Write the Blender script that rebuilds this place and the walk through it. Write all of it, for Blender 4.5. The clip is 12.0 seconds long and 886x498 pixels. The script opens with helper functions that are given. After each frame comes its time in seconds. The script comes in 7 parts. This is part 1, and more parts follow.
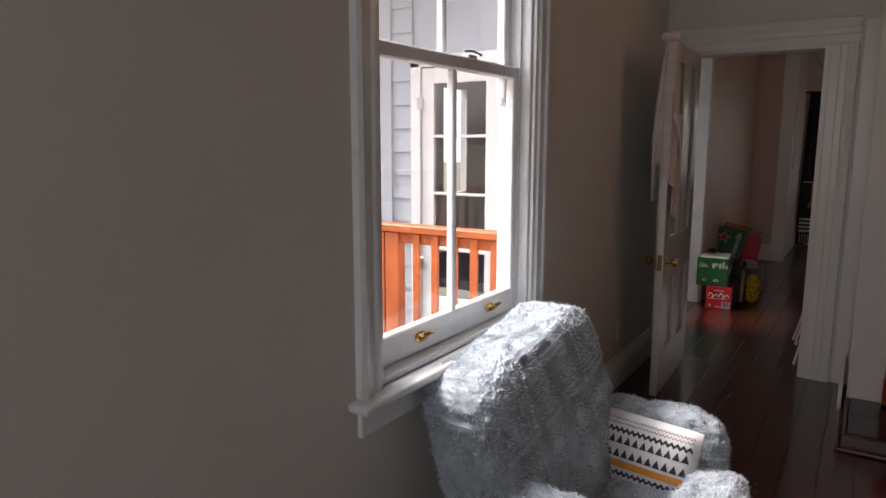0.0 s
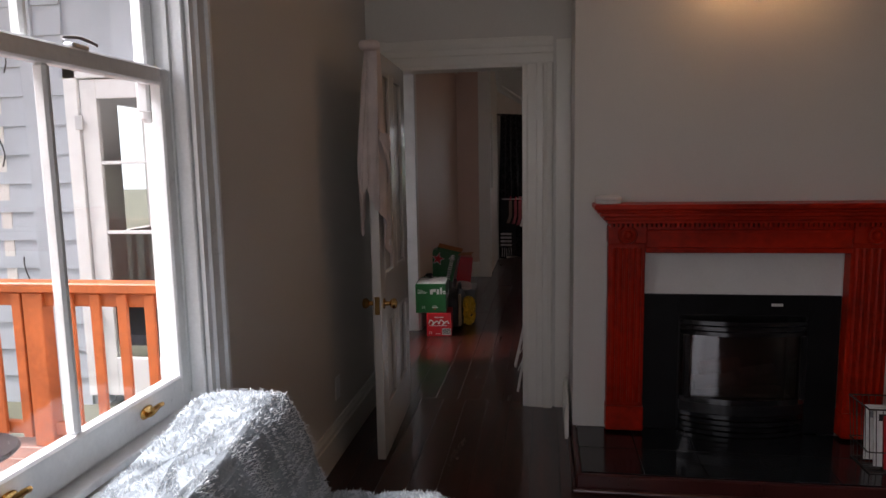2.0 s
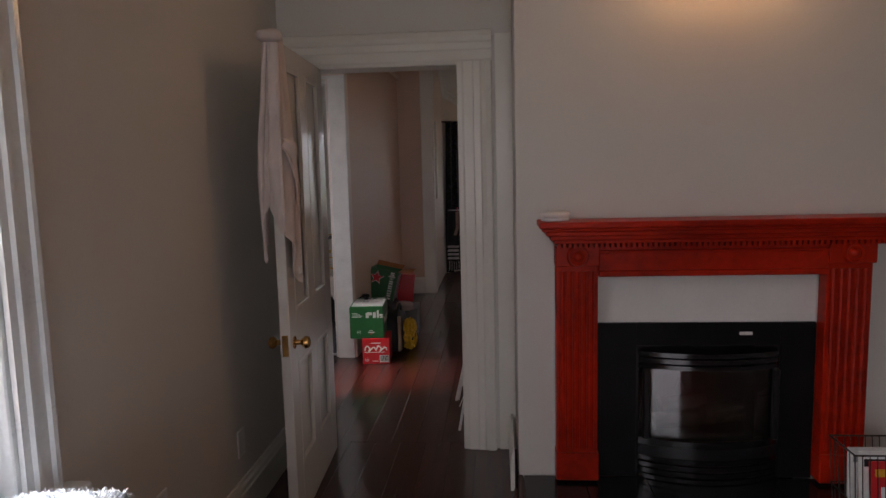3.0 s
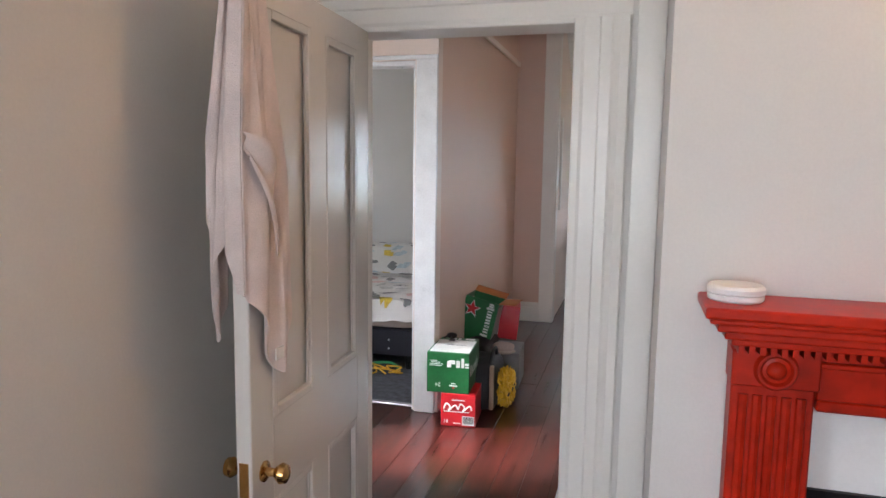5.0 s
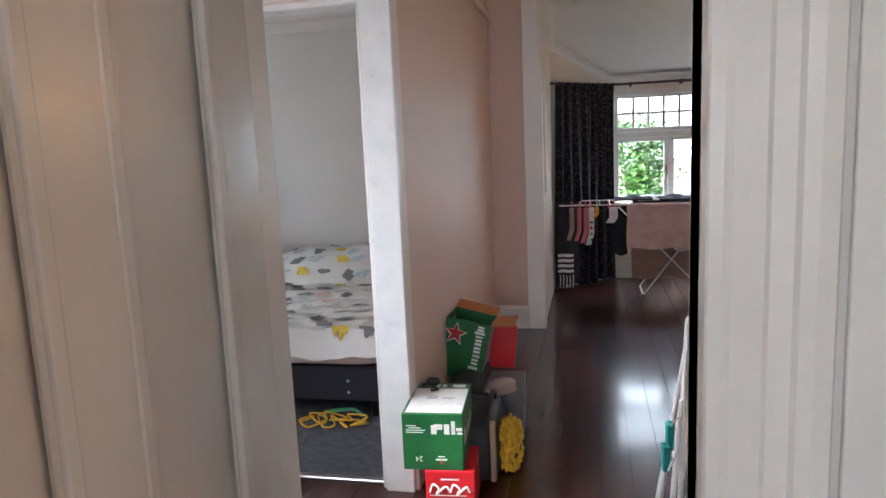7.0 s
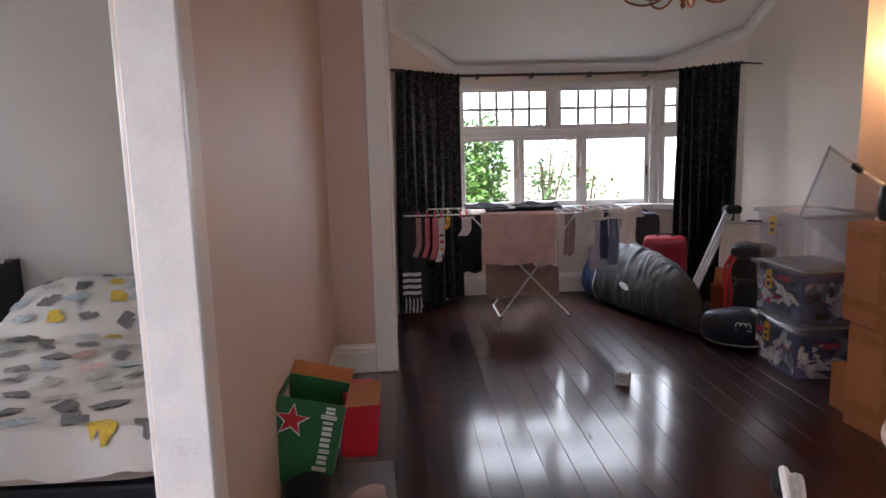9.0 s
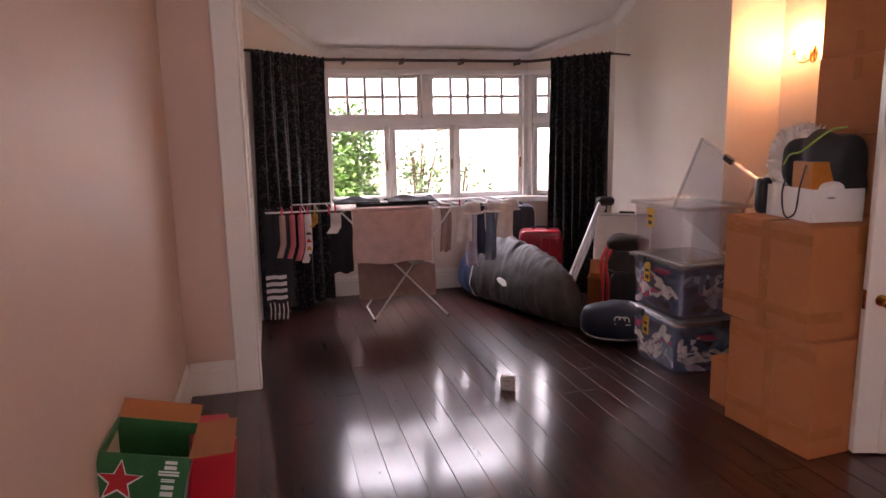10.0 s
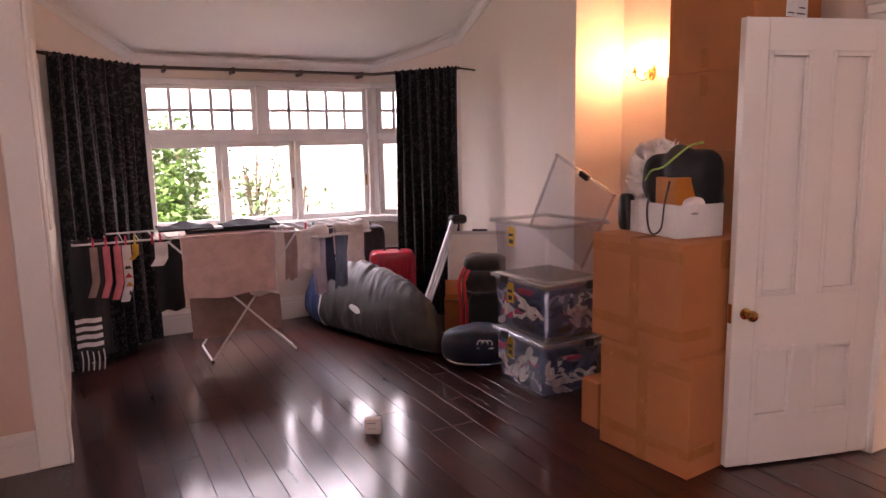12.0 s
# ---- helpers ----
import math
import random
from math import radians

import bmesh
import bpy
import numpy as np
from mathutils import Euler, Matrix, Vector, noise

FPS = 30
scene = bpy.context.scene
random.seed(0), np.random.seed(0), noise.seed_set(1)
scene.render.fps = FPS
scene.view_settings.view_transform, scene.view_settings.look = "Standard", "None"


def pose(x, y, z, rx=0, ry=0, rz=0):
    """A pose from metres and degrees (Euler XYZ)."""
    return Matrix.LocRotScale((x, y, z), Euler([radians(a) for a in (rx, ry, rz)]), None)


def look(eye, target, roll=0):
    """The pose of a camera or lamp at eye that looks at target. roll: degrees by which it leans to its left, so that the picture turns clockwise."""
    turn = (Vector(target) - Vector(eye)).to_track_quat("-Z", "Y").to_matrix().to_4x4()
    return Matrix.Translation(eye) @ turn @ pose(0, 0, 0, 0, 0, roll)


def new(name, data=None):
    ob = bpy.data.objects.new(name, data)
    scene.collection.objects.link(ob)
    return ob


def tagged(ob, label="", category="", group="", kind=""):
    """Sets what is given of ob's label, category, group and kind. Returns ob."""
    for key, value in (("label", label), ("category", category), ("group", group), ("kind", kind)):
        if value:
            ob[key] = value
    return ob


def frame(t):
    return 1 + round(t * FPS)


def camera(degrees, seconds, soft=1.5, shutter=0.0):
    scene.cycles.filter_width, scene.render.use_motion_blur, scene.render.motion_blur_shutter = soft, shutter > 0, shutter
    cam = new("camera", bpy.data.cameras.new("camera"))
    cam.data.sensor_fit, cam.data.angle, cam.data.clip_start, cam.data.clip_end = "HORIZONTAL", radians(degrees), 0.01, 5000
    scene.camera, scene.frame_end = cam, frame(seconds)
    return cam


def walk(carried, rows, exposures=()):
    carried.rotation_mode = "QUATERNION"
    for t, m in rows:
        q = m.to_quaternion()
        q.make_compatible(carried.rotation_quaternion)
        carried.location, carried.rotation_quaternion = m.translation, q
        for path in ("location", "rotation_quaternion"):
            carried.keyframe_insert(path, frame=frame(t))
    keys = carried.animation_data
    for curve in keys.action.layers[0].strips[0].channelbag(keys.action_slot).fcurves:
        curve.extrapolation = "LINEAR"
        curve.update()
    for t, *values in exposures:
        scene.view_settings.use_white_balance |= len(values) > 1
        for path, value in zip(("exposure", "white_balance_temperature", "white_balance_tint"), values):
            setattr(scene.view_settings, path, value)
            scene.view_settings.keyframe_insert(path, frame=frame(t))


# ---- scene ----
cam = camera(66.6, 12.0)
PATH = [
    (0, (0.649, 0.707, 1.495), (-0.406, 2.377, 1.18), 0.1),
    (0.5, (0.52, 0.878, 1.512), (-0.155, 2.735, 1.201), -1.8),
    (1, (0.428, 1.01, 1.514), (0.027, 2.943, 1.189), -0.8),
    (1.5, (0.439, 1.133, 1.51), (0.132, 3.082, 1.18), -0.9),
    (2, (0.482, 1.402, 1.513), (0.185, 3.363, 1.255), -1.0),
    (2.5, (0.557, 1.601, 1.522), (0.339, 3.572, 1.257), -1.7),
    (2.7, (0.542, 1.724, 1.517), (0.388, 3.702, 1.264), -1.4),
    (4.3, (0.633, 2.726, 1.592), (0.232, 4.675, 1.384), -0.3),
    (4.5, (0.625, 2.851, 1.579), (0.164, 4.782, 1.34), 0.1),
    (5, (0.564, 3.194, 1.587), (0.023, 5.104, 1.346), 0.8),
    (5.5, (0.512, 3.515, 1.561), (-0.134, 5.389, 1.292), -0.2),
    (6, (0.432, 3.839, 1.565), (-0.296, 5.685, 1.318), -0.6),
    (6.5, (0.285, 4.139, 1.581), (-0.336, 6.017, 1.288), -2.2),
    (6.7, (0.247, 4.238, 1.59), (-0.279, 6.145, 1.294), -2.5),
    (8.3, (-0.074, 5.251, 1.572), (-0.276, 7.217, 1.267), -0.5),
    (8.5, (-0.096, 5.366, 1.584), (-0.152, 7.343, 1.291), -1.2),
    (9, (-0.123, 5.6, 1.562), (-0.014, 7.572, 1.249), -1.4),
    (9.5, (-0.084, 5.797, 1.562), (0.134, 7.761, 1.259), -1.3),
    (10, (-0.087, 6.001, 1.552), (0.399, 7.91, 1.205), -1.0),
    (10.5, (-0.064, 6.229, 1.557), (0.769, 8.014, 1.214), -3.1),
    (11, (-0.095, 6.335, 1.542), (0.972, 7.992, 1.202), -1.0),
    (11.5, (-0.03, 6.356, 1.554), (1.085, 7.982, 1.221), -0.9),
    (12, (-0.068, 6.399, 1.553), (0.870, 8.139, 1.244), -1.1),
]
walk(cam, [(t, look(eye, target, roll)) for t, eye, target, roll in PATH],
     exposures=[(0, 1.14, 6700, 21), (1.5, 1.03, 6400, 19), (2.6, 1.2, 6700, 22), (4.4, 3.45, 6000, 14), (6.7, 3.45, 5900, 13), (8.3, 3.22, 6000, 16), (9.5, 3.12, 6750, 31), (10.5, 3.62, 7450, 46), (12, 3.6, 7450, 47)])

# ---- world and sun ----
world = bpy.data.worlds.new("world")
scene.world = world
world.use_nodes = True
wn, wl = world.node_tree.nodes, world.node_tree.links
sky = wn.new("ShaderNodeTexSky")
sky.sky_type = "NISHITA"
sky.sun_disc = False
sky.sun_elevation, sky.sun_rotation = radians(48), radians(256)
sky.dust_density, sky.air_density = 4.0, 1.0
hs = wn.new("ShaderNodeHueSaturation")
hs.inputs["Saturation"].default_value = 0.25
wl.new(sky.outputs[0], hs.inputs["Color"])
wl.new(hs.outputs[0], wn["Background"].inputs[0])
wn["Background"].inputs[1].default_value = 0.15
sun = new("sun", bpy.data.lights.new("sun", "SUN"))
sun.data.energy, sun.data.angle, sun.data.color = 2.5, radians(12), (1.0, 0.95, 0.88)
sun.matrix_world = look((-10, -2.5, 11), (0, 0, 0))


def window_light(name, m, w, h, power):
    """Area lamp standing in for sky light at an opening, or filling an unseen room."""
    li = bpy.data.lights.new(name, "AREA")
    li.shape, li.size, li.size_y, li.energy, li.color = "RECTANGLE", w, h, power, (0.93, 0.97, 1.0)
    ob = new(name, li)
    ob.matrix_world = m
    return ob


window_light("south_window_light", look((0.55, -1.68, 1.6), (0.55, 3, 1.5)), 1.8, 1.6, 7.5)
window_light("west_window_light", look((-2.3, 2.7, 3.6), (0.1, 2.95, 0.5)), 1.4, 1.4, 46).data.color = (0.80, 0.90, 1.0)
# fill lamp at an assumed opening in the bedroom's unseen west wall
window_light("bedroom_fill_light", look((-4.25, 8.7, 1.5), (0, 8.7, 1.3)), 0.6, 1.2, 0.7)
window_light("side_door_light", look((-1.68, 6.4, 1.5), (0, 7.0, 1.3)), 0.6, 1.2, 0.55)
# warm fill lamp added inside the next room, which has no window here
window_light("next_room_fill_light", look((3.62, 5.78, 1.6), (4.95, 9, 1.3)), 0.36, 1.2, 3.2).data.color = (1.0, 0.66, 0.40)

window_light("bay_window_light", look((1.4, 13.6, 3.3), (1.4, 10.6, 0.4)), 2.6, 1.2, 42).data.color = (0.78, 0.90, 1.0)


# ---- materials ----
def mat(name, color, rough=0.6, metal=0.0, var=0.12, scale=6.0, bump=0.05, fine=90.0, coat=0.0, tint=None, island=0.0, stretch=None, rv=0.09):
    """Paint, wood, cloth and the like: a base colour with broad stains, fine grain and relief."""
    m = bpy.data.materials.new(name)
    m.use_nodes = True
    n, l = m.node_tree.nodes, m.node_tree.links
    p = n["Principled BSDF"]
    p.inputs["Metallic"].default_value = metal
    p.inputs["Coat Weight"].default_value = coat
    p.inputs["Coat Roughness"].default_value = 0.12
    tc = n.new("ShaderNodeTexCoord")
    mp = n.new("ShaderNodeMapping")
    mp.inputs["Scale"].default_value = stretch or (1, 1, 1)
    l.new(tc.outputs["Object"], mp.inputs[0])
    if island:
        own = n.new("ShaderNodeObjectInfo")
        far = n.new("ShaderNodeMath")
        far.operation = "MULTIPLY"
        far.inputs[1].default_value = 37.0
        l.new(own.outputs["Random"], far.inputs[0]), l.new(far.outputs[0], mp.inputs["Location"])
    big, small = n.new("ShaderNodeTexNoise"), n.new("ShaderNodeTexNoise")
    big.inputs["Scale"].default_value, small.inputs["Scale"].default_value = scale, fine
    big.inputs["Detail"].default_value, small.inputs["Detail"].default_value = 5, 3
    l.new(mp.outputs[0], big.inputs[0]), l.new(mp.outputs[0], small.inputs[0])
    mix = n.new("ShaderNodeMix")
    mix.data_type = "RGBA"
    dark = tint or tuple(c * (1 - var * 2.2) for c in color)
    lite = tuple(min(1, c * (1 + var)) for c in color)
    mix.inputs[6].default_value, mix.inputs[7].default_value = (*dark, 1), (*lite, 1)
    add = n.new("ShaderNodeMath")
    add.operation = "MULTIPLY_ADD"
    add.inputs[1].default_value = 0.35
    l.new(small.outputs[0], add.inputs[0])
    half = n.new("ShaderNodeMath")
    half.operation = "MULTIPLY"
    half.inputs[1].default_value = 0.65
    l.new(big.outputs[0], half.inputs[0]), l.new(half.outputs[0], add.inputs[2])
    ramp = n.new("ShaderNodeMapRange")
    ramp.inputs[1].default_value, ramp.inputs[2].default_value = 0.33, 0.67
    l.new(add.outputs[0], ramp.inputs[0]), l.new(ramp.outputs[0], mix.inputs[0])
    out = mix.outputs[2]
    if island:
        info = n.new("ShaderNodeObjectInfo")
        geo = n.new("ShaderNodeNewGeometry")
        s = n.new("ShaderNodeMath")
        s.operation = "ADD"
        l.new(info.outputs["Random"], s.inputs[0]), l.new(geo.outputs["Random Per Island"], s.inputs[1])
        r = n.new("ShaderNodeMapRange")
        r.inputs[2].default_value = 2.0
        r.inputs[3].default_value, r.inputs[4].default_value = 1 - island, 1 + island
        l.new(s.outputs[0], r.inputs[0])
        hv = n.new("ShaderNodeHueSaturation")
        l.new(out, hv.inputs["Color"]), l.new(r.outputs[0], hv.inputs["Value"])
        out = hv.outputs[0]
    l.new(out, p.inputs["Base Color"])
    rr = n.new("ShaderNodeMapRange")
    rr.inputs[3].default_value, rr.inputs[4].default_value = max(0.03, rough - rv), min(1, rough + rv)
    l.new(add.outputs[0], rr.inputs[0]), l.new(rr.outputs[0], p.inputs["Roughness"])
    if bump:
        b = n.new("ShaderNodeBump")
        b.inputs["Strength"].default_value, b.inputs["Distance"].default_value = min(1, bump * 4), 0.004
        l.new(add.outputs[0], b.inputs["Height"]), l.new(b.outputs[0], p.inputs["Normal"])
    return m


def glow(name, color, strength):
    m = bpy.data.materials.new(name)
    m.use_nodes = True
    p = m.node_tree.nodes["Principled BSDF"]
    p.inputs["Base Color"].default_value = (*color, 1)
    p.inputs["Emission Color"].default_value = (*color, 1)
    p.inputs["Emission Strength"].default_value = strength
    return m


def clear(name, color=(1, 1, 1), rough=0.0, amount=0.93, haze=0.0):
    """Thin clear sheet: mostly see-through with a glossy face."""
    m = bpy.data.materials.new(name)
    m.use_nodes = True
    n, l = m.node_tree.nodes, m.node_tree.links
    t, g, mx = n.new("ShaderNodeBsdfTransparent"), n.new("ShaderNodeBsdfGlossy"), n.new("ShaderNodeMixShader")
    t.inputs[0].default_value = (*color, 1)
    g.inputs["Roughness"].default_value = rough
    mx.inputs[0].default_value = 1 - amount
    l.new(t.outputs[0], mx.inputs[1]), l.new(g.outputs[0], mx.inputs[2])
    last = mx
    if haze:
        d, last = n.new("ShaderNodeBsdfDiffuse"), n.new("ShaderNodeMixShader")
        d.inputs[0].default_value = (0.8, 0.82, 0.85, 1)
        last.inputs[0].default_value = haze
        l.new(mx.outputs[0], last.inputs[1]), l.new(d.outputs[0], last.inputs[2])
    l.new(last.outputs[0], n["Material Output"].inputs[0])
    return m


M_WALL = mat("wall_paint", (0.67, 0.64, 0.595), 0.55, var=0.03, scale=1.2, bump=0.02, fine=140)
M_WALL_FRONT = mat("wall_paint_front", (0.76, 0.66, 0.58), 0.5, var=0.03, scale=1.2, bump=0.02, fine=140)
# hall wall: the wall light's warm glow is mixed into the paint colour
M_WALL_HALL_LAMPLIT = mat("wall_paint_hall_lamplit", (0.66, 0.47, 0.375), 0.5, var=0.03, scale=1.2, bump=0.02, fine=140)
M_WALL_BED = mat("wall_paint_bedroom", (0.70, 0.69, 0.66), 0.6, var=0.03, scale=1.2, bump=0.02, fine=140)
M_CEIL = mat("ceiling_paint", (0.72, 0.70, 0.67), 0.7, var=0.02, scale=1.0, bump=0.01)
M_TRIM = mat("trim_gloss", (0.80, 0.77, 0.71), 0.34, var=0.02, scale=3, bump=0, coat=0.1, rv=0.02)
M_SASH = mat("window_paint", (0.78, 0.80, 0.80), 0.3, var=0.05, scale=8, bump=0.02, coat=0.2)
M_DOOR = mat("door_paint", (0.68, 0.65, 0.60), 0.25, var=0.015, scale=2, bump=0, fine=60, coat=0.15, rv=0.015)
M_FLOOR = mat("stained_boards", (0.050, 0.011, 0.008), 0.30, var=0.3, scale=3, bump=0.012, fine=40, coat=0.9, island=0.25, stretch=(6, 0.6, 1))
M_FLOOR.node_tree.nodes["Principled BSDF"].inputs["Coat IOR"].default_value = 1.6
M_FLOOR.node_tree.nodes["Principled BSDF"].inputs["Specular IOR Level"].default_value = 0.15
M_FLOOR.node_tree.nodes["Principled BSDF"].inputs["Coat Roughness"].default_value = 0.13
M_JOINT = mat("board_gap", (0.012, 0.006, 0.005), 0.7)
M_GLASS = clear("window_glass")
M_CARPET = mat("grey_carpet", (0.10, 0.11, 0.13), 0.95, var=0.25, scale=20, bump=0.2, fine=400)
M_RED = mat("red_stained_pine", (0.42, 0.015, 0.002), 0.36, var=0.25, scale=2.5, bump=0.03, fine=25, coat=0.0, stretch=(1, 1, 1))
M_RED.node_tree.nodes["Principled BSDF"].inputs["Specular IOR Level"].default_value = 0.2
M_TILE_DARK = mat("dark_hearth_tile", (0.012, 0.014, 0.016), 0.12, var=0.2, scale=4, bump=0.01, coat=0.3)
M_BLACK = mat("black_enamel", (0.008, 0.008, 0.009), 0.3, var=0.2, scale=10, bump=0.01)
M_PLASTER = mat("white_panel", (0.72, 0.70, 0.67), 0.5, var=0.03)
M_BRASS = mat("brass", (0.62, 0.36, 0.12), 0.22, metal=1.0, var=0.1, scale=30, bump=0)
M_CARD = mat("brown_cardboard", (0.43, 0.150, 0.045), 0.7, var=0.06, scale=5, bump=0.04, fine=120, island=0.06)
M_TAPE = mat("packing_tape", (0.42, 0.17, 0.06), 0.25, var=0.06, scale=15, bump=0.02)
M_WHITE = mat("white_plastic", (0.78, 0.77, 0.75), 0.35, var=0.03)
M_METAL = mat("white_wire", (0.75, 0.75, 0.74), 0.35, var=0.05)
M_STEEL = mat("brushed_steel", (0.55, 0.55, 0.56), 0.3, metal=1.0, var=0.08)


# ---- building blocks ----
def bx(bm, x0, y0, z0, x1, y1, z1, bev=0.0, seg=1, m=None):
    """A box between two corners, with rounded edges if asked."""
    r = bmesh.ops.create_cube(bm, size=1)
    vs = r["verts"]
    bmesh.ops.scale(bm, vec=(abs(x1 - x0), abs(y1 - y0), abs(z1 - z0)), verts=vs)
    bmesh.ops.translate(bm, vec=((x0 + x1) / 2, (y0 + y1) / 2, (z0 + z1) / 2), verts=vs)
    if bev:
        es = list({e for v in vs for e in v.link_edges})
        r = bmesh.ops.bevel(bm, geom=es, offset=bev, segments=seg, affect="EDGES", profile=0.5)
        vs = list({v for f in r["faces"] for v in f.verts} | {v for v in vs if v.is_valid})
    if m is not None:
        bmesh.ops.transform(bm, matrix=m, verts=vs)
    return vs


def rod(bm, a, b, r0, r1=None, seg=10):
    """A round bar from a to b."""
    a, b = Vector(a), Vector(b)
    d = b - a
    q = d.to_track_quat("Z", "Y").to_matrix().to_4x4()
    bmesh.ops.create_cone(bm, cap_ends=True, segments=seg, radius1=r0, radius2=r0 if r1 is None else r1, depth=d.length,
                          matrix=Matrix.Translation((a + b) / 2) @ q)


def lathe(bm, prof, at=(0, 0, 0), axis="Z", seg=24):
    """A turned shape: prof holds (radius, height) pairs."""
    rings = []
    for r, h in prof:
        ring = []
        for i in range(seg):
            a = 2 * math.pi * i / seg
            p = (r * math.cos(a), r * math.sin(a), h)
            if axis == "Y":
                p = (p[0], p[2], p[1])
            if axis == "X":
                p = (p[2], p[0], p[1])
            ring.append(bm.verts.new((p[0] + at[0], p[1] + at[1], p[2] + at[2])))
        rings.append(ring)
    for a, b in zip(rings, rings[1:]):
        for i in range(seg):
            bm.faces.new((a[i], a[(i + 1) % seg], b[(i + 1) % seg], b[i]))
    bm.faces.new(rings[0]), bm.faces.new(rings[-1])
    bmesh.ops.recalc_face_normals(bm, faces=bm.faces)


def tube(bm, pts, r, seg=8):
    """A bent bar or cable through the points."""
    pts = [Vector(p) for p in pts]
    rings = []
    for i, p in enumerate(pts):
        d = (pts[min(i + 1, len(pts) - 1)] - pts[max(i - 1, 0)]).normalized()
        u = d.cross(Vector((0.13, 0.31, 0.94))).normalized()
        v = d.cross(u)
        rings.append([bm.verts.new(p + r * (math.cos(k * 2 * math.pi / seg) * u + math.sin(k * 2 * math.pi / seg) * v)) for k in range(seg)])
    for a, b in zip(rings, rings[1:]):
        for k in range(seg):
            bm.faces.new((a[k], a[(k + 1) % seg], b[(k + 1) % seg], b[k]))
    bm.faces.new(rings[0]), bm.faces.new(rings[-1])
    bmesh.ops.recalc_face_normals(bm, faces=bm.faces)


def smooth_path(pts, n=8):
    """Points along a smooth curve through pts."""
    pts = [Vector(p) for p in pts]
    ext = [2 * pts[0] - pts[1], *pts, 2 * pts[-1] - pts[-2]]
    out = []
    for i in range(1, len(ext) - 2):
        a, b, c, d = ext[i - 1:i + 3]
        for k in range(n):
            t = k / n
            out.append(0.5 * (2 * b + (c - a) * t + (2 * a - 5 * b + 4 * c - d) * t * t + (3 * b - a - 3 * c + d) * t ** 3))
    return out + [pts[-1]]


def prism(bm, outline, axis, lo, hi):
    """A flat outline pulled along an axis ("x", "y" or "z") from lo to hi; the outline gives the two other coordinates."""
    def at(p, h):
        return {"x": (h, p[0], p[1]), "y": (p[0], h, p[1]), "z": (p[0], p[1], h)}[axis]
    a = [bm.verts.new(at(p, lo)) for p in outline]
    b = [bm.verts.new(at(p, hi)) for p in outline]
    n = len(a)
    for i in range(n):
        bm.faces.new((a[i], a[(i + 1) % n], b[(i + 1) % n], b[i]))
    bm.faces.new(a), bm.faces.new(b)
    bmesh.ops.recalc_face_normals(bm, faces=bm.faces)


def sheet(bm, f, nu, nv, thick=0.0):
    """A grid of points f(u, v), u and v from 0 to 1, made solid by thick."""
    g = [[bm.verts.new(f(i / nu, j / nv)) for j in range(nv + 1)] for i in range(nu + 1)]
    fs = [bm.faces.new((g[i][j], g[i + 1][j], g[i + 1][j + 1], g[i][j + 1])) for i in range(nu) for j in range(nv)]
    bmesh.ops.recalc_face_normals(bm, faces=fs)
    if thick:
        for fc in fs:
            fc.normal_update()
        for row in g:
            for v in row:
                v.normal_update()
        h = [[bm.verts.new(v.co - v.normal * thick) for v in row] for row in g]
        for i in range(nu):
            for j in range(nv):
                bm.faces.new((h[i][j], h[i][j + 1], h[i + 1][j + 1], h[i + 1][j]))
        for i in range(nu):
            bm.faces.new((g[i][0], h[i][0], h[i + 1][0], g[i + 1][0])), bm.faces.new((g[i][nv], g[i + 1][nv], h[i + 1][nv], h[i][nv]))
        for j in range(nv):
            bm.faces.new((g[0][j], g[0][j + 1], h[0][j + 1], h[0][j])), bm.faces.new((g[nu][j], h[nu][j], h[nu][j + 1], g[nu][j + 1]))
        bmesh.ops.recalc_face_normals(bm, faces=bm.faces)


def mesh_of(name, bm, material, smooth=False):
    me = bpy.data.meshes.new(name)
    bm.to_mesh(me)
    bm.free()
    if material:
        me.materials.append(material)
    if smooth:
        for p in me.polygons:
            p.use_smooth = True
        me.set_sharp_from_angle(angle=radians(40))
    return me


def part(name, bm, material, parent, label="", smooth=False):
    """One mesh under a thing, in the thing's own coordinates."""
    ob = new(name, mesh_of(name, bm, material, smooth))
    ob.parent = parent
    if label:
        ob["label"] = label
    return ob


def thing(name, m, label, category, group=""):
    ob = new(name)
    ob.matrix_world = m
    return tagged(ob, label, category, group)


def solid(name, bm, material, label, category, group="", kind="", smooth=False):
    return tagged(new(name, mesh_of(name, bm, material, smooth)), label, category, group, kind)


def wall(name, spans, material, label):
    """A wall from boxes (x0, y0, z0, x1, y1, z1) that leave its openings free."""
    bm = bmesh.new()
    for s in spans:
        bx(bm, *s)
    return solid(name, bm, material, label, "wall", kind="structure")


def B():
    return bmesh.new()


def text_mesh(bm, words, size, m, depth=0.0006):
    """Letters in the built-in font, laid on the plane of m (x along the line, y up)."""
    cu = bpy.data.curves.new("letters", "FONT")
    cu.body, cu.size, cu.extrude, cu.resolution_u = words, size, depth, 2
    ob = bpy.data.objects.new("letters", cu)
    scene.collection.objects.link(ob)
    me = bpy.data.meshes.new_from_object(ob.evaluated_get(bpy.context.evaluated_depsgraph_get()))
    me.transform(m)
    bm.from_mesh(me)
    bpy.data.objects.remove(ob)


def quads(bm, rects, m, lift=0.0006):
    """Thin printed bars (x0, y0, x1, y1) on the plane of m."""
    for x0, y0, x1, y1 in rects:
        bx(bm, x0, y0, 0, x1, y1, lift, m=m)


def poly(bm, pts, m, lift=0.0006):
    a = [bm.verts.new(m @ Vector((x, y, lift))) for x, y in pts]
    b = [bm.verts.new(m @ Vector((x, y, 0))) for x, y in pts]
    n = len(a)
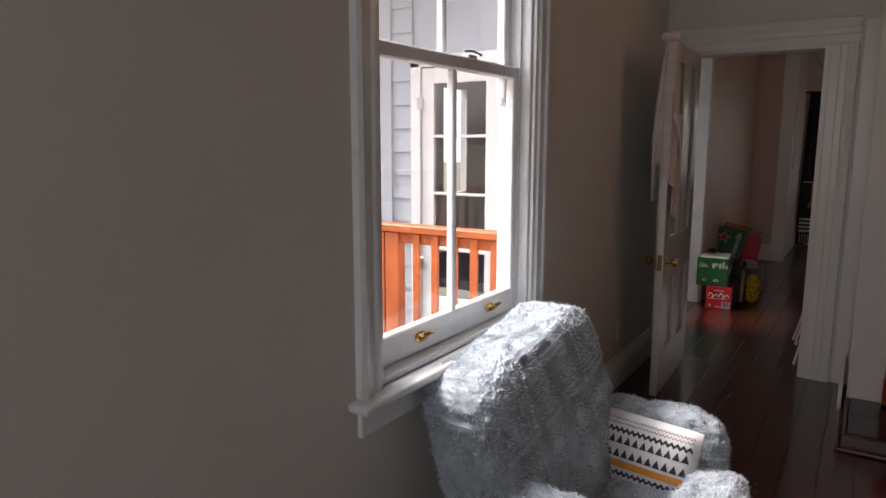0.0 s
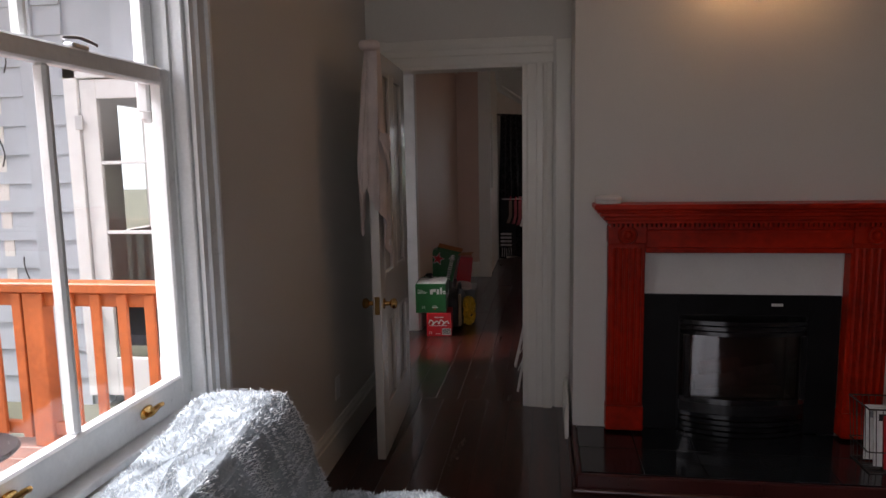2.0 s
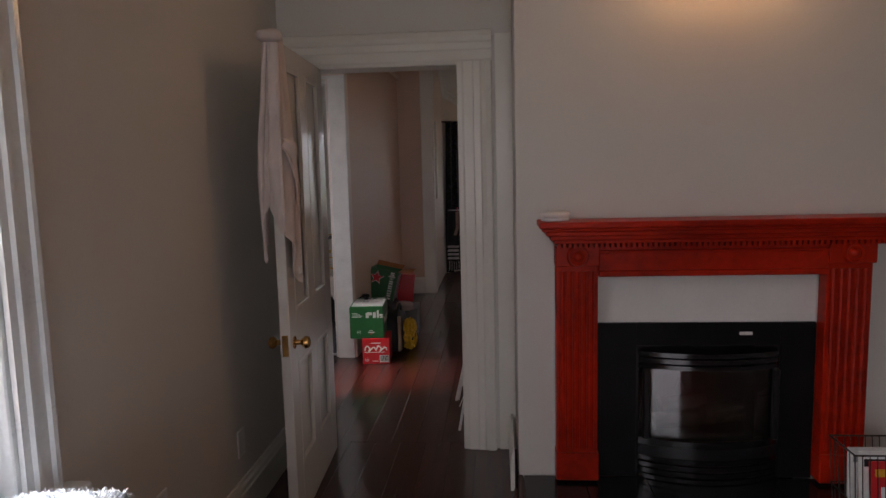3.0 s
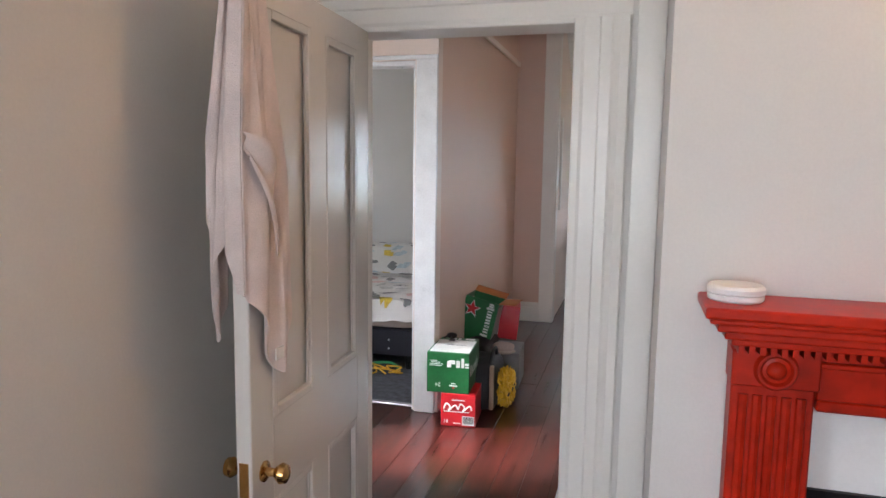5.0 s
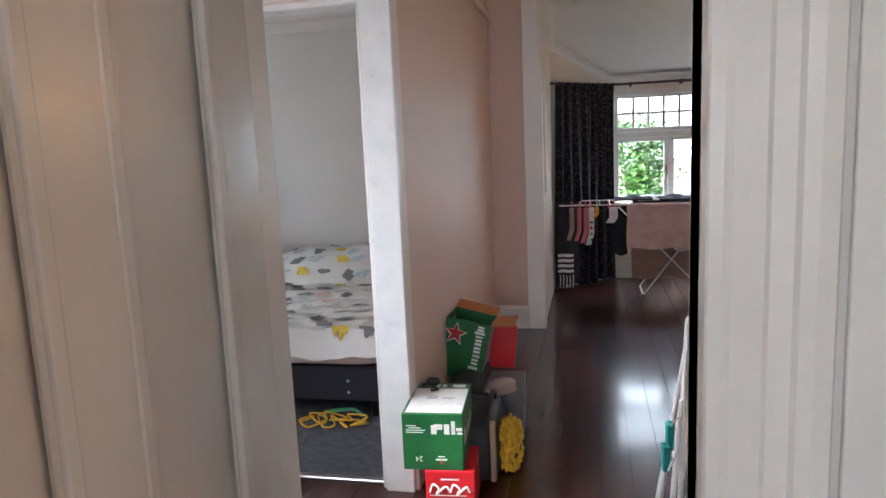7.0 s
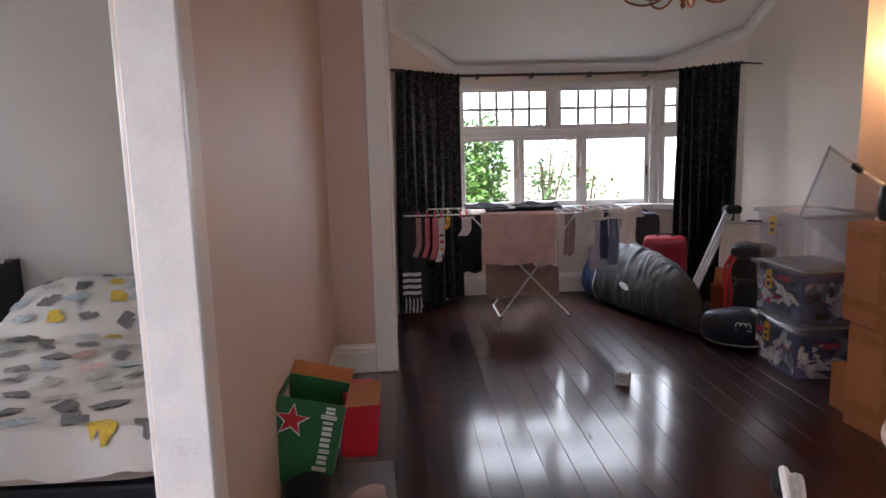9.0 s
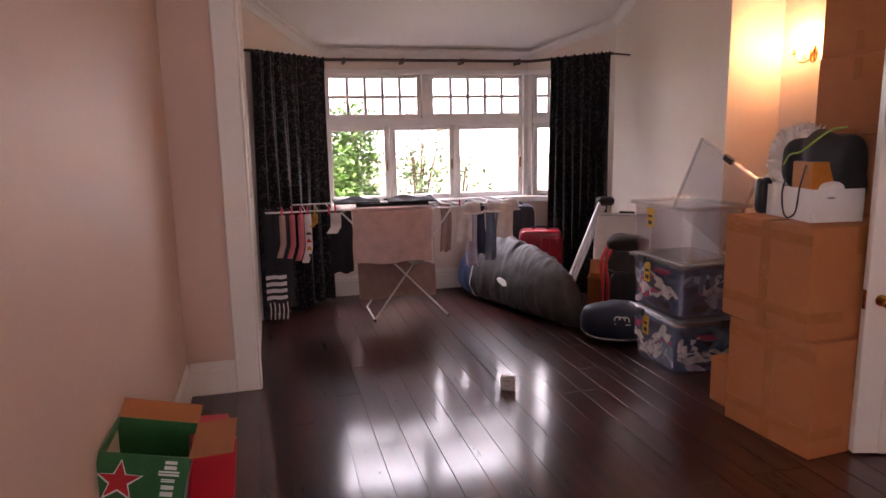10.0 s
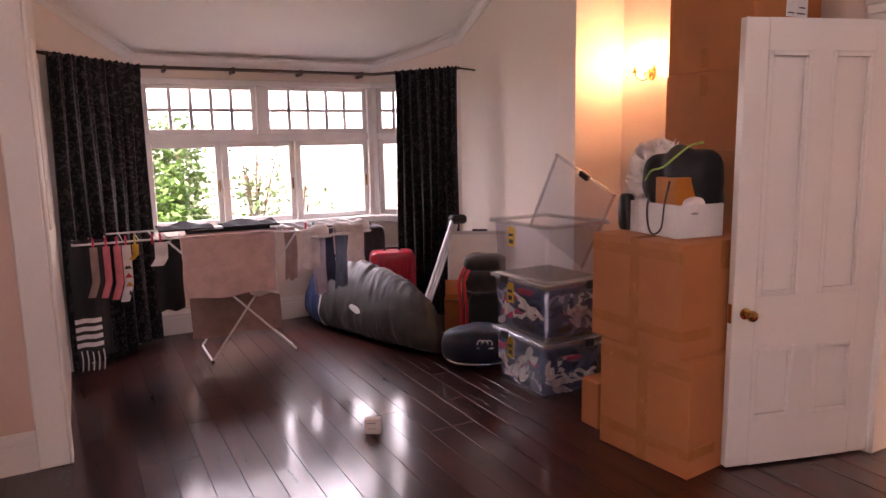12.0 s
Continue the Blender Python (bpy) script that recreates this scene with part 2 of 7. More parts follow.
    bm.faces.new(a), bm.faces.new(b[::-1])
    for i in range(n):
        bm.faces.new((a[i], b[i], b[(i + 1) % n], a[(i + 1) % n]))


def star_points(r, inner=0.4):
    return [((r if k % 2 == 0 else r * inner) * math.sin(k * math.pi / 5), (r if k % 2 == 0 else r * inner) * math.cos(k * math.pi / 5)) for k in range(10)]


def fuzz(name, spots, length, parent, material, n, label="", seed=3):
    """Short curled fibres: spots(rnd) gives a place and an outward direction."""
    rnd = random.Random(seed)
    vs, fs = [], []
    for _ in range(n):
        p, d = spots(rnd)
        side = Vector((rnd.uniform(-1, 1), rnd.uniform(-1, 1), rnd.uniform(-1, 1)))
        w = d.cross(side).normalized() * 0.0008
        mid = p + (d * 0.7 + side * 0.35) * length * rnd.uniform(0.5, 1)
        tip = mid + (d * 0.15 + side * 0.6 + Vector((0, 0, -0.3))) * length * rnd.uniform(0.5, 1)
        k = len(vs)
        vs += [p - w, p + w, mid + w, mid - w, tip]
        fs += [(k, k + 1, k + 2, k + 3), (k + 3, k + 2, k + 4)]
    me = bpy.data.meshes.new(name)
    me.from_pydata(vs, [], fs)
    me.materials.append(material)
    ob = new(name, me)
    ob.parent = parent
    ob["kind"] = "stuff"
    if label:
        ob["label"] = label
    return ob


def cloth(name, pts_f, material, label, category, nu=24, nv=24, thick=0.008, group=""):
    """A hanging or lying piece of cloth."""
    bm = B()
    sheet(bm, pts_f, nu, nv, thick)
    return solid(name, bm, material, label, category, group, smooth=True)


def soft(bm, c, r, e=0.5, nu=32, nv=16, m=None, f=None):
    """A pillow-like rounded body: centre, half sizes, squareness (1 is round, less is boxier); f moves each point."""
    def sg(v, p):
        return math.copysign(abs(v) ** p, v)
    rings = []
    for j in range(nv + 1):
        b = -math.pi / 2 + math.pi * j / nv
        ring = []
        for i in range(nu):
            a = 2 * math.pi * i / nu
            p = Vector((r[0] * sg(math.cos(b), e) * sg(math.cos(a), e), r[1] * sg(math.cos(b), e) * sg(math.sin(a), e), r[2] * sg(math.sin(b), e)))
            if f:
                p = f(p)
            p = p + Vector(c)
            ring.append(bm.verts.new(m @ p if m is not None else p))
        rings.append(ring)
    for a, b in zip(rings, rings[1:]):
        for i in range(nu):
            bm.faces.new((a[i], a[(i + 1) % nu], b[(i + 1) % nu], b[i]))
    bmesh.ops.remove_doubles(bm, verts=rings[0] + rings[-1], dist=1e-5)
    bmesh.ops.recalc_face_normals(bm, faces=bm.faces)


def lump(amount, size, seed=0.0):
    """A mover for soft(): uneven swelling."""
    def f(p):
        q = p * size + Vector((seed, seed * 1.7, seed * 0.3))
        return p * (1 + amount * noise.noise(q)) + Vector((0, 0, 0))
    return f


# ---- setting: walls, floors, ceilings ----
XW = -0.58          # living room's window wall, inner face
YD = 5.46           # living room's door wall, inner face
YB = 4.97           # chimney breast, front
wall("wall_west", [(XW - 0.16, -1.6, 0, XW, 2.27, 3.0), (XW - 0.16, 3.37, 0, XW, YD, 3.0),
                   (XW - 0.16, 2.27, 0, XW, 3.37, 0.74), (XW - 0.16, 2.27, 2.74, XW, 3.37, 3.0)], M_WALL, "cream painted plaster wall with a sash window")
wall("wall_door", [(XW - 0.16, YD, 0, -0.445, YD + 0.14, 3.0), (0.38, YD, 0, 4.6, YD + 0.14, 3.0), (-0.445, YD, 2.075, 0.38, YD + 0.14, 3.0)],
     M_WALL, "cream painted wall with a panelled door")
wall("chimney_breast", [(0.635, YB, 0, 0.99, YD, 3.0), (1.95, YB, 0, 2.32, YD, 3.0), (0.99, YB, 1.035, 1.95, YD, 3.0), (0.99, YB + 0.3, 0, 1.95, YD, 1.035)], M_WALL, "off-white painted chimney breast")
wall("wall_south", [(XW - 0.16, -1.76, 0, -0.45, -1.6, 3.0), (1.55, -1.76, 0, 4.6, -1.6, 3.0), (-0.45, -1.76, 0, 1.55, -1.6, 0.7), (-0.45, -1.76, 2.5, 1.55, -1.6, 3.0)], M_WALL, "plain cream wall with a window opening")
wall("wall_east", [(4.6, -1.76, 0, 4.76, 5.6, 3.0)], M_WALL, "plain cream wall")
wall("wall_bedroom", [(-0.78, 7.26, 0, -0.633, 7.36, 3.3), (-1.62, 7.26, 2.24, -0.78, 7.36, 3.3)],
     M_WALL_FRONT, "white wall with a bedroom doorway")
wall("wall_hall", [(-0.78, 7.36, 0, -0.633, 10.12, 3.5), (-0.78, 10.12, 0, -0.22, 10.24, 3.5)], M_WALL_HALL_LAMPLIT, "white hall wall ending in a stub wall, warm lamplight in its colour")
wall("wall_front_west", [(-0.36, 10.24, 0, -0.22, 11.75, 3.5)], M_WALL_FRONT, "white side wall of the front room")
wall("wall_hall_west", [(-1.72, 5.6, 0, -1.62, 6.1, 3.3), (-1.72, 6.7, 0, -1.62, 7.36, 3.3), (-1.72, 6.1, 0, -1.62, 6.7, 0.9), (-1.72, 6.1, 2.2, -1.62, 6.7, 3.3)], M_WALL_FRONT, "white wall with a glazed door")
wall("wall_hall_south", [(-1.72, 5.5, 0, XW - 0.16, 5.6, 3.3)], M_WALL_FRONT, "white end wall")
wall("wall_front_east", [(3.1, 10.25, 0, 3.6, 11.9, 3.6), (3.54, 8.45, 0, 3.60, 10.25, 3.6), (3.27, 8.18, 0, 3.40, 8.45, 3.6), (3.40, 8.41, 0, 3.60, 8.45, 3.6), (3.27, 7.36, 2.07, 3.40, 8.18, 3.6), (3.27, 5.6, 0, 3.40, 7.36, 3.6)],
     M_WALL_FRONT, "white wall with an alcove and a door opening")
wall("wall_next_room", [(5.1, 5.6, 0, 5.2, 7.72, 3.3), (5.1, 8.54, 0, 5.2, 10.0, 3.3), (5.1, 7.72, 2.07, 5.2, 8.54, 3.3), (3.60, 9.9, 0, 5.1, 10.0, 3.3), (3.40, 5.6, 0, 5.1, 5.7, 3.3)], M_WALL_FRONT, "cream wall of the next room with a doorway")
wall("wall_far_room", [(8.8, 6.6, 0, 8.9, 10.7, 2.9), (5.2, 6.6, 0, 8.8, 6.7, 2.9), (5.2, 10.6, 0, 6.0, 10.7, 2.9), (8.0, 10.6, 0, 8.8, 10.7, 2.9), (6.0, 10.6, 0, 8.0, 10.7, 0.8), (6.0, 10.6, 2.2, 8.0, 10.7, 2.9)], M_WALL_BED, "pale wall of the far bedroom with a window opening")
wall("wall_bedroom_north", [(-4.2, 10.12, 0, -0.78, 10.24, 3.0)], M_WALL_BED, "pale grey bedroom wall")
# the window opening is added out of view, to let light in
wall("wall_bedroom_west", [(-4.3, 6.75, 0, -4.2, 8.4, 3.0), (-4.3, 9.0, 0, -4.2, 10.24, 3.0), (-4.3, 8.4, 0, -4.2, 9.0, 0.8), (-4.3, 8.4, 2.2, -4.2, 9.0, 3.0)], M_WALL_BED, "pale grey bedroom wall with an added, unseen window opening")
# bay: front face with its window opening, and two slanted sides
bay_l, bay_r, YF = 0.40, 2.42, 12.366
wall("wall_bay", [(bay_l, YF, 0, bay_r, YF + 0.12, 0.86), (bay_l, YF, 2.12, bay_r, YF + 0.12, 2.5)], M_WALL_FRONT, "white bay wall below and above the windows")


def slanted(name, a, b, spans, label):
    """A wall from a to b in plan; spans (s0, s1, z0, z1) along it."""
    bm = B()
    d = Vector((b[0] - a[0], b[1] - a[1], 0))
    m = Matrix.Translation((a[0], a[1], 0)) @ Matrix.Rotation(math.atan2(d.y, d.x), 4, "Z")
    for s0, s1, z0, z1 in spans:
        bx(bm, s0 * d.length, 0, z0, s1 * d.length, 0.12, z1, m=m)
    return solid(name, bm, M_WALL_FRONT, label, "wall", kind="structure"), m, d.length


slanted("wall_bay_west", (-0.22, 11.72), (bay_l, YF), [(0, 1, 0, 0.86), (0, 1, 2.12, 2.75), (0, 0.25, 0.86, 2.12), (0.93, 1, 0.86, 2.12)], "white slanted bay wall")
_, BAYM, BAYL = slanted("wall_bay_east", (bay_r, YF), (3.1, 11.88), [(0, 1, 0, 0.86), (0, 1, 2.12, 2.75), (0.75, 1, 0.86, 2.12)], "white slanted bay wall with a casement")
bm = B()
bx(bm, XW - 0.2, -1.8, -0.10, 4.8, 5.53, -0.012)
bx(bm, -1.72, 5.53, -0.10, 5.2, 7.31, -0.012)
bx(bm, -0.78, 7.31, -0.10, 5.2, 12.5, -0.012)
solid("floor", bm, M_JOINT, "dark stained timber floor boards with a gloss finish", "floor", kind="structure")
bm = B()
bx(bm, -4.3, 7.31, -0.1, -0.78, 10.24, 0.0), bx(bm, -4.3, 6.89, -0.1, -1.72, 7.31, 0.0)
solid("carpet", bm, M_CARPET, "dark grey bedroom carpet", "carpet", kind="structure")
bm = B()
bx(bm, 5.2, 6.6, -0.1, 8.9, 10.7, 0.004)
solid("carpet", bm, mat("blue_grey_carpet", (0.16, 0.22, 0.25), 0.95, var=0.2, scale=20, bump=0.2, fine=400), "blue-grey carpet of the far bedroom", "carpet", kind="structure")
bm = B()
bx(bm, 5.2, 6.6, 2.9, 8.9, 10.7, 3.0)
solid("ceiling_far_room", bm, M_CEIL, "white ceiling of the far bedroom", "ceiling", kind="structure")
bm = B()
bx(bm, XW - 0.16, -1.76, 3.0, 4.76, 5.6, 3.1)
solid("ceiling", bm, M_CEIL, "white plaster ceiling", "ceiling", kind="structure")
bm = B()
bx(bm, -4.3, 7.36, 2.72, -0.78, 10.24, 2.85), bx(bm, -4.3, 6.8, 2.72, -1.72, 7.36, 2.85)
solid("ceiling_bedroom", bm, M_CEIL, "white bedroom ceiling", "ceiling", kind="structure")
bm = B()
prism(bm, [(12.6, 2.17), (10.32, 3.31), (5.6, 3.31), (5.6, 3.45), (10.36, 3.45), (12.6, 2.33)], "x", -0.78, 5.2)
bx(bm, -1.72, 5.6, 3.3, -0.78, 7.36, 3.4)
solid("ceiling_front", bm, M_CEIL, "white raked ceiling of the front room", "ceiling", kind="structure")



# ---- windows, doors, trim ----
def bar(bm, x0, y0, z0, x1, y1, z1, b=0.004):
    bx(bm, x0, y0, z0, x1, y1, z1, bev=b)


def pane(bm_args, parent):
    bm = B()
    bx(bm, *bm_args)
    ob = part("pane", bm, M_GLASS, parent, "clear window glass")
    ob.visible_shadow = False
    return ob


# living room sash window in the west wall
win = tagged(new("window_1"), "white painted double-hung sash window with brass lifts", "window", kind="structure")
W0, W1 = 2.31, 3.335   # clear opening
for nm, (y0, y1) in (("jamb", (2.27, 2.31)), ("jamb", (3.335, 3.37))):
    bm = B()
    bar(bm, XW - 0.15, y0, 0.742, XW - 0.002, y1, 2.738)
    bx(bm, XW - 0.062, y0 + (0.03 if y0 < 3 else -0.012), 0.80, XW - 0.045, y1 + (0.012 if y0 < 3 else -0.03), 2.70)
    part(nm, bm, M_SASH, win)
bm = B()
bar(bm, XW - 0.15, 2.31, 2.70, XW - 0.002, 3.335, 2.738)
part("head", bm, M_SASH, win)
bm = B()
bar(bm, XW - 0.26, 2.24, 0.70, XW - 0.058, 3.40, 0.765, 0.01)
part("outer_sill", bm, M_SASH, win)
for y0, y1, s in ((2.175, 2.29, 1), (3.35, 3.465, -1)):
    bm = B()
    prof = [(0, 0.0), (0, 0.024), (0.018, 0.032), (0.034, 0.03), (0.04, 0.02), (0.085, 0.018), (0.095, 0.026), (0.11, 0.026), (0.117, 0.016), (0.145, 0.014), (0.145, 0.0)]
    pts = [(XW + d, (y0 + w * 0.79) if s > 0 else (y1 - w * 0.79)) for w, d in prof]
    prism(bm, pts, "z", 0.745, 2.86)
    part("architrave", bm, M_SASH, win)
bm = B()
bar(bm, XW, 2.175, 2.86, XW + 0.03, 3.465, 3.0)
part("architrave", bm, M_SASH, win)
bm = B()
bar(bm, XW - 0.055, 2.275, 0.745, XW, 3.368, 0.765, 0.003)
bx(bm, XW, 2.13, 0.715, XW + 0.075, 3.51, 0.745, bev=0.012, seg=3)
part("window_sill", bm, M_SASH, win, "white sill board with rounded nose")
bm = B()
bar(bm, XW, 2.175, 0.62, XW + 0.018, 3.465, 0.714)
part("apron", bm, M_SASH, win)


def sash(x, z0, z1, rail_lo, rail_hi, horns):
    """One sliding sash: stiles, rails, one upright glazing bar, two panes."""
    for y0, y1 in ((W0 + 0.002, W0 + 0.052), (W1 - 0.052, W1 - 0.002)):
        bm = B()
        bar(bm, x - 0.02, y0, z0 - (0.09 if horns else 0), x + 0.02, y1, z1, 0.006)
        if horns:
            soft(bm, (x, (y0 + y1) / 2, z0 - 0.09), (0.02, 0.024, 0.03), 0.8, 12, 6)
        part("stile", bm, M_SASH, win)
    for a, b in ((z0, z0 + rail_lo), (z1 - rail_hi, z1)):
        bm = B()
        bar(bm, x - 0.021, W0 + 0.052, a, x + 0.021, W1 - 0.052, b, 0.006)
        part("rail", bm, M_SASH, win)
    mid = (W0 + W1) / 2
    bm = B()
    bar(bm, x - 0.017, mid - 0.012, z0 + rail_lo, x + 0.017, mid + 0.012, z1 - rail_hi, 0.007)
    part("glazing_bar", bm, M_SASH, win)
    for y0, y1 in ((W0 + 0.052, mid - 0.012), (mid + 0.012, W1 - 0.052)):
        pane((x - 0.002, y0, z0 + rail_lo, x + 0.002, y1, z1 - rail_hi), win)


sash(XW - 0.07, 0.77, 1.80, 0.10, 0.05, False)
sash(XW - 0.115, 1.76, 2.70, 0.05, 0.06, True)
for y in (2.58, 3.085):
    bm = B()
    soft(bm, (XW - 0.046, y, 0.825), (0.003, 0.03, 0.018), 0.8, 16, 8)
    tube(bm, smooth_path([(XW - 0.045, y, 0.815), (XW - 0.03, y, 0.822), (XW - 0.015, y, 0.838), (XW - 0.008, y + 0.004, 0.846)], 5), 0.007)
    tube(bm, [(XW - 0.012, y - 0.024, 0.842), (XW - 0.008, y, 0.846), (XW - 0.012, y + 0.024, 0.842)], 0.007)
    part("sash_lift", bm, M_BRASS, win, "worn brass hook lift", smooth=True)
bm = B()
bar(bm, XW - 0.085, 2.92, 1.80, XW - 0.055, 2.98, 1.812, 0.003)
tube(bm, smooth_path([(XW - 0.07, 2.90, 1.82), (XW - 0.06, 2.95, 1.826), (XW - 0.05, 3.0, 1.815)], 5), 0.005)
part("sash_catch", bm, M_STEEL, win)

# daylight window in the unseen south wall
win2 = tagged(new("window_2"), "large plain window in the south wall", "window", kind="structure")
bm = B()
for a in ((-0.45, -1.74, 0.7, -0.39, -1.62, 2.5), (1.49, -1.74, 0.7, 1.55, -1.62, 2.5), (-0.39, -1.74, 0.7, 1.49, -1.62, 0.76), (-0.39, -1.74, 2.44, 1.49, -1.62, 2.5), (0.52, -1.72, 0.76, 0.58, -1.64, 2.44)):
    bar(bm, *a)
part("window_frame", bm, M_SASH, win2)


def casing(parent, x0, x1, ztop, yface, side, width=0.165, depth=0.03, name="architrave"):
    """Moulded door casing on a wall face y = yface; side -1 faces -y, +1 faces +y."""
    prof = [(0, 0.0), (0, 0.014), (0.012, 0.018), (0.06, 0.016), (0.066, 0.022), (0.10, 0.022), (0.108, 0.028), (0.13, 0.034), (0.158, 0.03), (0.165, 0.018), (0.165, 0.0)]
    k = width / 0.165
    for x, s in ((x0, -1), (x1, 1)):
        bm = B()
        prism(bm, [(x + s * w * k, yface + side * d) for w, d in prof], "z", 0.0, ztop)
        part(name, bm, M_TRIM, parent)
    bm = B()
    prism(bm, [(yface + side * d, ztop + w * k) for w, d in prof], "x", x0 - width, x1 + width)
    part(name, bm, M_TRIM, parent)


def panel_door(name, m, width, height, t, label, knob_z, panel_zs):
    """A four-panel door in its own coordinates: x from the free edge (0) to the hinges, y through the thickness, z up."""
    d = tagged(new(name), label, "door", kind="structure")
    d.matrix_world = m
    st = 0.115
    mid = (width - 0.1) / 2
    bm = B()
    zs = [0.0, panel_zs[0], panel_zs[1], panel_zs[2], panel_zs[3], height]
    bar(bm, 0, 0, 0, st, t, height, 0.003), bar(bm, width - st, 0, 0, width, t, height, 0.003)
    for a, b in ((zs[0], zs[1]), (zs[2], zs[3]), (zs[4], zs[5])):
        bx(bm, st, 0, a, width - st, t, b)
    for a, b in ((zs[1], zs[2]), (zs[3], zs[4])):
        bx(bm, mid, 0, a, mid + 0.1, t, b)
    part("frame", bm, M_DOOR, d)
    for x0, x1 in ((st, mid), (mid + 0.1, width - st)):
        for a, b in ((zs[1], zs[2]), (zs[3], zs[4])):
            bm = B()
            bx(bm, x0, t * 0.4, a, x1, t * 0.6, b)
            p = part("panel", bm, M_DOOR, d)
            bm = B()
            for y0, y1, yo in ((0.0, 0.4, -0.002), (0.6, 1.0, 0.002)):
                w = 0.024
                lo, hi = t * y0 + min(yo, 0), t * y1 + max(yo, 0)
                off = 0.010
                for c in ((x0, lo, a, x0 + w, hi, b), (x1 - w, lo, a, x1, hi, b), (x0 + w, lo, a, x1 - w, hi, a + w), (x0 + w, lo, b - w, x1 - w, hi, b)):
                    bx(bm, *c, bev=0.004, seg=2)
                w2 = 0.034
                for c in ((x0 + w, lo + off, a + w, x0 + w2, hi - off, b - w), (x1 - w2, lo + off, a + w, x1 - w, hi - off, b - w)):
                    bx(bm, *c, bev=0.003)
            part("moulding", bm, M_DOOR, p)
    for s, y in ((-1, 0), (1, t)):
        bm = B()
        lathe(bm, [(0.001, 0), (0.027, 0), (0.027, s * 0.004), (0.012, s * 0.008), (0.011, s * 0.03), (0.019, s * 0.036), (0.027, s * 0.048), (0.024, s * 0.062), (0.012, s * 0.068), (0.001, s * 0.069)], (0.062, y, knob_z), "Y", 20)
        part("door_knob", bm, M_BRASS, d, "polished brass round knob", smooth=True)
    bm = B()
    bx(bm, -0.002, t * 0.2, knob_z - 0.045, 0.001, t * 0.8, knob_z + 0.045)
    part("latch_plate", bm, M_BRASS, d, "dull brass latch plate")
    return d


# living room door, open against the window wall
a, b = Vector((-0.314, 4.592, 0.008)), Vector((-0.350, 5.437, 0.008))
dirn = (b - a)
panel_door("door_1", Matrix.Translation(a) @ Matrix.Rotation(math.atan2(dirn.y, dirn.x), 4, "Z"), dirn.length, 2.04, 0.042,
           "cream gloss four-panel door standing open, brass knobs", 0.80, (0.23, 0.70, 0.92, 1.96))
fr1 = tagged(new("door_frame_1"), "cream moulded casing round the open doorway", "door frame", kind="structure")
for x0, x1 in ((-0.445, -0.417), (0.352, 0.38)):
    bm = B()
    bar(bm, x0, YD - 0.012, 0, x1, YD + 0.152, 2.075)
    bx(bm, x0 if x0 > 0 else x0, YD + 0.05, 0, (x1 + 0.012) if x0 < 0 else x1, YD + 0.152, 2.05)
    part("jamb", bm, M_TRIM, fr1)
bm = B()
bar(bm, -0.417, YD - 0.012, 2.05, 0.352, YD + 0.152, 2.075)
part("head", bm, M_TRIM, fr1)
casing(fr1, -0.44, 0.376, 2.065, YD, -1, 0.155)
casing(fr1, -0.44, 0.376, 2.065, YD + 0.14, 1, 0.14)
bm = B()
bar(bm, 0.548, YD - 0.012, 0.0, 0.634, YD, 2.2, 0.002)
part("side_board", bm, M_TRIM, fr1)

# bedroom door frame
fr2 = tagged(new("door_frame_2"), "white painted plain casing of the bedroom doorway", "door frame", kind="structure")
bm = B()
bar(bm, -0.768, 7.235, 0, -0.630, 7.262, 2.245, 0.004)
part("casing", bm, M_SASH, fr2)
bm = B()
bar(bm, -1.62, 7.237, 2.245, -0.63, 7.262, 2.27, 0.004)
part("casing", bm, M_SASH, fr2)
bm = B()
bar(bm, -0.79, 7.262, 0, -0.768, 7.39, 2.24), bar(bm, -1.62, 7.262, 0, -1.60, 7.39, 2.24), bar(bm, -1.60, 7.262, 2.21, -0.79, 7.39, 2.24)
part("lining", bm, M_SASH, fr2)
bm = B()
bar(bm, -1.60, 7.30, 0.0, -0.79, 7.345, 0.012, 0.005)
part("threshold", bm, M_STEEL, fr2, "pale metal threshold strip")

# front room door, open into the room
a, b = Vector((2.508, 8.405, 0.012)), Vector((3.256, 8.186, 0.012))
dirn = b - a
panel_door("door_2", Matrix.Translation(a) @ Matrix.Rotation(math.atan2(dirn.y, dirn.x), 4, "Z"), dirn.length, 2.052, 0.042,
           "white gloss four-panel door standing half open, brass knob", 0.745, (0.225, 0.575, 0.82, 1.915))
fr3 = tagged(new("door_frame_3"), "cream moulded casing round the front room door", "door frame", kind="structure")
for c in ((3.258, 8.155, 0, 3.412, 8.18, 2.07), (3.258, 7.36, 0, 3.412, 7.385, 2.07), (3.258, 7.385, 2.045, 3.412, 8.155, 2.07)):
    bm = B()
    bar(bm, *c)
    part("jamb", bm, M_TRIM, fr3)
for z0, z1, d in ((2.07, 2.11, 0.018), (2.11, 2.15, 0.026), (2.15, 2.185, 0.034), (2.185, 2.215, 0.05), (2.215, 2.235, 0.065)):
    bm = B()
    bx(bm, 3.27 - d, 7.22 - d * 0.5, z0, 3.27, 8.32 + d * 0.5, z1, bev=0.004)
    part("head_casing", bm, M_TRIM, fr3)
for y0, s_ in ((7.36, -1), (8.18, 1)):
    bm = B()
    prism(bm, [(3.27 - d, y0 + s_ * w) for w, d in ((0, 0), (0, 0.014), (0.06, 0.016), (0.066, 0.022), (0.10, 0.022), (0.11, 0.03), (0.135, 0.026), (0.14, 0))], "z", 0.0, 2.07)
    part("architrave", bm, M_TRIM, fr3)
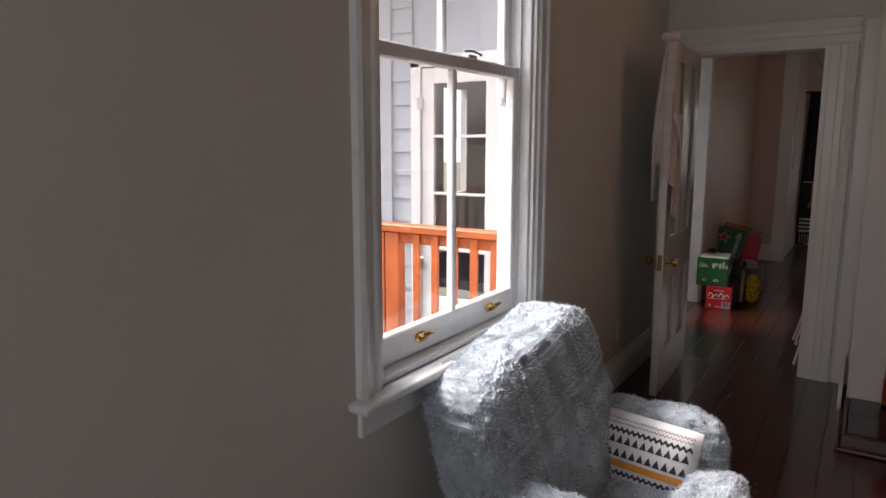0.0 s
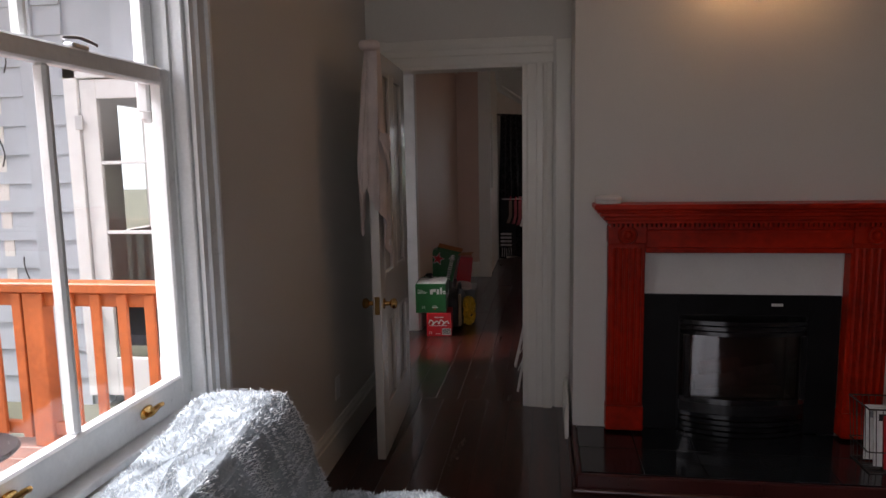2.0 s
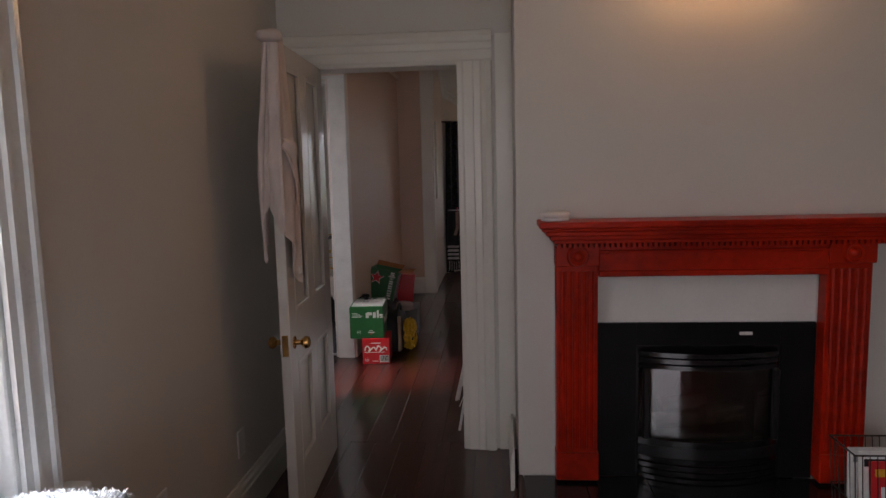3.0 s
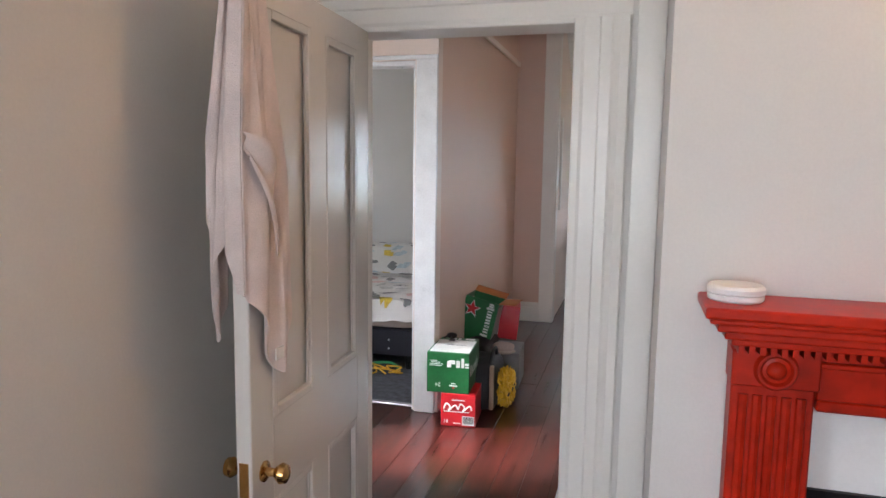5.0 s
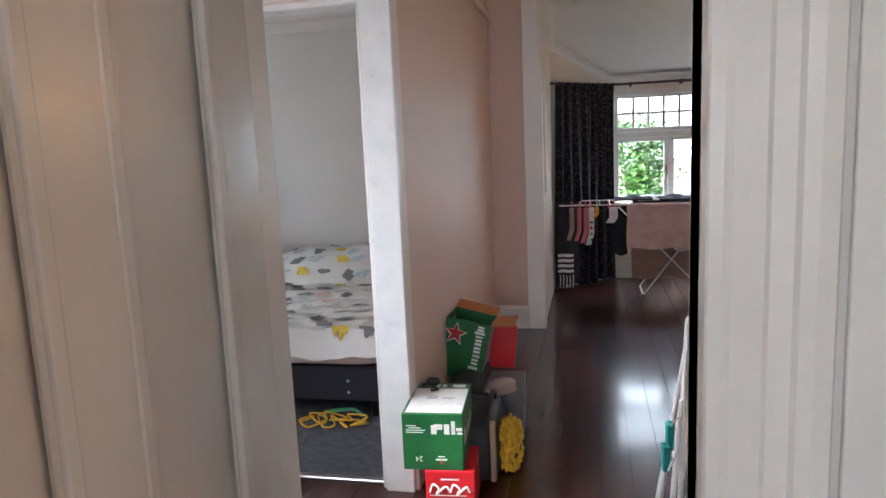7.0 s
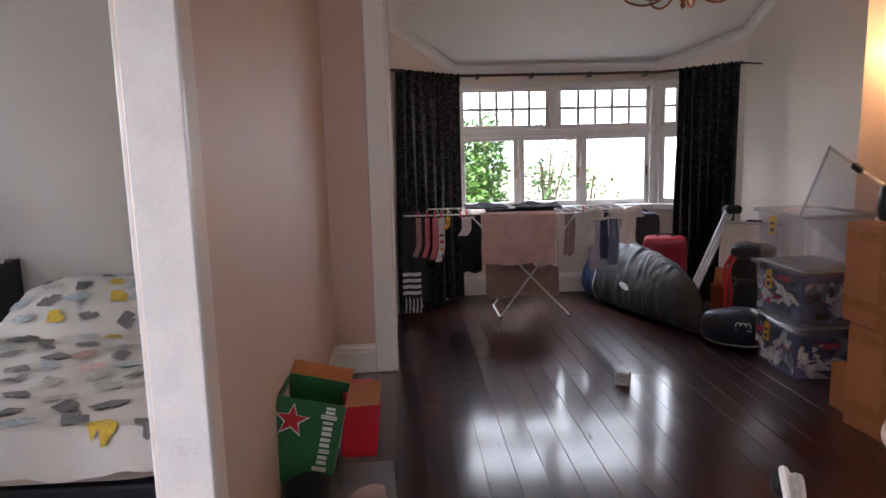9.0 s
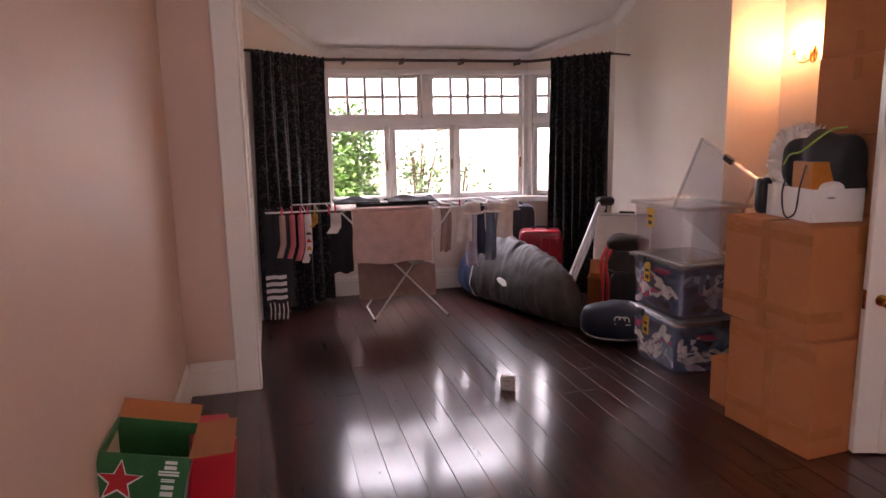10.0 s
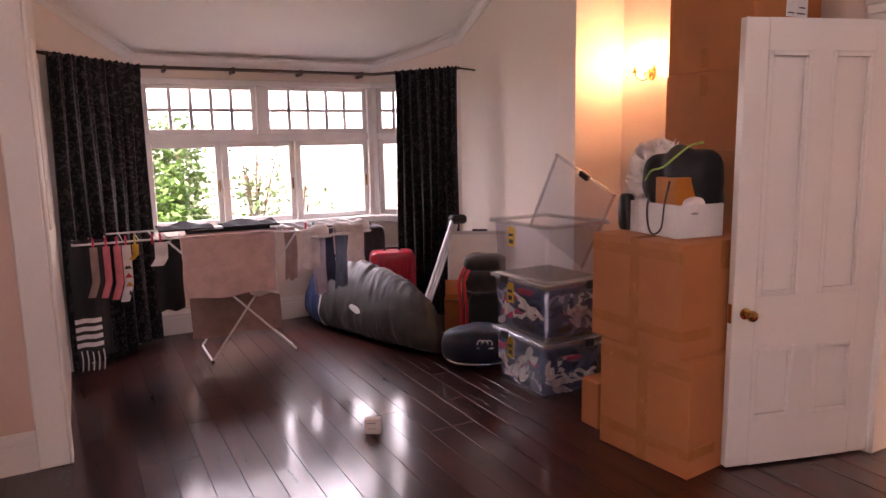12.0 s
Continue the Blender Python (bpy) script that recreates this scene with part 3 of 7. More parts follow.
fr4 = tagged(new("door_frame_4"), "cream moulded casing of a doorway in the next room", "door frame", kind="structure")
for y0, s_ in ((7.72, -1), (8.54, 1)):
    bm = B()
    prism(bm, [(5.1 - d, y0 + s_ * w) for w, d in ((0, 0), (0, 0.014), (0.03, 0.02), (0.045, 0.014), (0.07, 0.022), (0.085, 0.016), (0.11, 0.03), (0.14, 0.026), (0.145, 0))], "z", 0.0, 2.07)
    part("architrave", bm, M_TRIM, fr4)
for z0, z1, d in ((2.07, 2.12, 0.018), (2.12, 2.16, 0.03), (2.16, 2.19, 0.045), (2.19, 2.21, 0.06)):
    bm = B()
    bx(bm, 5.1 - d, 7.56, z0, 5.1, 8.70, z1, bev=0.004)
    part("head_casing", bm, M_TRIM, fr4)
bm = B()
bar(bm, 5.09, 8.515, 0, 5.21, 8.54, 2.07), bar(bm, 5.09, 7.72, 0, 5.21, 7.745, 2.07), bar(bm, 5.09, 7.745, 2.045, 5.21, 8.515, 2.07)
part("lining", bm, M_TRIM, fr4)
win6 = tagged(new("window_6"), "plain white window of the far bedroom", "window", kind="structure")
bm = B()
for c in ((6.0, 10.62, 0.8, 6.06, 10.68, 2.2), (7.94, 10.62, 0.8, 8.0, 10.68, 2.2), (6.06, 10.62, 0.8, 7.94, 10.68, 0.86), (6.06, 10.62, 2.14, 7.94, 10.68, 2.2), (6.97, 10.63, 0.86, 7.03, 10.67, 2.14)):
    bar(bm, *c)
part("window_frame", bm, M_SASH, win6)


def skirting(name, a, b, h, label, material=None, d=0.02):
    """A moulded skirting board along a wall face from a to b; the room lies to the left of the way from a to b."""
    a, b = Vector((*a, 0)), Vector((*b, 0))
    v = b - a
    m = Matrix.Translation(a) @ Matrix.Rotation(math.atan2(v.y, v.x), 4, "Z")
    bm = B()
    prism(bm, [(0, 0), (d, 0), (d, h * 0.72), (d * 0.75, h * 0.75), (d * 0.8, h * 0.86), (d * 0.45, h * 0.93), (d * 0.4, h), (0, h)], "x", 0, v.length)
    bmesh.ops.transform(bm, matrix=m, verts=bm.verts)
    return solid(name, bm, material or M_TRIM, label, "skirting", kind="structure")


SK = "cream painted moulded skirting board"
skirting("baseboard", (XW, YD), (XW, -1.6), 0.2, SK)
skirting("baseboard", (-0.633, 10.12), (-0.633, 7.265), 0.2, SK)
skirting("baseboard", (-0.355, 10.12), (-0.613, 10.12), 0.2, SK)
skirting("baseboard", (bay_r, YF), (bay_l, YF), 0.2, SK)
skirting("baseboard", (3.1, 11.88), (bay_r, YF), 0.2, SK)
skirting("baseboard", (bay_l, YF), (-0.22, 11.72), 0.2, SK)
skirting("baseboard", (5.1, 8.69), (5.1, 9.9), 0.24, SK)
skirting("baseboard", (3.1, 10.25), (3.1, 11.88), 0.2, SK)
skirting("baseboard", (0.615, YB), (0.615, YD - 0.012), 0.2, SK)
bm = B()
bx(bm, -0.355, 10.095, 0, -0.22, 10.118, 3.3, bev=0.006)
bx(bm, -0.222, 10.095, 0, -0.205, 10.25, 3.3, bev=0.006)
solid("trim", bm, M_TRIM, "cream painted corner casing of the stub wall", "trim", kind="structure")
bm = B()
bx(bm, -0.225, 10.42, 1.15, -0.195, 10.50, 2.12, bev=0.01)
solid("trim", bm, M_TRIM, "cream upright moulding on the side wall", "trim", kind="structure")
bm = B()
bx(bm, -0.633, 7.27, 2.60, -0.605, 10.12, 2.645, bev=0.01, seg=2)
solid("trim", bm, M_WALL_FRONT, "slim picture rail along the hall wall", "trim", kind="structure")


def cornice(name, pts, size, material=None):
    """Coved cornice through points (x, y, z) at the top of the walls; the room lies to the right of the way."""
    prof = [(0, -1.0), (0.12, -1.0), (0.16, -0.85), (0.3, -0.5), (0.55, -0.25), (0.85, -0.14), (1.0, -0.12), (1.0, 0.12), (0, 0.12)]
    bm = B()
    rings = []
    pts = [Vector(p) for p in pts]
    for i, p in enumerate(pts):
        d1 = (pts[min(i + 1, len(pts) - 1)] - pts[max(i - 1, 0)])
        d1.z = 0
        n = Vector((d1.y, -d1.x, 0)).normalized()
        rings.append([bm.verts.new(p + n * a * size + Vector((0, 0, c * size))) for a, c in prof])
    for a, b in zip(rings, rings[1:]):
        for k in range(len(prof)):
            bm.faces.new((a[k], a[(k + 1) % len(prof)], b[(k + 1) % len(prof)], b[k]))
    bm.faces.new(rings[0]), bm.faces.new(rings[-1])
    bmesh.ops.recalc_face_normals(bm, faces=bm.faces)
    return solid(name, bm, material or M_CEIL, "white plaster cornice", "cornice", kind="structure")


def rake(y):
    return min(3.31, 2.17 + (12.6 - y) * 0.5)


cornice("trim", [(-0.22, 10.35, 3.29), (-0.22, 11.72, rake(11.72)), (bay_l, YF, rake(YF)), (bay_r, YF, rake(YF)), (3.1, 11.88, rake(11.88)), (3.1, 10.35, 3.29)], 0.075)
cornice("trim", [(-4.2, 10.12, 2.72), (-0.78, 10.12, 2.72)], 0.09)

# ---- bay windows ----
M_BAY = mat("bay_window_paint", (0.74, 0.72, 0.69), 0.35, var=0.04, scale=6, bump=0.02, coat=0.15)


def casement_group(parent, m, width, lights, fan_cols):
    """A bay light: frame, mullions, transom, small-paned fanlights above plain casements. Local x along the wall, y outward, z up."""
    def add(name, c, b=0.005):
        bm = B()
        bx(bm, *c, bev=b, m=m)
        return part(name, bm, M_BAY, parent)
    z0, zt0, zt1, z1 = 0.86, 1.60, 1.665, 2.12
    add("window_frame", (0, -0.015, z1 - 0.05, width, 0.1, z1))
    add("window_sill", (-0.02, -0.05, z0 - 0.03, width + 0.02, 0.13, z0 + 0.035), 0.01)
    add("transom", (0, -0.01, zt0, width, 0.1, zt1))
    for x in (0.0, width - 0.05):
        add("mullion", (x, -0.015, z0 + 0.035, x + 0.05, 0.1, z1 - 0.05))
    for x0, x1, low in lights:
        if low:
            for c in ((x0, 0.02, z0 + 0.035, x0 + 0.045, 0.06, zt0), (x1 - 0.045, 0.02, z0 + 0.035, x1, 0.06, zt0), (x0 + 0.045, 0.02, z0 + 0.035, x1 - 0.045, 0.06, z0 + 0.085), (x0 + 0.045, 0.02, zt0 - 0.045, x1 - 0.045, 0.06, zt0)):
                add("casement", c)
            bm = B()
            bx(bm, x0 + 0.045, 0.038, z0 + 0.085, x1 - 0.045, 0.042, zt0 - 0.045, m=m)
            part("pane", bm, M_GLASS, parent).visible_shadow = False
            bm = B()
            bx(bm, x1 - 0.03, 0.0, 1.18, x1 - 0.018, 0.02, 1.28, bev=0.003, m=m)
            part("catch", bm, M_BRASS, parent, "small brass stay")
        else:
            a, b = zt1, z1 - 0.05
            for c in ((x0, 0.02, a, x0 + 0.04, 0.06, b), (x1 - 0.04, 0.02, a, x1, 0.06, b), (x0 + 0.04, 0.02, a, x1 - 0.04, 0.06, a + 0.045), (x0 + 0.04, 0.02, b - 0.035, x1 - 0.04, 0.06, b)):
                add("fanlight", c)
            w = (x1 - x0 - 0.08) / fan_cols
            for k in range(1, fan_cols):
                add("glazing_bar", (x0 + 0.04 + k * w - 0.015, 0.02, a + 0.045, x0 + 0.04 + k * w + 0.015, 0.05, b - 0.035), 0.003)
            zm = (a + b) / 2
            add("glazing_bar", (x0 + 0.04, 0.026, zm - 0.015, x1 - 0.04, 0.055, zm + 0.015), 0.003)
            for k in range(fan_cols):
                for q0, q1 in ((a + 0.045, zm - 0.012), (zm + 0.012, b - 0.035)):
                    bm = B()
                    bx(bm, x0 + 0.04 + k * w + 0.012, 0.036, q0, x0 + 0.04 + (k + 1) * w - 0.012, 0.039, q1, m=m)
                    part("pane", bm, M_GLASS, parent).visible_shadow = False


bay = tagged(new("window_3"), "white bay window with small-paned fanlights over casements", "window", kind="structure")
BW = bay_r - bay_l
casement_group(bay, Matrix.Translation((bay_l, YF, 0)), BW,
               [(0.05, 0.63, True), (0.65, 1.265, True), (1.285, BW - 0.05, True), (0.05, 0.95, False), (1.03, BW - 0.05, False)], 5)
for x in (0.63, 1.265):
    bm = B()
    bx(bm, bay_l + x, YF - 0.012, 0.895, bay_l + x + 0.02, YF + 0.09, 1.6, bev=0.004)
    part("mullion", bm, M_BAY, bay)
bm = B()
bx(bm, bay_l + 0.95, YF - 0.012, 1.665, bay_l + 1.03, YF + 0.09, 2.07, bev=0.004)
part("mullion", bm, M_BAY, bay)
bay2 = tagged(new("window_4"), "white angled bay window light beside the curtain", "window", kind="structure")
casement_group(bay2, BAYM, BAYL * 0.75, [(0.05, BAYL * 0.75 - 0.05, True), (0.05, BAYL * 0.75 - 0.05, False)], 4)
bay3 = tagged(new("window_5"), "white angled bay window light behind the curtain", "window", kind="structure")
dl = Vector((bay_l + 0.22, YF - 11.72, 0))
ml = Matrix.Translation((-0.22, 11.72, 0)) @ Matrix.Rotation(math.atan2(dl.y, dl.x), 4, "Z")
casement_group(bay3, ml @ Matrix.Translation((0.25 * dl.length, 0, 0)), 0.68 * dl.length, [(0.05, 0.68 * dl.length - 0.05, True), (0.05, 0.68 * dl.length - 0.05, False)], 3)


# ---- outside: deck, balustrade, neighbouring wing, trees, ground ----
M_BOARD = mat("weatherboard_paint", (0.44, 0.49, 0.54), 0.5, var=0.05, scale=3, bump=0.05, fine=50)
M_RAIL = mat("orange_stained_rail", (0.46, 0.12, 0.03), 0.5, var=0.15, scale=5, bump=0.05, fine=40)
M_DECK = mat("deck_timber", (0.30, 0.16, 0.12), 0.5, var=0.2, scale=4, bump=0.08, fine=50, island=0.15)
M_GROUND = mat("garden_ground", (0.16, 0.17, 0.12), 0.95, var=0.3, scale=1.0, bump=0.1)
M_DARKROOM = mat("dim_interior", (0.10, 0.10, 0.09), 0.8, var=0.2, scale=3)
M_LEAF = mat("shrub_leaf", (0.06, 0.16, 0.025), 0.45, var=0.35, scale=8, bump=0, island=0.5)
M_BARK = mat("bark", (0.12, 0.08, 0.05), 0.9, var=0.25, scale=12, bump=0.2)
bm = B()
bx(bm, -300, -300, -0.9, 300, 300, -0.62)
solid("ground", bm, M_GROUND, "garden ground spreading to the horizon", "ground", kind="structure")
deck = tagged(new("deck"), "weathered brown timber deck outside the window", "deck", kind="structure")
bm = B()
bx(bm, -5.0, 0.0, -0.62, -0.76, 4.74, -0.07)
part("base", bm, M_DARKROOM, deck)
me = None
for k in range(34):
    y = 0.0 + k * 0.14
    if me is None:
        bm = B()
        bx(bm, -5.0, 0.003, -0.07, -0.76, 0.134, -0.035, bev=0.004)
        me = mesh_of("deck_board", bm, M_DECK)
    ob = new("deck_board", me)
    ob.location, ob.parent = (0, y, 0), deck
rail = thing("balustrade", pose(0, 4.68, -0.035), "orange-stained timber deck balustrade", "railing")
bm = B()
bx(bm, -4.9, -0.06, 0.878, -0.80, 0.06, 0.935, bev=0.008)
part("handrail", bm, M_RAIL, rail)
bm = B()
bx(bm, -4.9, -0.02, 0.80, -0.80, 0.02, 0.875, bev=0.004)
part("top_rail", bm, M_RAIL, rail)
bm = B()
bx(bm, -4.9, -0.02, 0.06, -0.80, 0.02, 0.13, bev=0.004)
part("bottom_rail", bm, M_RAIL, rail)
for x in (-4.6, -2.28, -0.86):
    bm = B()
    bx(bm, x - 0.06, -0.045, 0.0, x + 0.06, 0.045, 0.878, bev=0.006)
    part("post", bm, M_RAIL, rail)
bm = B()
bx(bm, -0.028, -0.045, 0.05, 0.028, -0.02, 0.875, bev=0.004)
me = mesh_of("baluster", bm, M_RAIL)
for k in range(26):
    x = -4.75 + k * 0.158
    if min(abs(x + 4.6), abs(x + 2.28), abs(x + 0.86)) > 0.08:
        ob = new("baluster", me)
        ob.location, ob.parent = (x, 0, 0), rail
# round dark table on the deck
tb = thing("garden_table", pose(-2.15, 3.95, -0.035), "round dark garden table on the deck", "table")
bm = B()
lathe(bm, [(0.01, 0.0), (0.16, 0.0), (0.17, 0.02), (0.03, 0.04)], seg=24)
part("foot", bm, M_BLACK, tb)
bm = B()
rod(bm, (0, 0, 0.03), (0, 0, 0.25), 0.025)
part("pedestal", bm, M_BLACK, tb)
bm = B()
lathe(bm, [(0.01, 0.25), (0.24, 0.25), (0.25, 0.262), (0.24, 0.275), (0.01, 0.275)], seg=32)
part("tabletop", bm, M_BLACK, tb)
wing = thing("house_wing", pose(0, 6.75, -0.62), "white weatherboard house wing with a glazed door", "house")
bm = B()
for c in ((-9, 0.03, 0, -3.43, 0.14, 4.2), (-2.42, 0.03, 0, -1.72, 0.14, 4.2), (-3.43, 0.03, 2.95, -2.42, 0.14, 4.2)):
    bx(bm, *c)
part("wall", bm, M_BOARD, wing)
bm = B()
bx(bm, -9.3, -0.5, 4.2, -1.75, 0.6, 4.3, bev=0.01)
bx(bm, -9.3, -0.5, 4.05, -1.75, -0.45, 4.32, bev=0.01)
part("roof", bm, M_BOARD, wing)
mes = {}
for x0, x1 in ((-9.0, -3.95), (-3.82, -3.56)):
    bm = B()
    prism(bm, [(0.03, 0.0), (-0.008, 0.0), (0.012, 0.262), (0.03, 0.262)], "x", x0, x1)
    me = mesh_of("weatherboard", bm, M_BOARD)
    for k in range(16):
        ob = new("weatherboard", me)
        ob.location, ob.parent = (0, 0, k * 0.25), wing
bm = B()
bx(bm, -3.95, -0.03, 0, -3.82, 0.03, 4.1, bev=0.004)
part("corner_board", bm, M_BOARD, wing)
fd = B()
for c in ((-3.56, -0.035, 0.1, -3.44, 0.05, 3.0), (-2.44, -0.035, 0.1, -2.32, 0.05, 3.0), (-3.56, -0.035, 2.88, -2.32, 0.05, 3.0)):
    bx(fd, *c, bev=0.004)
dframe = part("door_frame", fd, M_SASH, wing)
bm = B()
for c in ((-3.43, -0.01, 0.1, -3.28, 0.035, 2.87), (-2.66, -0.01, 0.1, -2.45, 0.035, 2.87), (-3.28, -0.01, 2.71, -2.66, 0.035, 2.87), (-3.28, -0.01, 0.1, -2.66, 0.035, 0.45),
          (-3.28, -0.005, 2.155, -2.66, 0.03, 2.185), (-3.28, -0.005, 1.555, -2.66, 0.03, 1.585), (-3.28, -0.005, 0.96, -2.66, 0.03, 1.0)):
    bx(bm, *c, bev=0.004)
gd = part("glazed_door", bm, M_SASH, wing, "white glazed door with four panes")
for z0, z1 in ((0.45, 0.96), (1.0, 1.555), (1.585, 2.155), (2.185, 2.71)):
    bm = B()
    bx(bm, -3.28, 0.008, z0, -2.66, 0.012, z1)
    part("pane", bm, M_GLASS, gd)
for z in (0.75, 2.45):
    bm = B()
    bx(bm, -3.47, -0.045, z, -3.40, -0.03, z + 0.12, bev=0.003)
    part("hinge", bm, M_STEEL, gd)
# net curtain in the dim-room grey: indoor shade put into its colour
bm = B()
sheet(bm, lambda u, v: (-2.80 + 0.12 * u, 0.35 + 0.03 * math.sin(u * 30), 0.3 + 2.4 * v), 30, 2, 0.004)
part("curtain", bm, M_DARKROOM, wing, "net curtain, the dim room's shade in its colour", smooth=True)
for k, (x, z) in enumerate(((-4.25, 2.55), (-4.1, 1.35), (-4.15, 3.35))):
    bm = B()
    tube(bm, smooth_path([(x, -0.02, z), (x + 0.03, -0.05, z - 0.1), (x + 0.07, -0.03, z - 0.28), (x + 0.05, -0.04, z - 0.4)], 6), 0.006)
    part("loose_cable", bm, M_BLACK, wing, "dangling black cable")


def shrub(at, size, n, seed, label):
    """A leafy bush: trunk, limbs and many small leaves in uneven clumps."""
    rnd = random.Random(seed)
    t = thing("shrub", pose(*at), label, "shrub")
    bm = B()
    ends = []
    rod(bm, (0, 0, 0), (0.03, 0.02, size[2] * 0.45), 0.035, 0.022)
    for k in range(9):
        z = size[2] * rnd.uniform(0.25, 0.5)
        e = Vector((rnd.uniform(-1, 1) * size[0] * 0.75, rnd.uniform(-1, 1) * size[1] * 0.75, size[2] * rnd.uniform(0.5, 0.98)))
        tube(bm, smooth_path([(0.02, 0.01, z), tuple(Vector((0, 0, z)).lerp(e, 0.5) + Vector((0, 0, 0.08))), tuple(e)], 4), 0.012, 6)
        ends.append(e)
        for _ in range(3):
            ends.append(Vector((0, 0, z)).lerp(e, rnd.uniform(0.5, 1.0)) + Vector([rnd.uniform(-0.22, 0.22) for _ in range(3)]))
    part("trunk", bm, M_BARK, t)
    vs, fs = [], []
    for _ in range(n):
        c = rnd.choice(ends) + Vector([rnd.gauss(0, 0.11) for _ in range(3)])
        d = Vector((rnd.uniform(-1, 1), rnd.uniform(-1, 1), rnd.uniform(-0.6, 0.6))).normalized()
        w = d.cross(Vector((rnd.uniform(-1, 1), rnd.uniform(-1, 1), 1))).normalized()
        s = rnd.uniform(0.03, 0.055)
        k = len(vs)
        vs += [c - d * s, c + w * s * 0.42, c + d * s, c - w * s * 0.42]
        fs += [(k, k + 1, k + 2, k + 3)]
    me = bpy.data.meshes.new("crown")
    me.from_pydata(vs, [], fs)
    me.materials.append(M_LEAF)
    ob = new("crown", me)
    ob.parent = t
    return t


shrub((0.80, 14.9, -0.62), (0.46, 0.45, 2.5), 6500, 5, "dense green camellia bush outside the bay window")
shrub((1.85, 14.9, -0.62), (0.42, 0.4, 2.6), 800, 8, "thin straggly garden shrub with sparse leaves")
shrub((2.42, 14.9, -0.62), (0.14, 0.3, 1.75), 380, 12, "low green garden shrub beyond the bay")
# bright hazy sky low behind the garden
bm = B()
bx(bm, -70, 60, -0.6, 74, 60.2, 60)
solid("backdrop", bm, glow("hazy_sky", (0.82, 0.93, 1.0), 0.38), "bright white overcast sky beyond the garden", "sky", kind="structure")

# ---- living room things ----
# hearth and mantelpiece
M_HEARTH_WOOD = mat("dark_red_hearth_edge", (0.055, 0.010, 0.008), 0.3, var=0.2, scale=4, coat=0.2)
hearth = thing("hearth", pose(1.49, 4.67, 0), "dark tiled hearth with a stained timber edge", "hearth")
bm = B()
bx(bm, -0.845, -0.275, 0, 0.845, 0.29, 0.07)
part("base", bm, M_HEARTH_WOOD, hearth)
bm = B()
bx(bm, -0.86, -0.29, 0.0, 0.86, -0.265, 0.085, bev=0.006)
bx(bm, -0.86, -0.27, 0.0, -0.835, 0.30, 0.085, bev=0.006), bx(bm, 0.835, -0.27, 0.0, 0.86, 0.30, 0.085, bev=0.006)
bx(bm, -0.88, -0.315, 0.0, 0.88, -0.288, 0.022, bev=0.008, seg=2), bx(bm, -0.88, -0.29, 0.0, -0.858, 0.30, 0.022, bev=0.008), bx(bm, 0.858, -0.29, 0.0, 0.88, 0.30, 0.022, bev=0.008)
part("edge_moulding", bm, M_HEARTH_WOOD, hearth)
for i in range(6):
    for j in range(2):
        bm = B()
        w, d = 1.67 / 6, 0.55 / 2
        bx(bm, -0.835 + i * w + 0.0015, -0.265 + j * d + 0.0015, 0.07, -0.835 + (i + 1) * w - 0.0015, -0.265 + (j + 1) * d - 0.0015, 0.088, bev=0.002)
        part("tile", bm, M_TILE_DARK, hearth)
mantel = thing("mantelpiece", pose(1.507, 4.965, 0.101), "red-stained timber mantelpiece with fluted legs", "mantelpiece")
bm = B()
bx(bm, -0.782, -0.215, 1.162, 0.776, 0, 1.188, bev=0.006, seg=2)
part("shelf", bm, M_RED, mantel)
bm = B()
for k, (d, z0, z1) in enumerate(((0.20, 1.148, 1.162), (0.185, 1.128, 1.148), (0.165, 1.108, 1.128), (0.145, 1.09, 1.108))):
    bx(bm, -0.77 + 0.018 * k, -d, z0, 0.764 - 0.018 * k, 0, z1, bev=0.005, seg=2)
part("cornice_moulding", bm, M_RED, mantel)
bm = B()
for k in range(62):
    bx(bm, -0.70 + k * 0.0226, -0.14, 1.072, -0.70 + k * 0.0226 + 0.013, 0, 1.09)
part("dentil_moulding", bm, M_RED, mantel, "row of small dentils")
for nm, c in (("frieze", (-0.52, -0.085, 0.945, 0.445, 0, 1.072)), ("lower_moulding", (-0.52, -0.095, 0.938, 0.445, -0.05, 0.965)), ("upper_moulding", (-0.52, -0.097, 1.04, 0.445, -0.05, 1.055))):
    bm = B()
    bx(bm, *c, bev=0.004)
    part(nm, bm, M_RED, mantel)
for x0, x1 in ((-0.702, -0.52), (0.445, 0.632)):
    bm = B()
    bx(bm, x0, -0.075, 0, x1, 0, 0.985, bev=0.004)
    leg = part("leg", bm, M_RED, mantel)
    bm = B()
    bx(bm, x0 - 0.004, -0.09, 0, x1 + 0.004, 0, 0.13, bev=0.005)
    part("plinth", bm, M_RED, leg)
    n = 5
    for k in range(n):
        xc = x0 + 0.028 + k * (x1 - x0 - 0.056) / (n - 1)
        bm = B()
        rod(bm, (xc, -0.073, 0.15), (xc, -0.073, 0.96), 0.0125, seg=8)
        part("flute", bm, M_RED, leg, smooth=True)
    bm = B()
    bx(bm, x0 - 0.004, -0.10, 0.985, x1 + 0.004, 0, 1.072, bev=0.004)
    xc = (x0 + x1) / 2
    lathe(bm, [(0.001, -0.125), (0.012, -0.123), (0.02, -0.115), (0.022, -0.108), (0.03, -0.106), (0.036, -0.114), (0.042, -0.114), (0.046, -0.104), (0.05, -0.098), (0.001, -0.098)], (xc, 0, 1.03), "Y", 24)
    part("rosette", bm, M_RED, leg, "turned rosette block", smooth=True)
bm = B()
bx(bm, 0.99, YB + 0.004, 0.80, 1.95, YB + 0.02, 1.034)
solid("trim", bm, M_PLASTER, "white plaster panel above the fire", "panel", kind="structure")
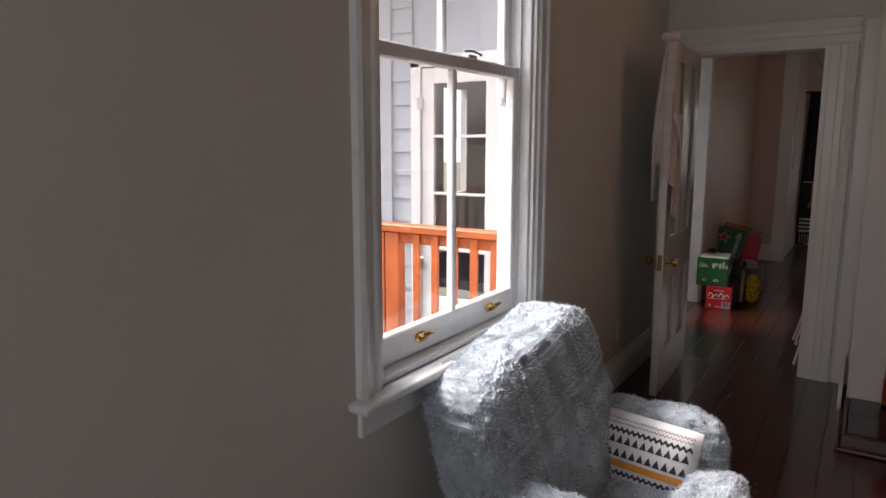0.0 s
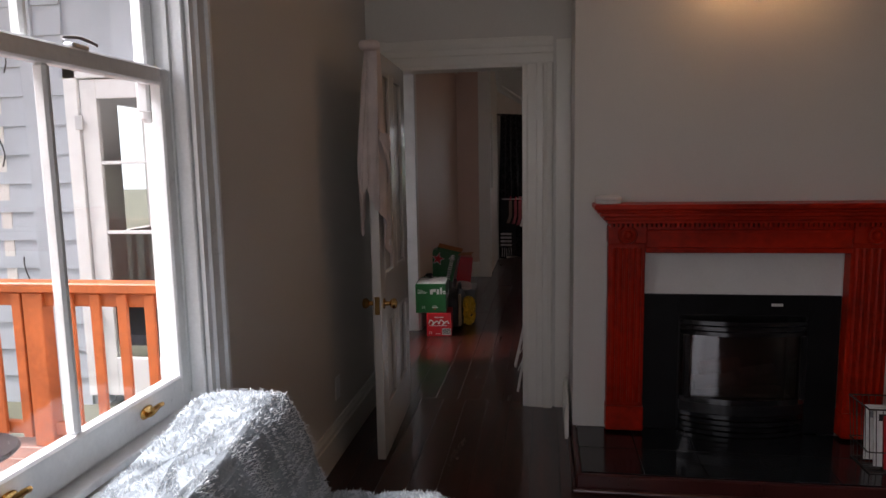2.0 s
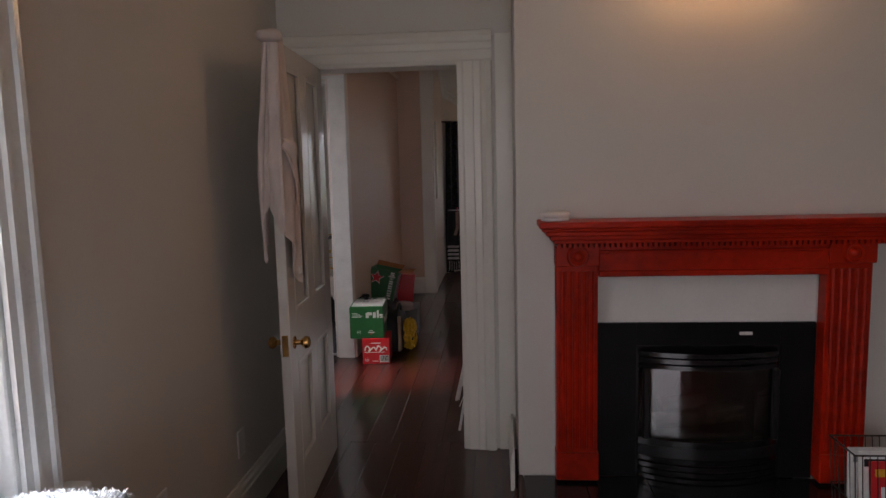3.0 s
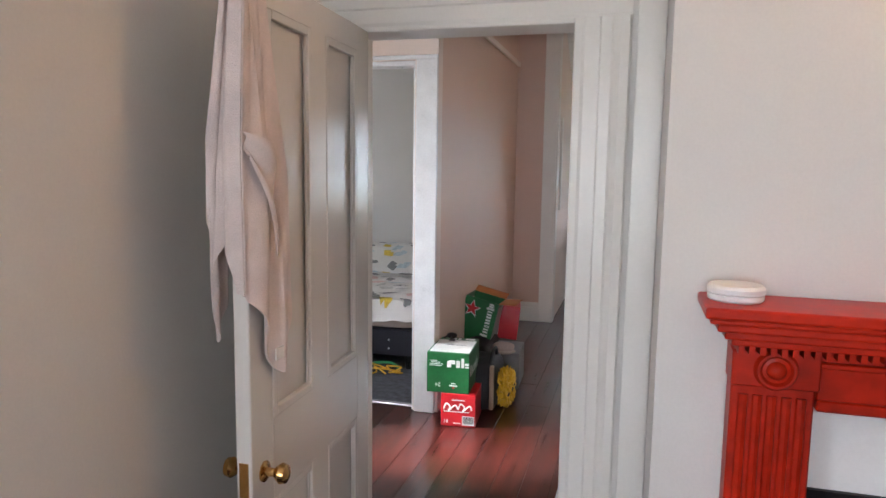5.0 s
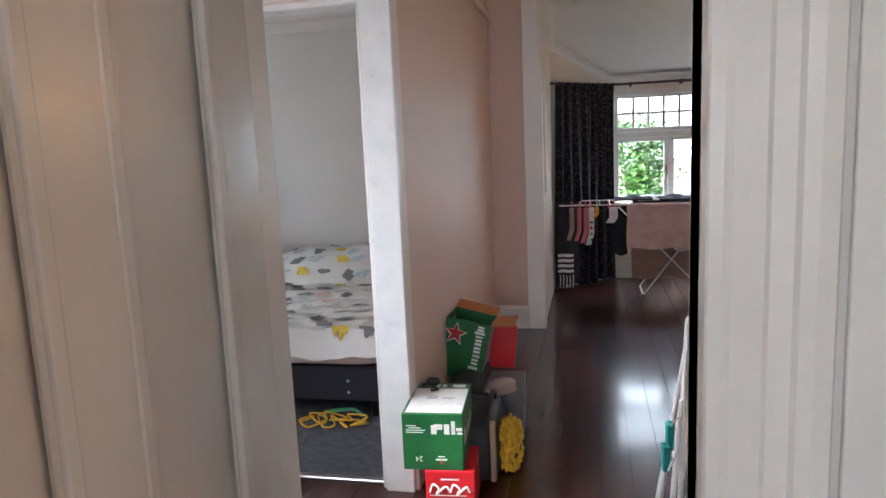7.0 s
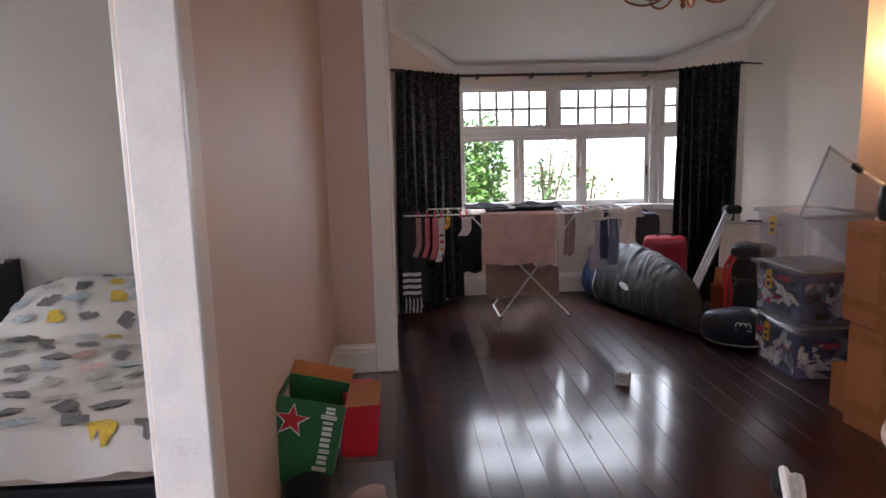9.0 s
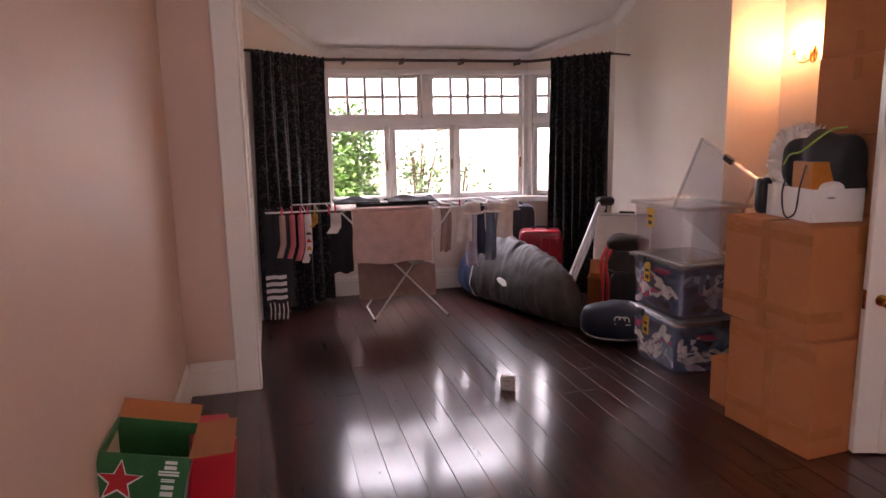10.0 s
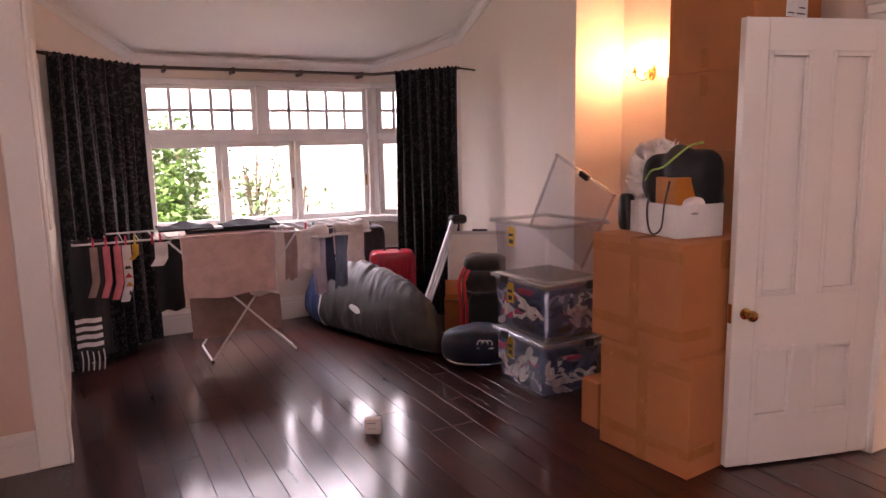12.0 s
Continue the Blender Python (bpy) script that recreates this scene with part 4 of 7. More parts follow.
M_SLAB = mat("black_slate_slab", (0.008, 0.008, 0.009), 0.4, var=0.2, scale=6, bump=0.02)
M_SLAB.node_tree.nodes["Principled BSDF"].inputs["Specular IOR Level"].default_value = 0.15
fire = thing("gas_heater", pose(1.47, YB, 0.088), "black enamel gas heater with a bowed louvred front", "heater")
for c in ((-0.48, -0.012, 0, -0.30, 0.02, 0.724), (0.33, -0.012, 0, 0.48, 0.02, 0.724), (-0.30, -0.012, 0.62, 0.33, 0.02, 0.724)):
    bm = B()
    bx(bm, *c, bev=0.002)
    part("surround_slab", bm, M_SLAB, fire)
bm = B()
for c in ((-0.30, 0.0, 0, -0.29, 0.26, 0.62), (0.32, 0.0, 0, 0.33, 0.26, 0.62), (-0.29, 0.25, 0, 0.32, 0.26, 0.62), (-0.29, 0.0, 0.61, 0.32, 0.26, 0.62), (-0.29, 0.0, 0, 0.32, 0.26, 0.01)):
    bx(bm, *c)
part("firebox", bm, M_BLACK, fire)


def bowed(bm, z0, z1, bulge, y0=-0.02, half=0.305, t=0.012, n=20):
    cx = 0.015
    f = [(cx - half + 2 * half * i / n, y0 - bulge * math.cos(math.pi * (i / n - 0.5)) ** 0.8) for i in range(n + 1)]
    out = f + [(x, y + t) for x, y in reversed(f)]
    prism(bm, out, "z", z0, z1)


M_GLOSSBLACK = mat("gloss_black", (0.006, 0.006, 0.007), 0.12, var=0.1, scale=10, bump=0, coat=0.5)
for k, z in enumerate((0.575, 0.548, 0.521)):
    bm = B()
    bowed(bm, z, z + 0.02, 0.055 + 0.006 * k)
    part("louvre", bm, M_GLOSSBLACK, fire, smooth=True)
for k, z in enumerate((0.165, 0.09, 0.062, 0.034, 0.006)):
    bm = B()
    bowed(bm, z, z + (0.02 if k else 0.028), 0.075 + 0.004 * k)
    part("louvre", bm, M_GLOSSBLACK, fire, smooth=True)
bm = B()
bowed(bm, 0.112, 0.163, 0.068)
part("fascia", bm, M_BLACK, fire, smooth=True)
for x in (-0.275, 0.29):
    bm = B()
    bx(bm, x, -0.05, 0.193, x + 0.03, -0.015, 0.521, bev=0.006)
    part("side_post", bm, M_BLACK, fire)
M_LOG = mat("ceramic_log", (0.10, 0.07, 0.055), 0.9, var=0.4, scale=14, bump=0.3)
for k, (x0, x1, z, y) in enumerate(((-0.2, 0.22, 0.23, 0.08), (-0.16, 0.05, 0.29, 0.12), (0.02, 0.2, 0.28, 0.05))):
    bm = B()
    rod(bm, (x0, y, z), (x1, y + 0.03, z + 0.03), 0.04, 0.033, 12)
    part("log", bm, M_LOG, fire, "grey-brown ceramic log")
bm = B()
bx(bm, -0.25, 0.03, 0.012, 0.28, 0.2, 0.19, bev=0.01)
part("burner_bed", bm, M_LOG, fire)
bm = B()
bowed(bm, 0.193, 0.521, 0.045, t=0.004)
part("glass", bm, clear("heater_glass", (0.6, 0.6, 0.6), 0.03, 0.9), fire, "dark curved glass", smooth=True)
bm = B()
bx(bm, 0.15, -0.016, 0.668, 0.205, -0.012, 0.682)
part("badge", bm, M_WHITE, fire, "small pale maker's plate")
# white round device on the mantel shelf
dv = thing("smoke_alarm", pose(0.80, 4.875, 1.289), "white round plastic alarm lying on the mantel shelf", "smoke alarm")
bm = B()
lathe(bm, [(0.001, 0), (0.058, 0), (0.062, 0.004), (0.062, 0.015), (0.059, 0.017)], seg=32)
part("base", bm, M_WHITE, dv, smooth=True)
bm = B()
lathe(bm, [(0.059, 0.017), (0.064, 0.019), (0.064, 0.03), (0.058, 0.037), (0.03, 0.04), (0.001, 0.04)], seg=32)
part("cover", bm, M_WHITE, dv, smooth=True)


def print_mat(name, c, r=0.5):
    return mat(name, c, r, var=0.05, scale=30, bump=0)


P_WHITE, P_RED, P_GREEN, P_BLACK = print_mat("print_white", (0.75, 0.75, 0.72)), print_mat("print_red", (0.55, 0.015, 0.02)), print_mat("print_green", (0.01, 0.16, 0.04)), print_mat("print_black", (0.015, 0.015, 0.017))
P_YELLOW, P_GREY = print_mat("print_yellow", (0.65, 0.38, 0.02)), print_mat("print_grey", (0.30, 0.31, 0.33))
# wire basket with magazines on the hearth
wb = thing("wire_basket", pose(2.12, 4.62, 0.088), "dark wire magazine basket on the hearth", "basket")
M_WIRE = mat("dark_wire", (0.10, 0.08, 0.07), 0.35, metal=0.8, var=0.1)
bm = B()
for z, s in ((0.004, 0.92), (0.10, 0.96), (0.30, 1.0)):
    c = [(-0.21 * s, -0.10 * s, z), (0.21 * s, -0.10 * s, z), (0.21 * s, 0.10 * s, z), (-0.21 * s, 0.10 * s, z), (-0.21 * s, -0.10 * s, z)]
    for p, q in zip(c, c[1:]):
        rod(bm, p, q, 0.004 if z > 0.2 else 0.003, seg=6)
part("rim", bm, M_WIRE, wb)
bm = B()
rod(bm, (-0.19, -0.092, 0.004), (-0.21, -0.10, 0.30), 0.002, seg=5)
me = mesh_of("wire", bm, M_WIRE)
for k in range(15):
    ob = new("wire", me)
    ob.location, ob.parent = (k * 0.028, 0, 0), wb
bm = B()
rod(bm, (-0.19, 0.092, 0.004), (-0.21, 0.10, 0.30), 0.002, seg=5)
me = mesh_of("wire", bm, M_WIRE)
for k in range(15):
    ob = new("wire", me)
    ob.location, ob.parent = (k * 0.028, 0, 0), wb
for y in (-0.06, -0.02, 0.02, 0.06):
    bm = B()
    tube(bm, [(-0.21, y, 0.30), (-0.194, y, 0.004), (0.194, y, 0.004), (0.21, y, 0.30)], 0.002, 5)
    part("wire", bm, M_WIRE, wb)
for k, (y, x0, h, c, lean) in enumerate(((-0.065, -0.12, 0.24, P_RED, 8), (-0.035, -0.15, 0.27, P_WHITE, 6), (0.0, -0.10, 0.25, P_GREY, 4), (0.04, -0.16, 0.26, P_WHITE, 3))):
    mg = thing("magazine", pose(2.12, 4.62 + y, 0.098) @ pose(0, 0, 0, -lean), "glossy magazine standing in the wire basket", "magazine", "magazines in the basket")
    bm = B()
    bx(bm, x0, -0.004, 0, x0 + 0.26, 0.004, h, bev=0.001)
    part("cover", bm, c, mg)
    bm = B()
    bx(bm, x0 + 0.04, -0.006, 0.03, x0 + 0.20, -0.0042, 0.14)
    part("picture", bm, (P_WHITE, P_GREEN, P_YELLOW, P_RED)[k], mg)
    bm = B()
    bx(bm, x0 + 0.02, -0.006, h - 0.06, x0 + 0.2, -0.0042, h - 0.03)
    part("title_bar", bm, (P_YELLOW, P_BLACK, P_RED, P_GREY)[k], mg)


def wall_light(m, label, lamp_power):
    """Brass wall light: plate, two scrolled arms, drip pans, candle tubes, glowing bulbs. Local y points into the room."""
    t = thing("wall_light", m, label, "wall light")
    bm = B()
    soft(bm, (0, 0.008, 0), (0.035, 0.01, 0.06), 0.8, 20, 10)
    part("backplate", bm, M_BRASS, t, smooth=True)
    for s in (-1, 1):
        bm = B()
        tube(bm, smooth_path([(0, 0.015, 0.0), (s * 0.02, 0.03, -0.045), (s * 0.055, 0.055, -0.055), (s * 0.085, 0.075, -0.03), (s * 0.09, 0.08, 0.0)], 8), 0.0045)
        tube(bm, smooth_path([(s * 0.02, 0.03, -0.045), (s * 0.045, 0.04, -0.015), (s * 0.03, 0.035, 0.0), (s * 0.018, 0.03, -0.015)], 6), 0.0035)
        arm = part("arm", bm, M_BRASS, t, smooth=True)
        bm = B()
        lathe(bm, [(0.003, -0.004), (0.02, 0.0), (0.026, 0.007), (0.022, 0.007), (0.008, 0.004), (0.008, 0.045), (0.001, 0.045)], (s * 0.09, 0.08, 0), seg=16)
        part("candle_cup", bm, M_BRASS, arm, smooth=True)
        bm = B()
        lathe(bm, [(0.007, 0.046), (0.016, 0.065), (0.018, 0.08), (0.01, 0.105), (0.001, 0.12)], (s * 0.09, 0.08, 0), seg=16)
        ob = part("bulb", bm, M_BULB, arm, "glowing warm bulb", smooth=True)
        li = bpy.data.lights.new("bulb_light", "POINT")
        li.energy, li.color, li.shadow_soft_size = lamp_power, (1.0, 0.48, 0.18), 0.03
        lo = new("bulb_light", li)
        lo.matrix_world = m @ Matrix.Translation((s * 0.09, 0.20, 0.10))
    return t


M_BULB = glow("warm_bulb", (1.0, 0.62, 0.25), 30.0)
wall_light(pose(1.50, YB - 0.002, 2.315, 0, 0, 180), "brass twin-arm wall light above the mantelpiece", 0.4)
bm = B()
bx(bm, XW, 3.93, 0.36, XW + 0.008, 4.0, 0.48, bev=0.003)
so = solid("wall_socket", bm, M_WHITE, "cream plastic power socket on the wall", "socket")
bm = B()
bx(bm, XW, 4.62, 0.30, XW + 0.008, 4.69, 0.42, bev=0.003)
solid("wall_socket", bm, M_WHITE, "cream plastic power socket on the wall", "socket")

# armchair under a fleece throw
M_THROW = mat("grey_fleece_throw", (0.37, 0.43, 0.47), 0.95, var=0.22, scale=14, bump=0.5, fine=160)
M_FIBRE = mat("pale_fleece_fibre", (0.66, 0.71, 0.74), 0.95, var=0.1, scale=30, bump=0)
ch = thing("armchair", pose(-0.1, 2.95, 0), "low armchair covered by a fluffy grey-blue throw", "armchair")


def fold(amount, fx, fy, seed):
    def f(p):
        n1 = noise.noise(Vector((p.x * fx + seed, p.y * fy, p.z * 3.0)))
        n2 = noise.noise(Vector((p.x * 14 + seed, p.y * 14, p.z * 9)))
        return p + p.normalized() * (amount * n1 + amount * 0.35 * n2)
    return f


def woolly(p):
    """Small tufts all over the throw."""
    return p + p.normalized() * (0.013 * noise.noise(p * 34) + 0.009 * noise.noise(p * 75))


bm = B()
def back_shape(p):
    q = fold(0.014, 5, 6, 2.0)(p)
    q.x += -0.13 * (q.z / 0.4)
    q.z += 0.06 * (q.y / 0.42) - 0.02
    return q
soft(bm, (-0.205, -0.05, 0.40), (0.14, 0.47, 0.405), 0.27, 150, 100, f=lambda p: woolly(back_shape(p)))
backrest = part("backrest", bm, M_THROW, ch, smooth=True)
bm = B()
soft(bm, (0.14, 0.0, 0.11), (0.30, 0.40, 0.105), 0.4, 100, 40, f=lambda p: woolly(fold(0.02, 6, 6, 5.0)(p)))
seat = part("seat", bm, M_THROW, ch, smooth=True)
arms = []
for s, nm in ((1, "armrest"), (-1, "armrest")):
    bm = B()
    soft(bm, (0.06, s * 0.47, 0.21), (0.30, 0.10, 0.215), 0.45, 90, 50, f=lambda p: woolly(fold(0.025, 6, 7, 7.0 + s)(p)))
    arms.append(part(nm, bm, M_THROW, ch, smooth=True))
bm = B()
soft(bm, (0.36, 0.14, 0.145), (0.12, 0.26, 0.14), 0.5, 80, 44, f=lambda p: woolly(fold(0.02, 7, 7, 11.0)(p)))
roll = part("seat_front", bm, M_THROW, ch, smooth=True)


def spots_on(obs):
    tris = []
    for ob in obs:
        for p in ob.data.polygons:
            tris.append((p.center.copy(), p.normal.copy(), p.area, [ob.data.vertices[i].co.copy() for i in p.vertices]))
    cum = np.cumsum([t[2] for t in tris])

    def pick(rnd):
        t = tris[int(np.searchsorted(cum, rnd.random() * cum[-1]))]
        w = [rnd.random() for _ in t[3]]
        p = sum((c * k for c, k in zip(t[3], w)), Vector()) / sum(w)
        return p, t[1]
    return pick


fuzz("fleece", spots_on([backrest, seat, roll, *arms]), 0.013, ch, M_FIBRE, 95000, "pale curled fleece fibres")
# patterned cushion leaning on the far arm
M_CUSH = mat("cushion_cotton", (0.68, 0.67, 0.65), 0.9, var=0.06, scale=12, bump=0.1, fine=250)
P_CHAR, P_ORANGE = mat("cushion_charcoal", (0.035, 0.037, 0.045), 0.9, bump=0.1, fine=250), mat("cushion_orange", (0.65, 0.26, 0.04), 0.9, bump=0.1, fine=250)
CM = pose(-0.05, 3.20, 0.225, -24, 3, -4)
cu = thing("cushion", CM, "white cushion with charcoal triangles and an orange band", "cushion")


def cush_y(x, z):
    a, b = min(1, abs(x) / 0.235), min(1, abs(z) / 0.21)
    return -0.075 * (1 - a ** 2.6) ** 0.6 * (1 - b ** 2.6) ** 0.6


bm = B()
sheet(bm, lambda u, v: (-0.235 + 0.47 * u, cush_y(-0.235 + 0.47 * u, -0.21 + 0.42 * v), -0.21 + 0.42 * v), 24, 24)
sheet(bm, lambda u, v: (-0.235 + 0.47 * u, -cush_y(-0.235 + 0.47 * u, -0.21 + 0.42 * v), -0.21 + 0.42 * v), 24, 24)
part("cover", bm, M_CUSH, cu, smooth=True)


def on_cushion(bm, pts):
    vs = [bm.verts.new((x, cush_y(x, z) - 0.0015, z)) for x, z in pts]
    bm.faces.new(vs)


bm = B()
for z0, up in ((0.085, 1), (0.035, 1), (-0.075, 1)):
    for k in range(14):
        x = -0.215 + k * 0.0307
        on_cushion(bm, [(x, z0), (x + 0.028, z0), (x + 0.014, z0 + 0.032)])
for z0, h in ((0.122, 0.014), (-0.035, 0.012), (-0.105, 0.012)):
    for k in range(20):
        x = -0.215 + k * 0.0215
        on_cushion(bm, [(x, z0), (x + 0.0108, z0 + 0.012), (x + 0.0215, z0), (x + 0.0215, z0 + h), (x + 0.0108, z0 + h + 0.012), (x, z0 + h)])
for z0 in (0.155, 0.172, -0.13, -0.148, -0.166, -0.184):
    for k in range(28):
        x = -0.215 + k * 0.0154
        on_cushion(bm, [(x, z0), (x + 0.0077, z0 + 0.009), (x + 0.0154, z0), (x + 0.0154, z0 + 0.003), (x + 0.0077, z0 + 0.012), (x, z0 + 0.003)])
part("dark_print", bm, P_CHAR, cu, "charcoal zigzag and triangle print")
bm = B()
for k in range(16):
    x = -0.22 + k * 0.0275
    on_cushion(bm, [(x, -0.002), (x + 0.0275, -0.002), (x + 0.0275, 0.024), (x, 0.024)])
part("orange_band", bm, P_ORANGE, cu, "burnt orange band")

# towel over the open door
M_TOWEL = mat("pale_pink_towel", (0.70, 0.60, 0.56), 0.95, var=0.08, scale=10, bump=0.4, fine=300)
tw = thing("towel", pose(-0.314, 4.592, 0), "pale pink towel slung over the open door", "towel")


def towel_wrap(u, v):
    """u runs from the wall side round the free edge to the room side, v from the top down."""
    k = 0.35 + 0.65 * min(1, v * 1.7)
    pts = [(-0.075, 0.03), (-0.088, -0.015), (-0.065, -0.045), (-0.045, -0.020), (-0.02, -0.05), (0.02, -0.045), (0.030, 0.02), (0.026, 0.09), (0.024, 0.17)]
    f = u * (len(pts) - 1)
    i = min(int(f), len(pts) - 2)
    w = f - i
    w = w * w * (3 - 2 * w)
    x = pts[i][0] * (1 - w) + pts[i + 1][0] * w
    y = pts[i][1] * (1 - w) + pts[i + 1][1] * w
    x = -0.02 + (x + 0.02) * k + 0.012 * math.sin(u * 34 + v * 3) * min(1, 0.3 + v)
    if u > 0.5:
        x = max(x, 0.012 + 0.004 * math.sin(u * 40))
    y = 0.01 + (y - 0.01) * k + 0.03 * v * u
    left = 0.80 + 0.10 * math.exp(-((u - 0.12) / 0.09) ** 2)
    right = 0.78 + 0.22 * math.exp(-((u - 0.86) / 0.14) ** 2)
    mid = 0.25 if False else 0.62
    length = left if u < 0.28 else (mid if u < 0.42 else right)
    if 0.2 < u < 0.5:
        length = left + (right - left) * (u - 0.2) / 0.3 - 0.14 * math.sin((u - 0.2) / 0.3 * math.pi)
    return (x - y * 0.043, y, 2.065 - length * v - 0.02 * abs(u - 0.5))


bm = B()
sheet(bm, towel_wrap, 72, 40, 0.005)
part("fall", bm, M_TOWEL, tw, smooth=True)
bm = B()
soft(bm, (-0.02, 0.0, 2.058), (0.05, 0.05, 0.022), 0.7, 20, 8, f=fold(0.008, 20, 20, 3.0))
part("bunched_top", bm, M_TOWEL, tw, smooth=True)
bm = B()
sheet(bm, lambda u, v: (0.028 + 0.035 * math.sin(u * 3.1) * (1 - 0.5 * v) + 0.006 * math.sin(v * 9), -0.05 + 0.12 * u + 0.02 * v, 1.66 - 0.04 * u - (0.06 + 0.20 * u) * v), 16, 16, 0.005)
part("loose_fold", bm, M_TOWEL, tw, smooth=True)
bm = B()
bx(bm, 0.03, 0.07, 1.10, 0.033, 0.11, 1.13)
part("care_label", bm, M_WHITE, tw, "small white care label")


# ---- hall things ----
def carton(name, m, size, material, label, category="box", open_top=False, flaps=None):
    """A cardboard carton: body with thin walls, flaps, tape. Local origin at the middle of its base."""
    w, d, h = size
    t = thing(name, m, label, category)
    if open_top:
        e = 0.005
        for c in ((-w / 2, -d / 2, 0, w / 2, -d / 2 + e, h), (-w / 2, d / 2 - e, 0, w / 2, d / 2, h), (-w / 2, -d / 2 + e, 0, -w / 2 + e, d / 2 - e, h), (w / 2 - e, -d / 2 + e, 0, w / 2, d / 2 - e, h)):
            bm = B()
            bx(bm, *c)
            part("side_panel", bm, material, t)
        bm = B()
        bx(bm, -w / 2 + e, -d / 2 + e, 0, w / 2 - e, d / 2 - e, e)
        part("base", bm, material, t)
    else:
        bm = B()
        bx(bm, -w / 2, -d / 2, 0, w / 2, d / 2, h, bev=0.004, seg=2)
        part("body", bm, material, t)
    return t


M_GREENBOX = mat("green_printed_card", (0.012, 0.13, 0.035), 0.4, var=0.12, scale=6, bump=0.02, coat=0.1)
M_REDBOX = mat("red_printed_card", (0.55, 0.012, 0.02), 0.35, var=0.06, scale=8, bump=0.02, coat=0.1)
FRONT = Matrix.Rotation(radians(90), 4, "X")      # a drawing plane facing -y
# red can carton on the floor
rc = carton("drink_carton", pose(-0.435, 7.215, 0, 0, 0, 5), (0.215, 0.30, 0.205), M_REDBOX, "red cardboard drink carton with white lettering")
m = Matrix.Translation((0, -0.1505, 0)) @ FRONT
bm = B()
for k in range(2):
    tube(bm, [m @ Vector(p) for p in smooth_path([(-0.09 + k * 0.09, 0.11, 0), (-0.075 + k * 0.09, 0.145, 0), (-0.05 + k * 0.09, 0.125, 0), (-0.06 + k * 0.09, 0.10, 0), (-0.02 + k * 0.09, 0.135, 0), (0.0 + k * 0.085, 0.11, 0)], 5)], 0.005, 6)
quads(bm, [(-0.09, 0.092, 0.07, 0.097), (-0.04, 0.165, 0.04, 0.172)], m)
part("wave_logo", bm, P_WHITE, rc, "white flowing script shapes")
bm = B()
text_mesh(bm, "18", 0.032, m @ Matrix.Translation((-0.093, 0.022, 0)))
part("number", bm, P_WHITE, rc)
bm = B()
quads(bm, [(0.025, 0.012, 0.10, 0.07), (-0.03, 0.02, 0.015, 0.025)], m)
lab = part("barcode_label", bm, P_WHITE, rc)
bm = B()
rnd = random.Random(4)
x = 0.03
while x < 0.094:
    w = rnd.choice((0.0012, 0.002, 0.003))
    quads(bm, [(x, 0.022, x + w, 0.066)], m @ Matrix.Translation((0, 0, 0.0008)))
    x += w + rnd.choice((0.0015, 0.0025))
part("bars", bm, P_BLACK, lab)
# green carton lying on it
gc = carton("beer_carton", pose(-0.505, 7.262, 0.2055, 0, 0, 4), (0.265, 0.385, 0.255), M_GREENBOX, "green cardboard beer carton with white print, on its side")
m = Matrix.Translation((0, -0.193, 0)) @ FRONT
bm = B()
quads(bm, [(-0.005, 0.165, 0.02, 0.205), (0.008, 0.185, 0.045, 0.21), (0.052, 0.165, 0.075, 0.21), (0.083, 0.165, 0.10, 0.225), (0.104, 0.18, 0.13, 0.195), (0.108, 0.165, 0.131, 0.175), (-0.115, 0.17, -0.04, 0.174), (-0.115, 0.18, -0.03, 0.184), (-0.105, 0.19, -0.05, 0.194), (-0.115, 0.2, -0.07, 0.204), (0.01, 0.045, 0.06, 0.053), (0.02, 0.06, 0.05, 0.065)], m)
part("logo", bm, P_WHITE, gc, "white lettering shapes")
bm = B()
text_mesh(bm, "24", 0.034, m @ Matrix.Translation((-0.045, 0.062, 0)) @ Matrix.Rotation(math.pi, 4, "Z"))
part("number", bm, P_WHITE, gc)
bm = B()
poly(bm, star_points(0.011), m @ Matrix.Translation((0.035, 0.036, 0)))
part("small_star", bm, P_RED, gc)
bm = B()
bx(bm, -0.118, -0.178, 0.2555, 0.128, 0.11, 0.2575)
pl = part("white_label", bm, P_WHITE, gc, "white paper panel on top")
bm = B()
quads(bm, [(-0.05, 0.0, 0.0, 0.008), (-0.05, 0.014, 0.0, 0.022), (-0.05, 0.03, 0.0, 0.036), (0.02, 0.0, 0.07, 0.004), (0.02, 0.012, 0.08, 0.016)], Matrix.Translation((0, -0.02, 0.2576)))
part("print_lines", bm, P_GREY, pl)
mt = Matrix.Translation((0, 0.15, 0.2558))
bm = B()
quads(bm, [(-0.03, -0.02, -0.01, 0.02), (0.0, -0.02, 0.02, 0.02), (0.05, -0.018, 0.11, 0.018)], mt)
part("top_print", bm, P_WHITE, gc)
mr = Matrix.Translation((0.1335, 0, 0)) @ Matrix.Rotation(radians(90), 4, "Z") @ FRONT
bm = B()
quads(bm, [(-0.16, 0.10, -0.12, 0.17), (-0.105, 0.10, -0.075, 0.15), (-0.06, 0.10, -0.05, 0.15), (-0.035, 0.10, -0.005, 0.15), (0.01, 0.10, 0.04, 0.15), (0.055, 0.10, 0.07, 0.17), (0.085, 0.10, 0.115, 0.15)], mr)
part("side_logo", bm, P_WHITE, gc)
bm = B()
tube(bm, smooth_path([(-0.60, 7.36, 0.475), (-0.57, 7.40, 0.49), (-0.54, 7.43, 0.478), (-0.56, 7.37, 0.475), (-0.52, 7.33, 0.475), (-0.55, 7.31, 0.475)], 6), 0.006, 6)
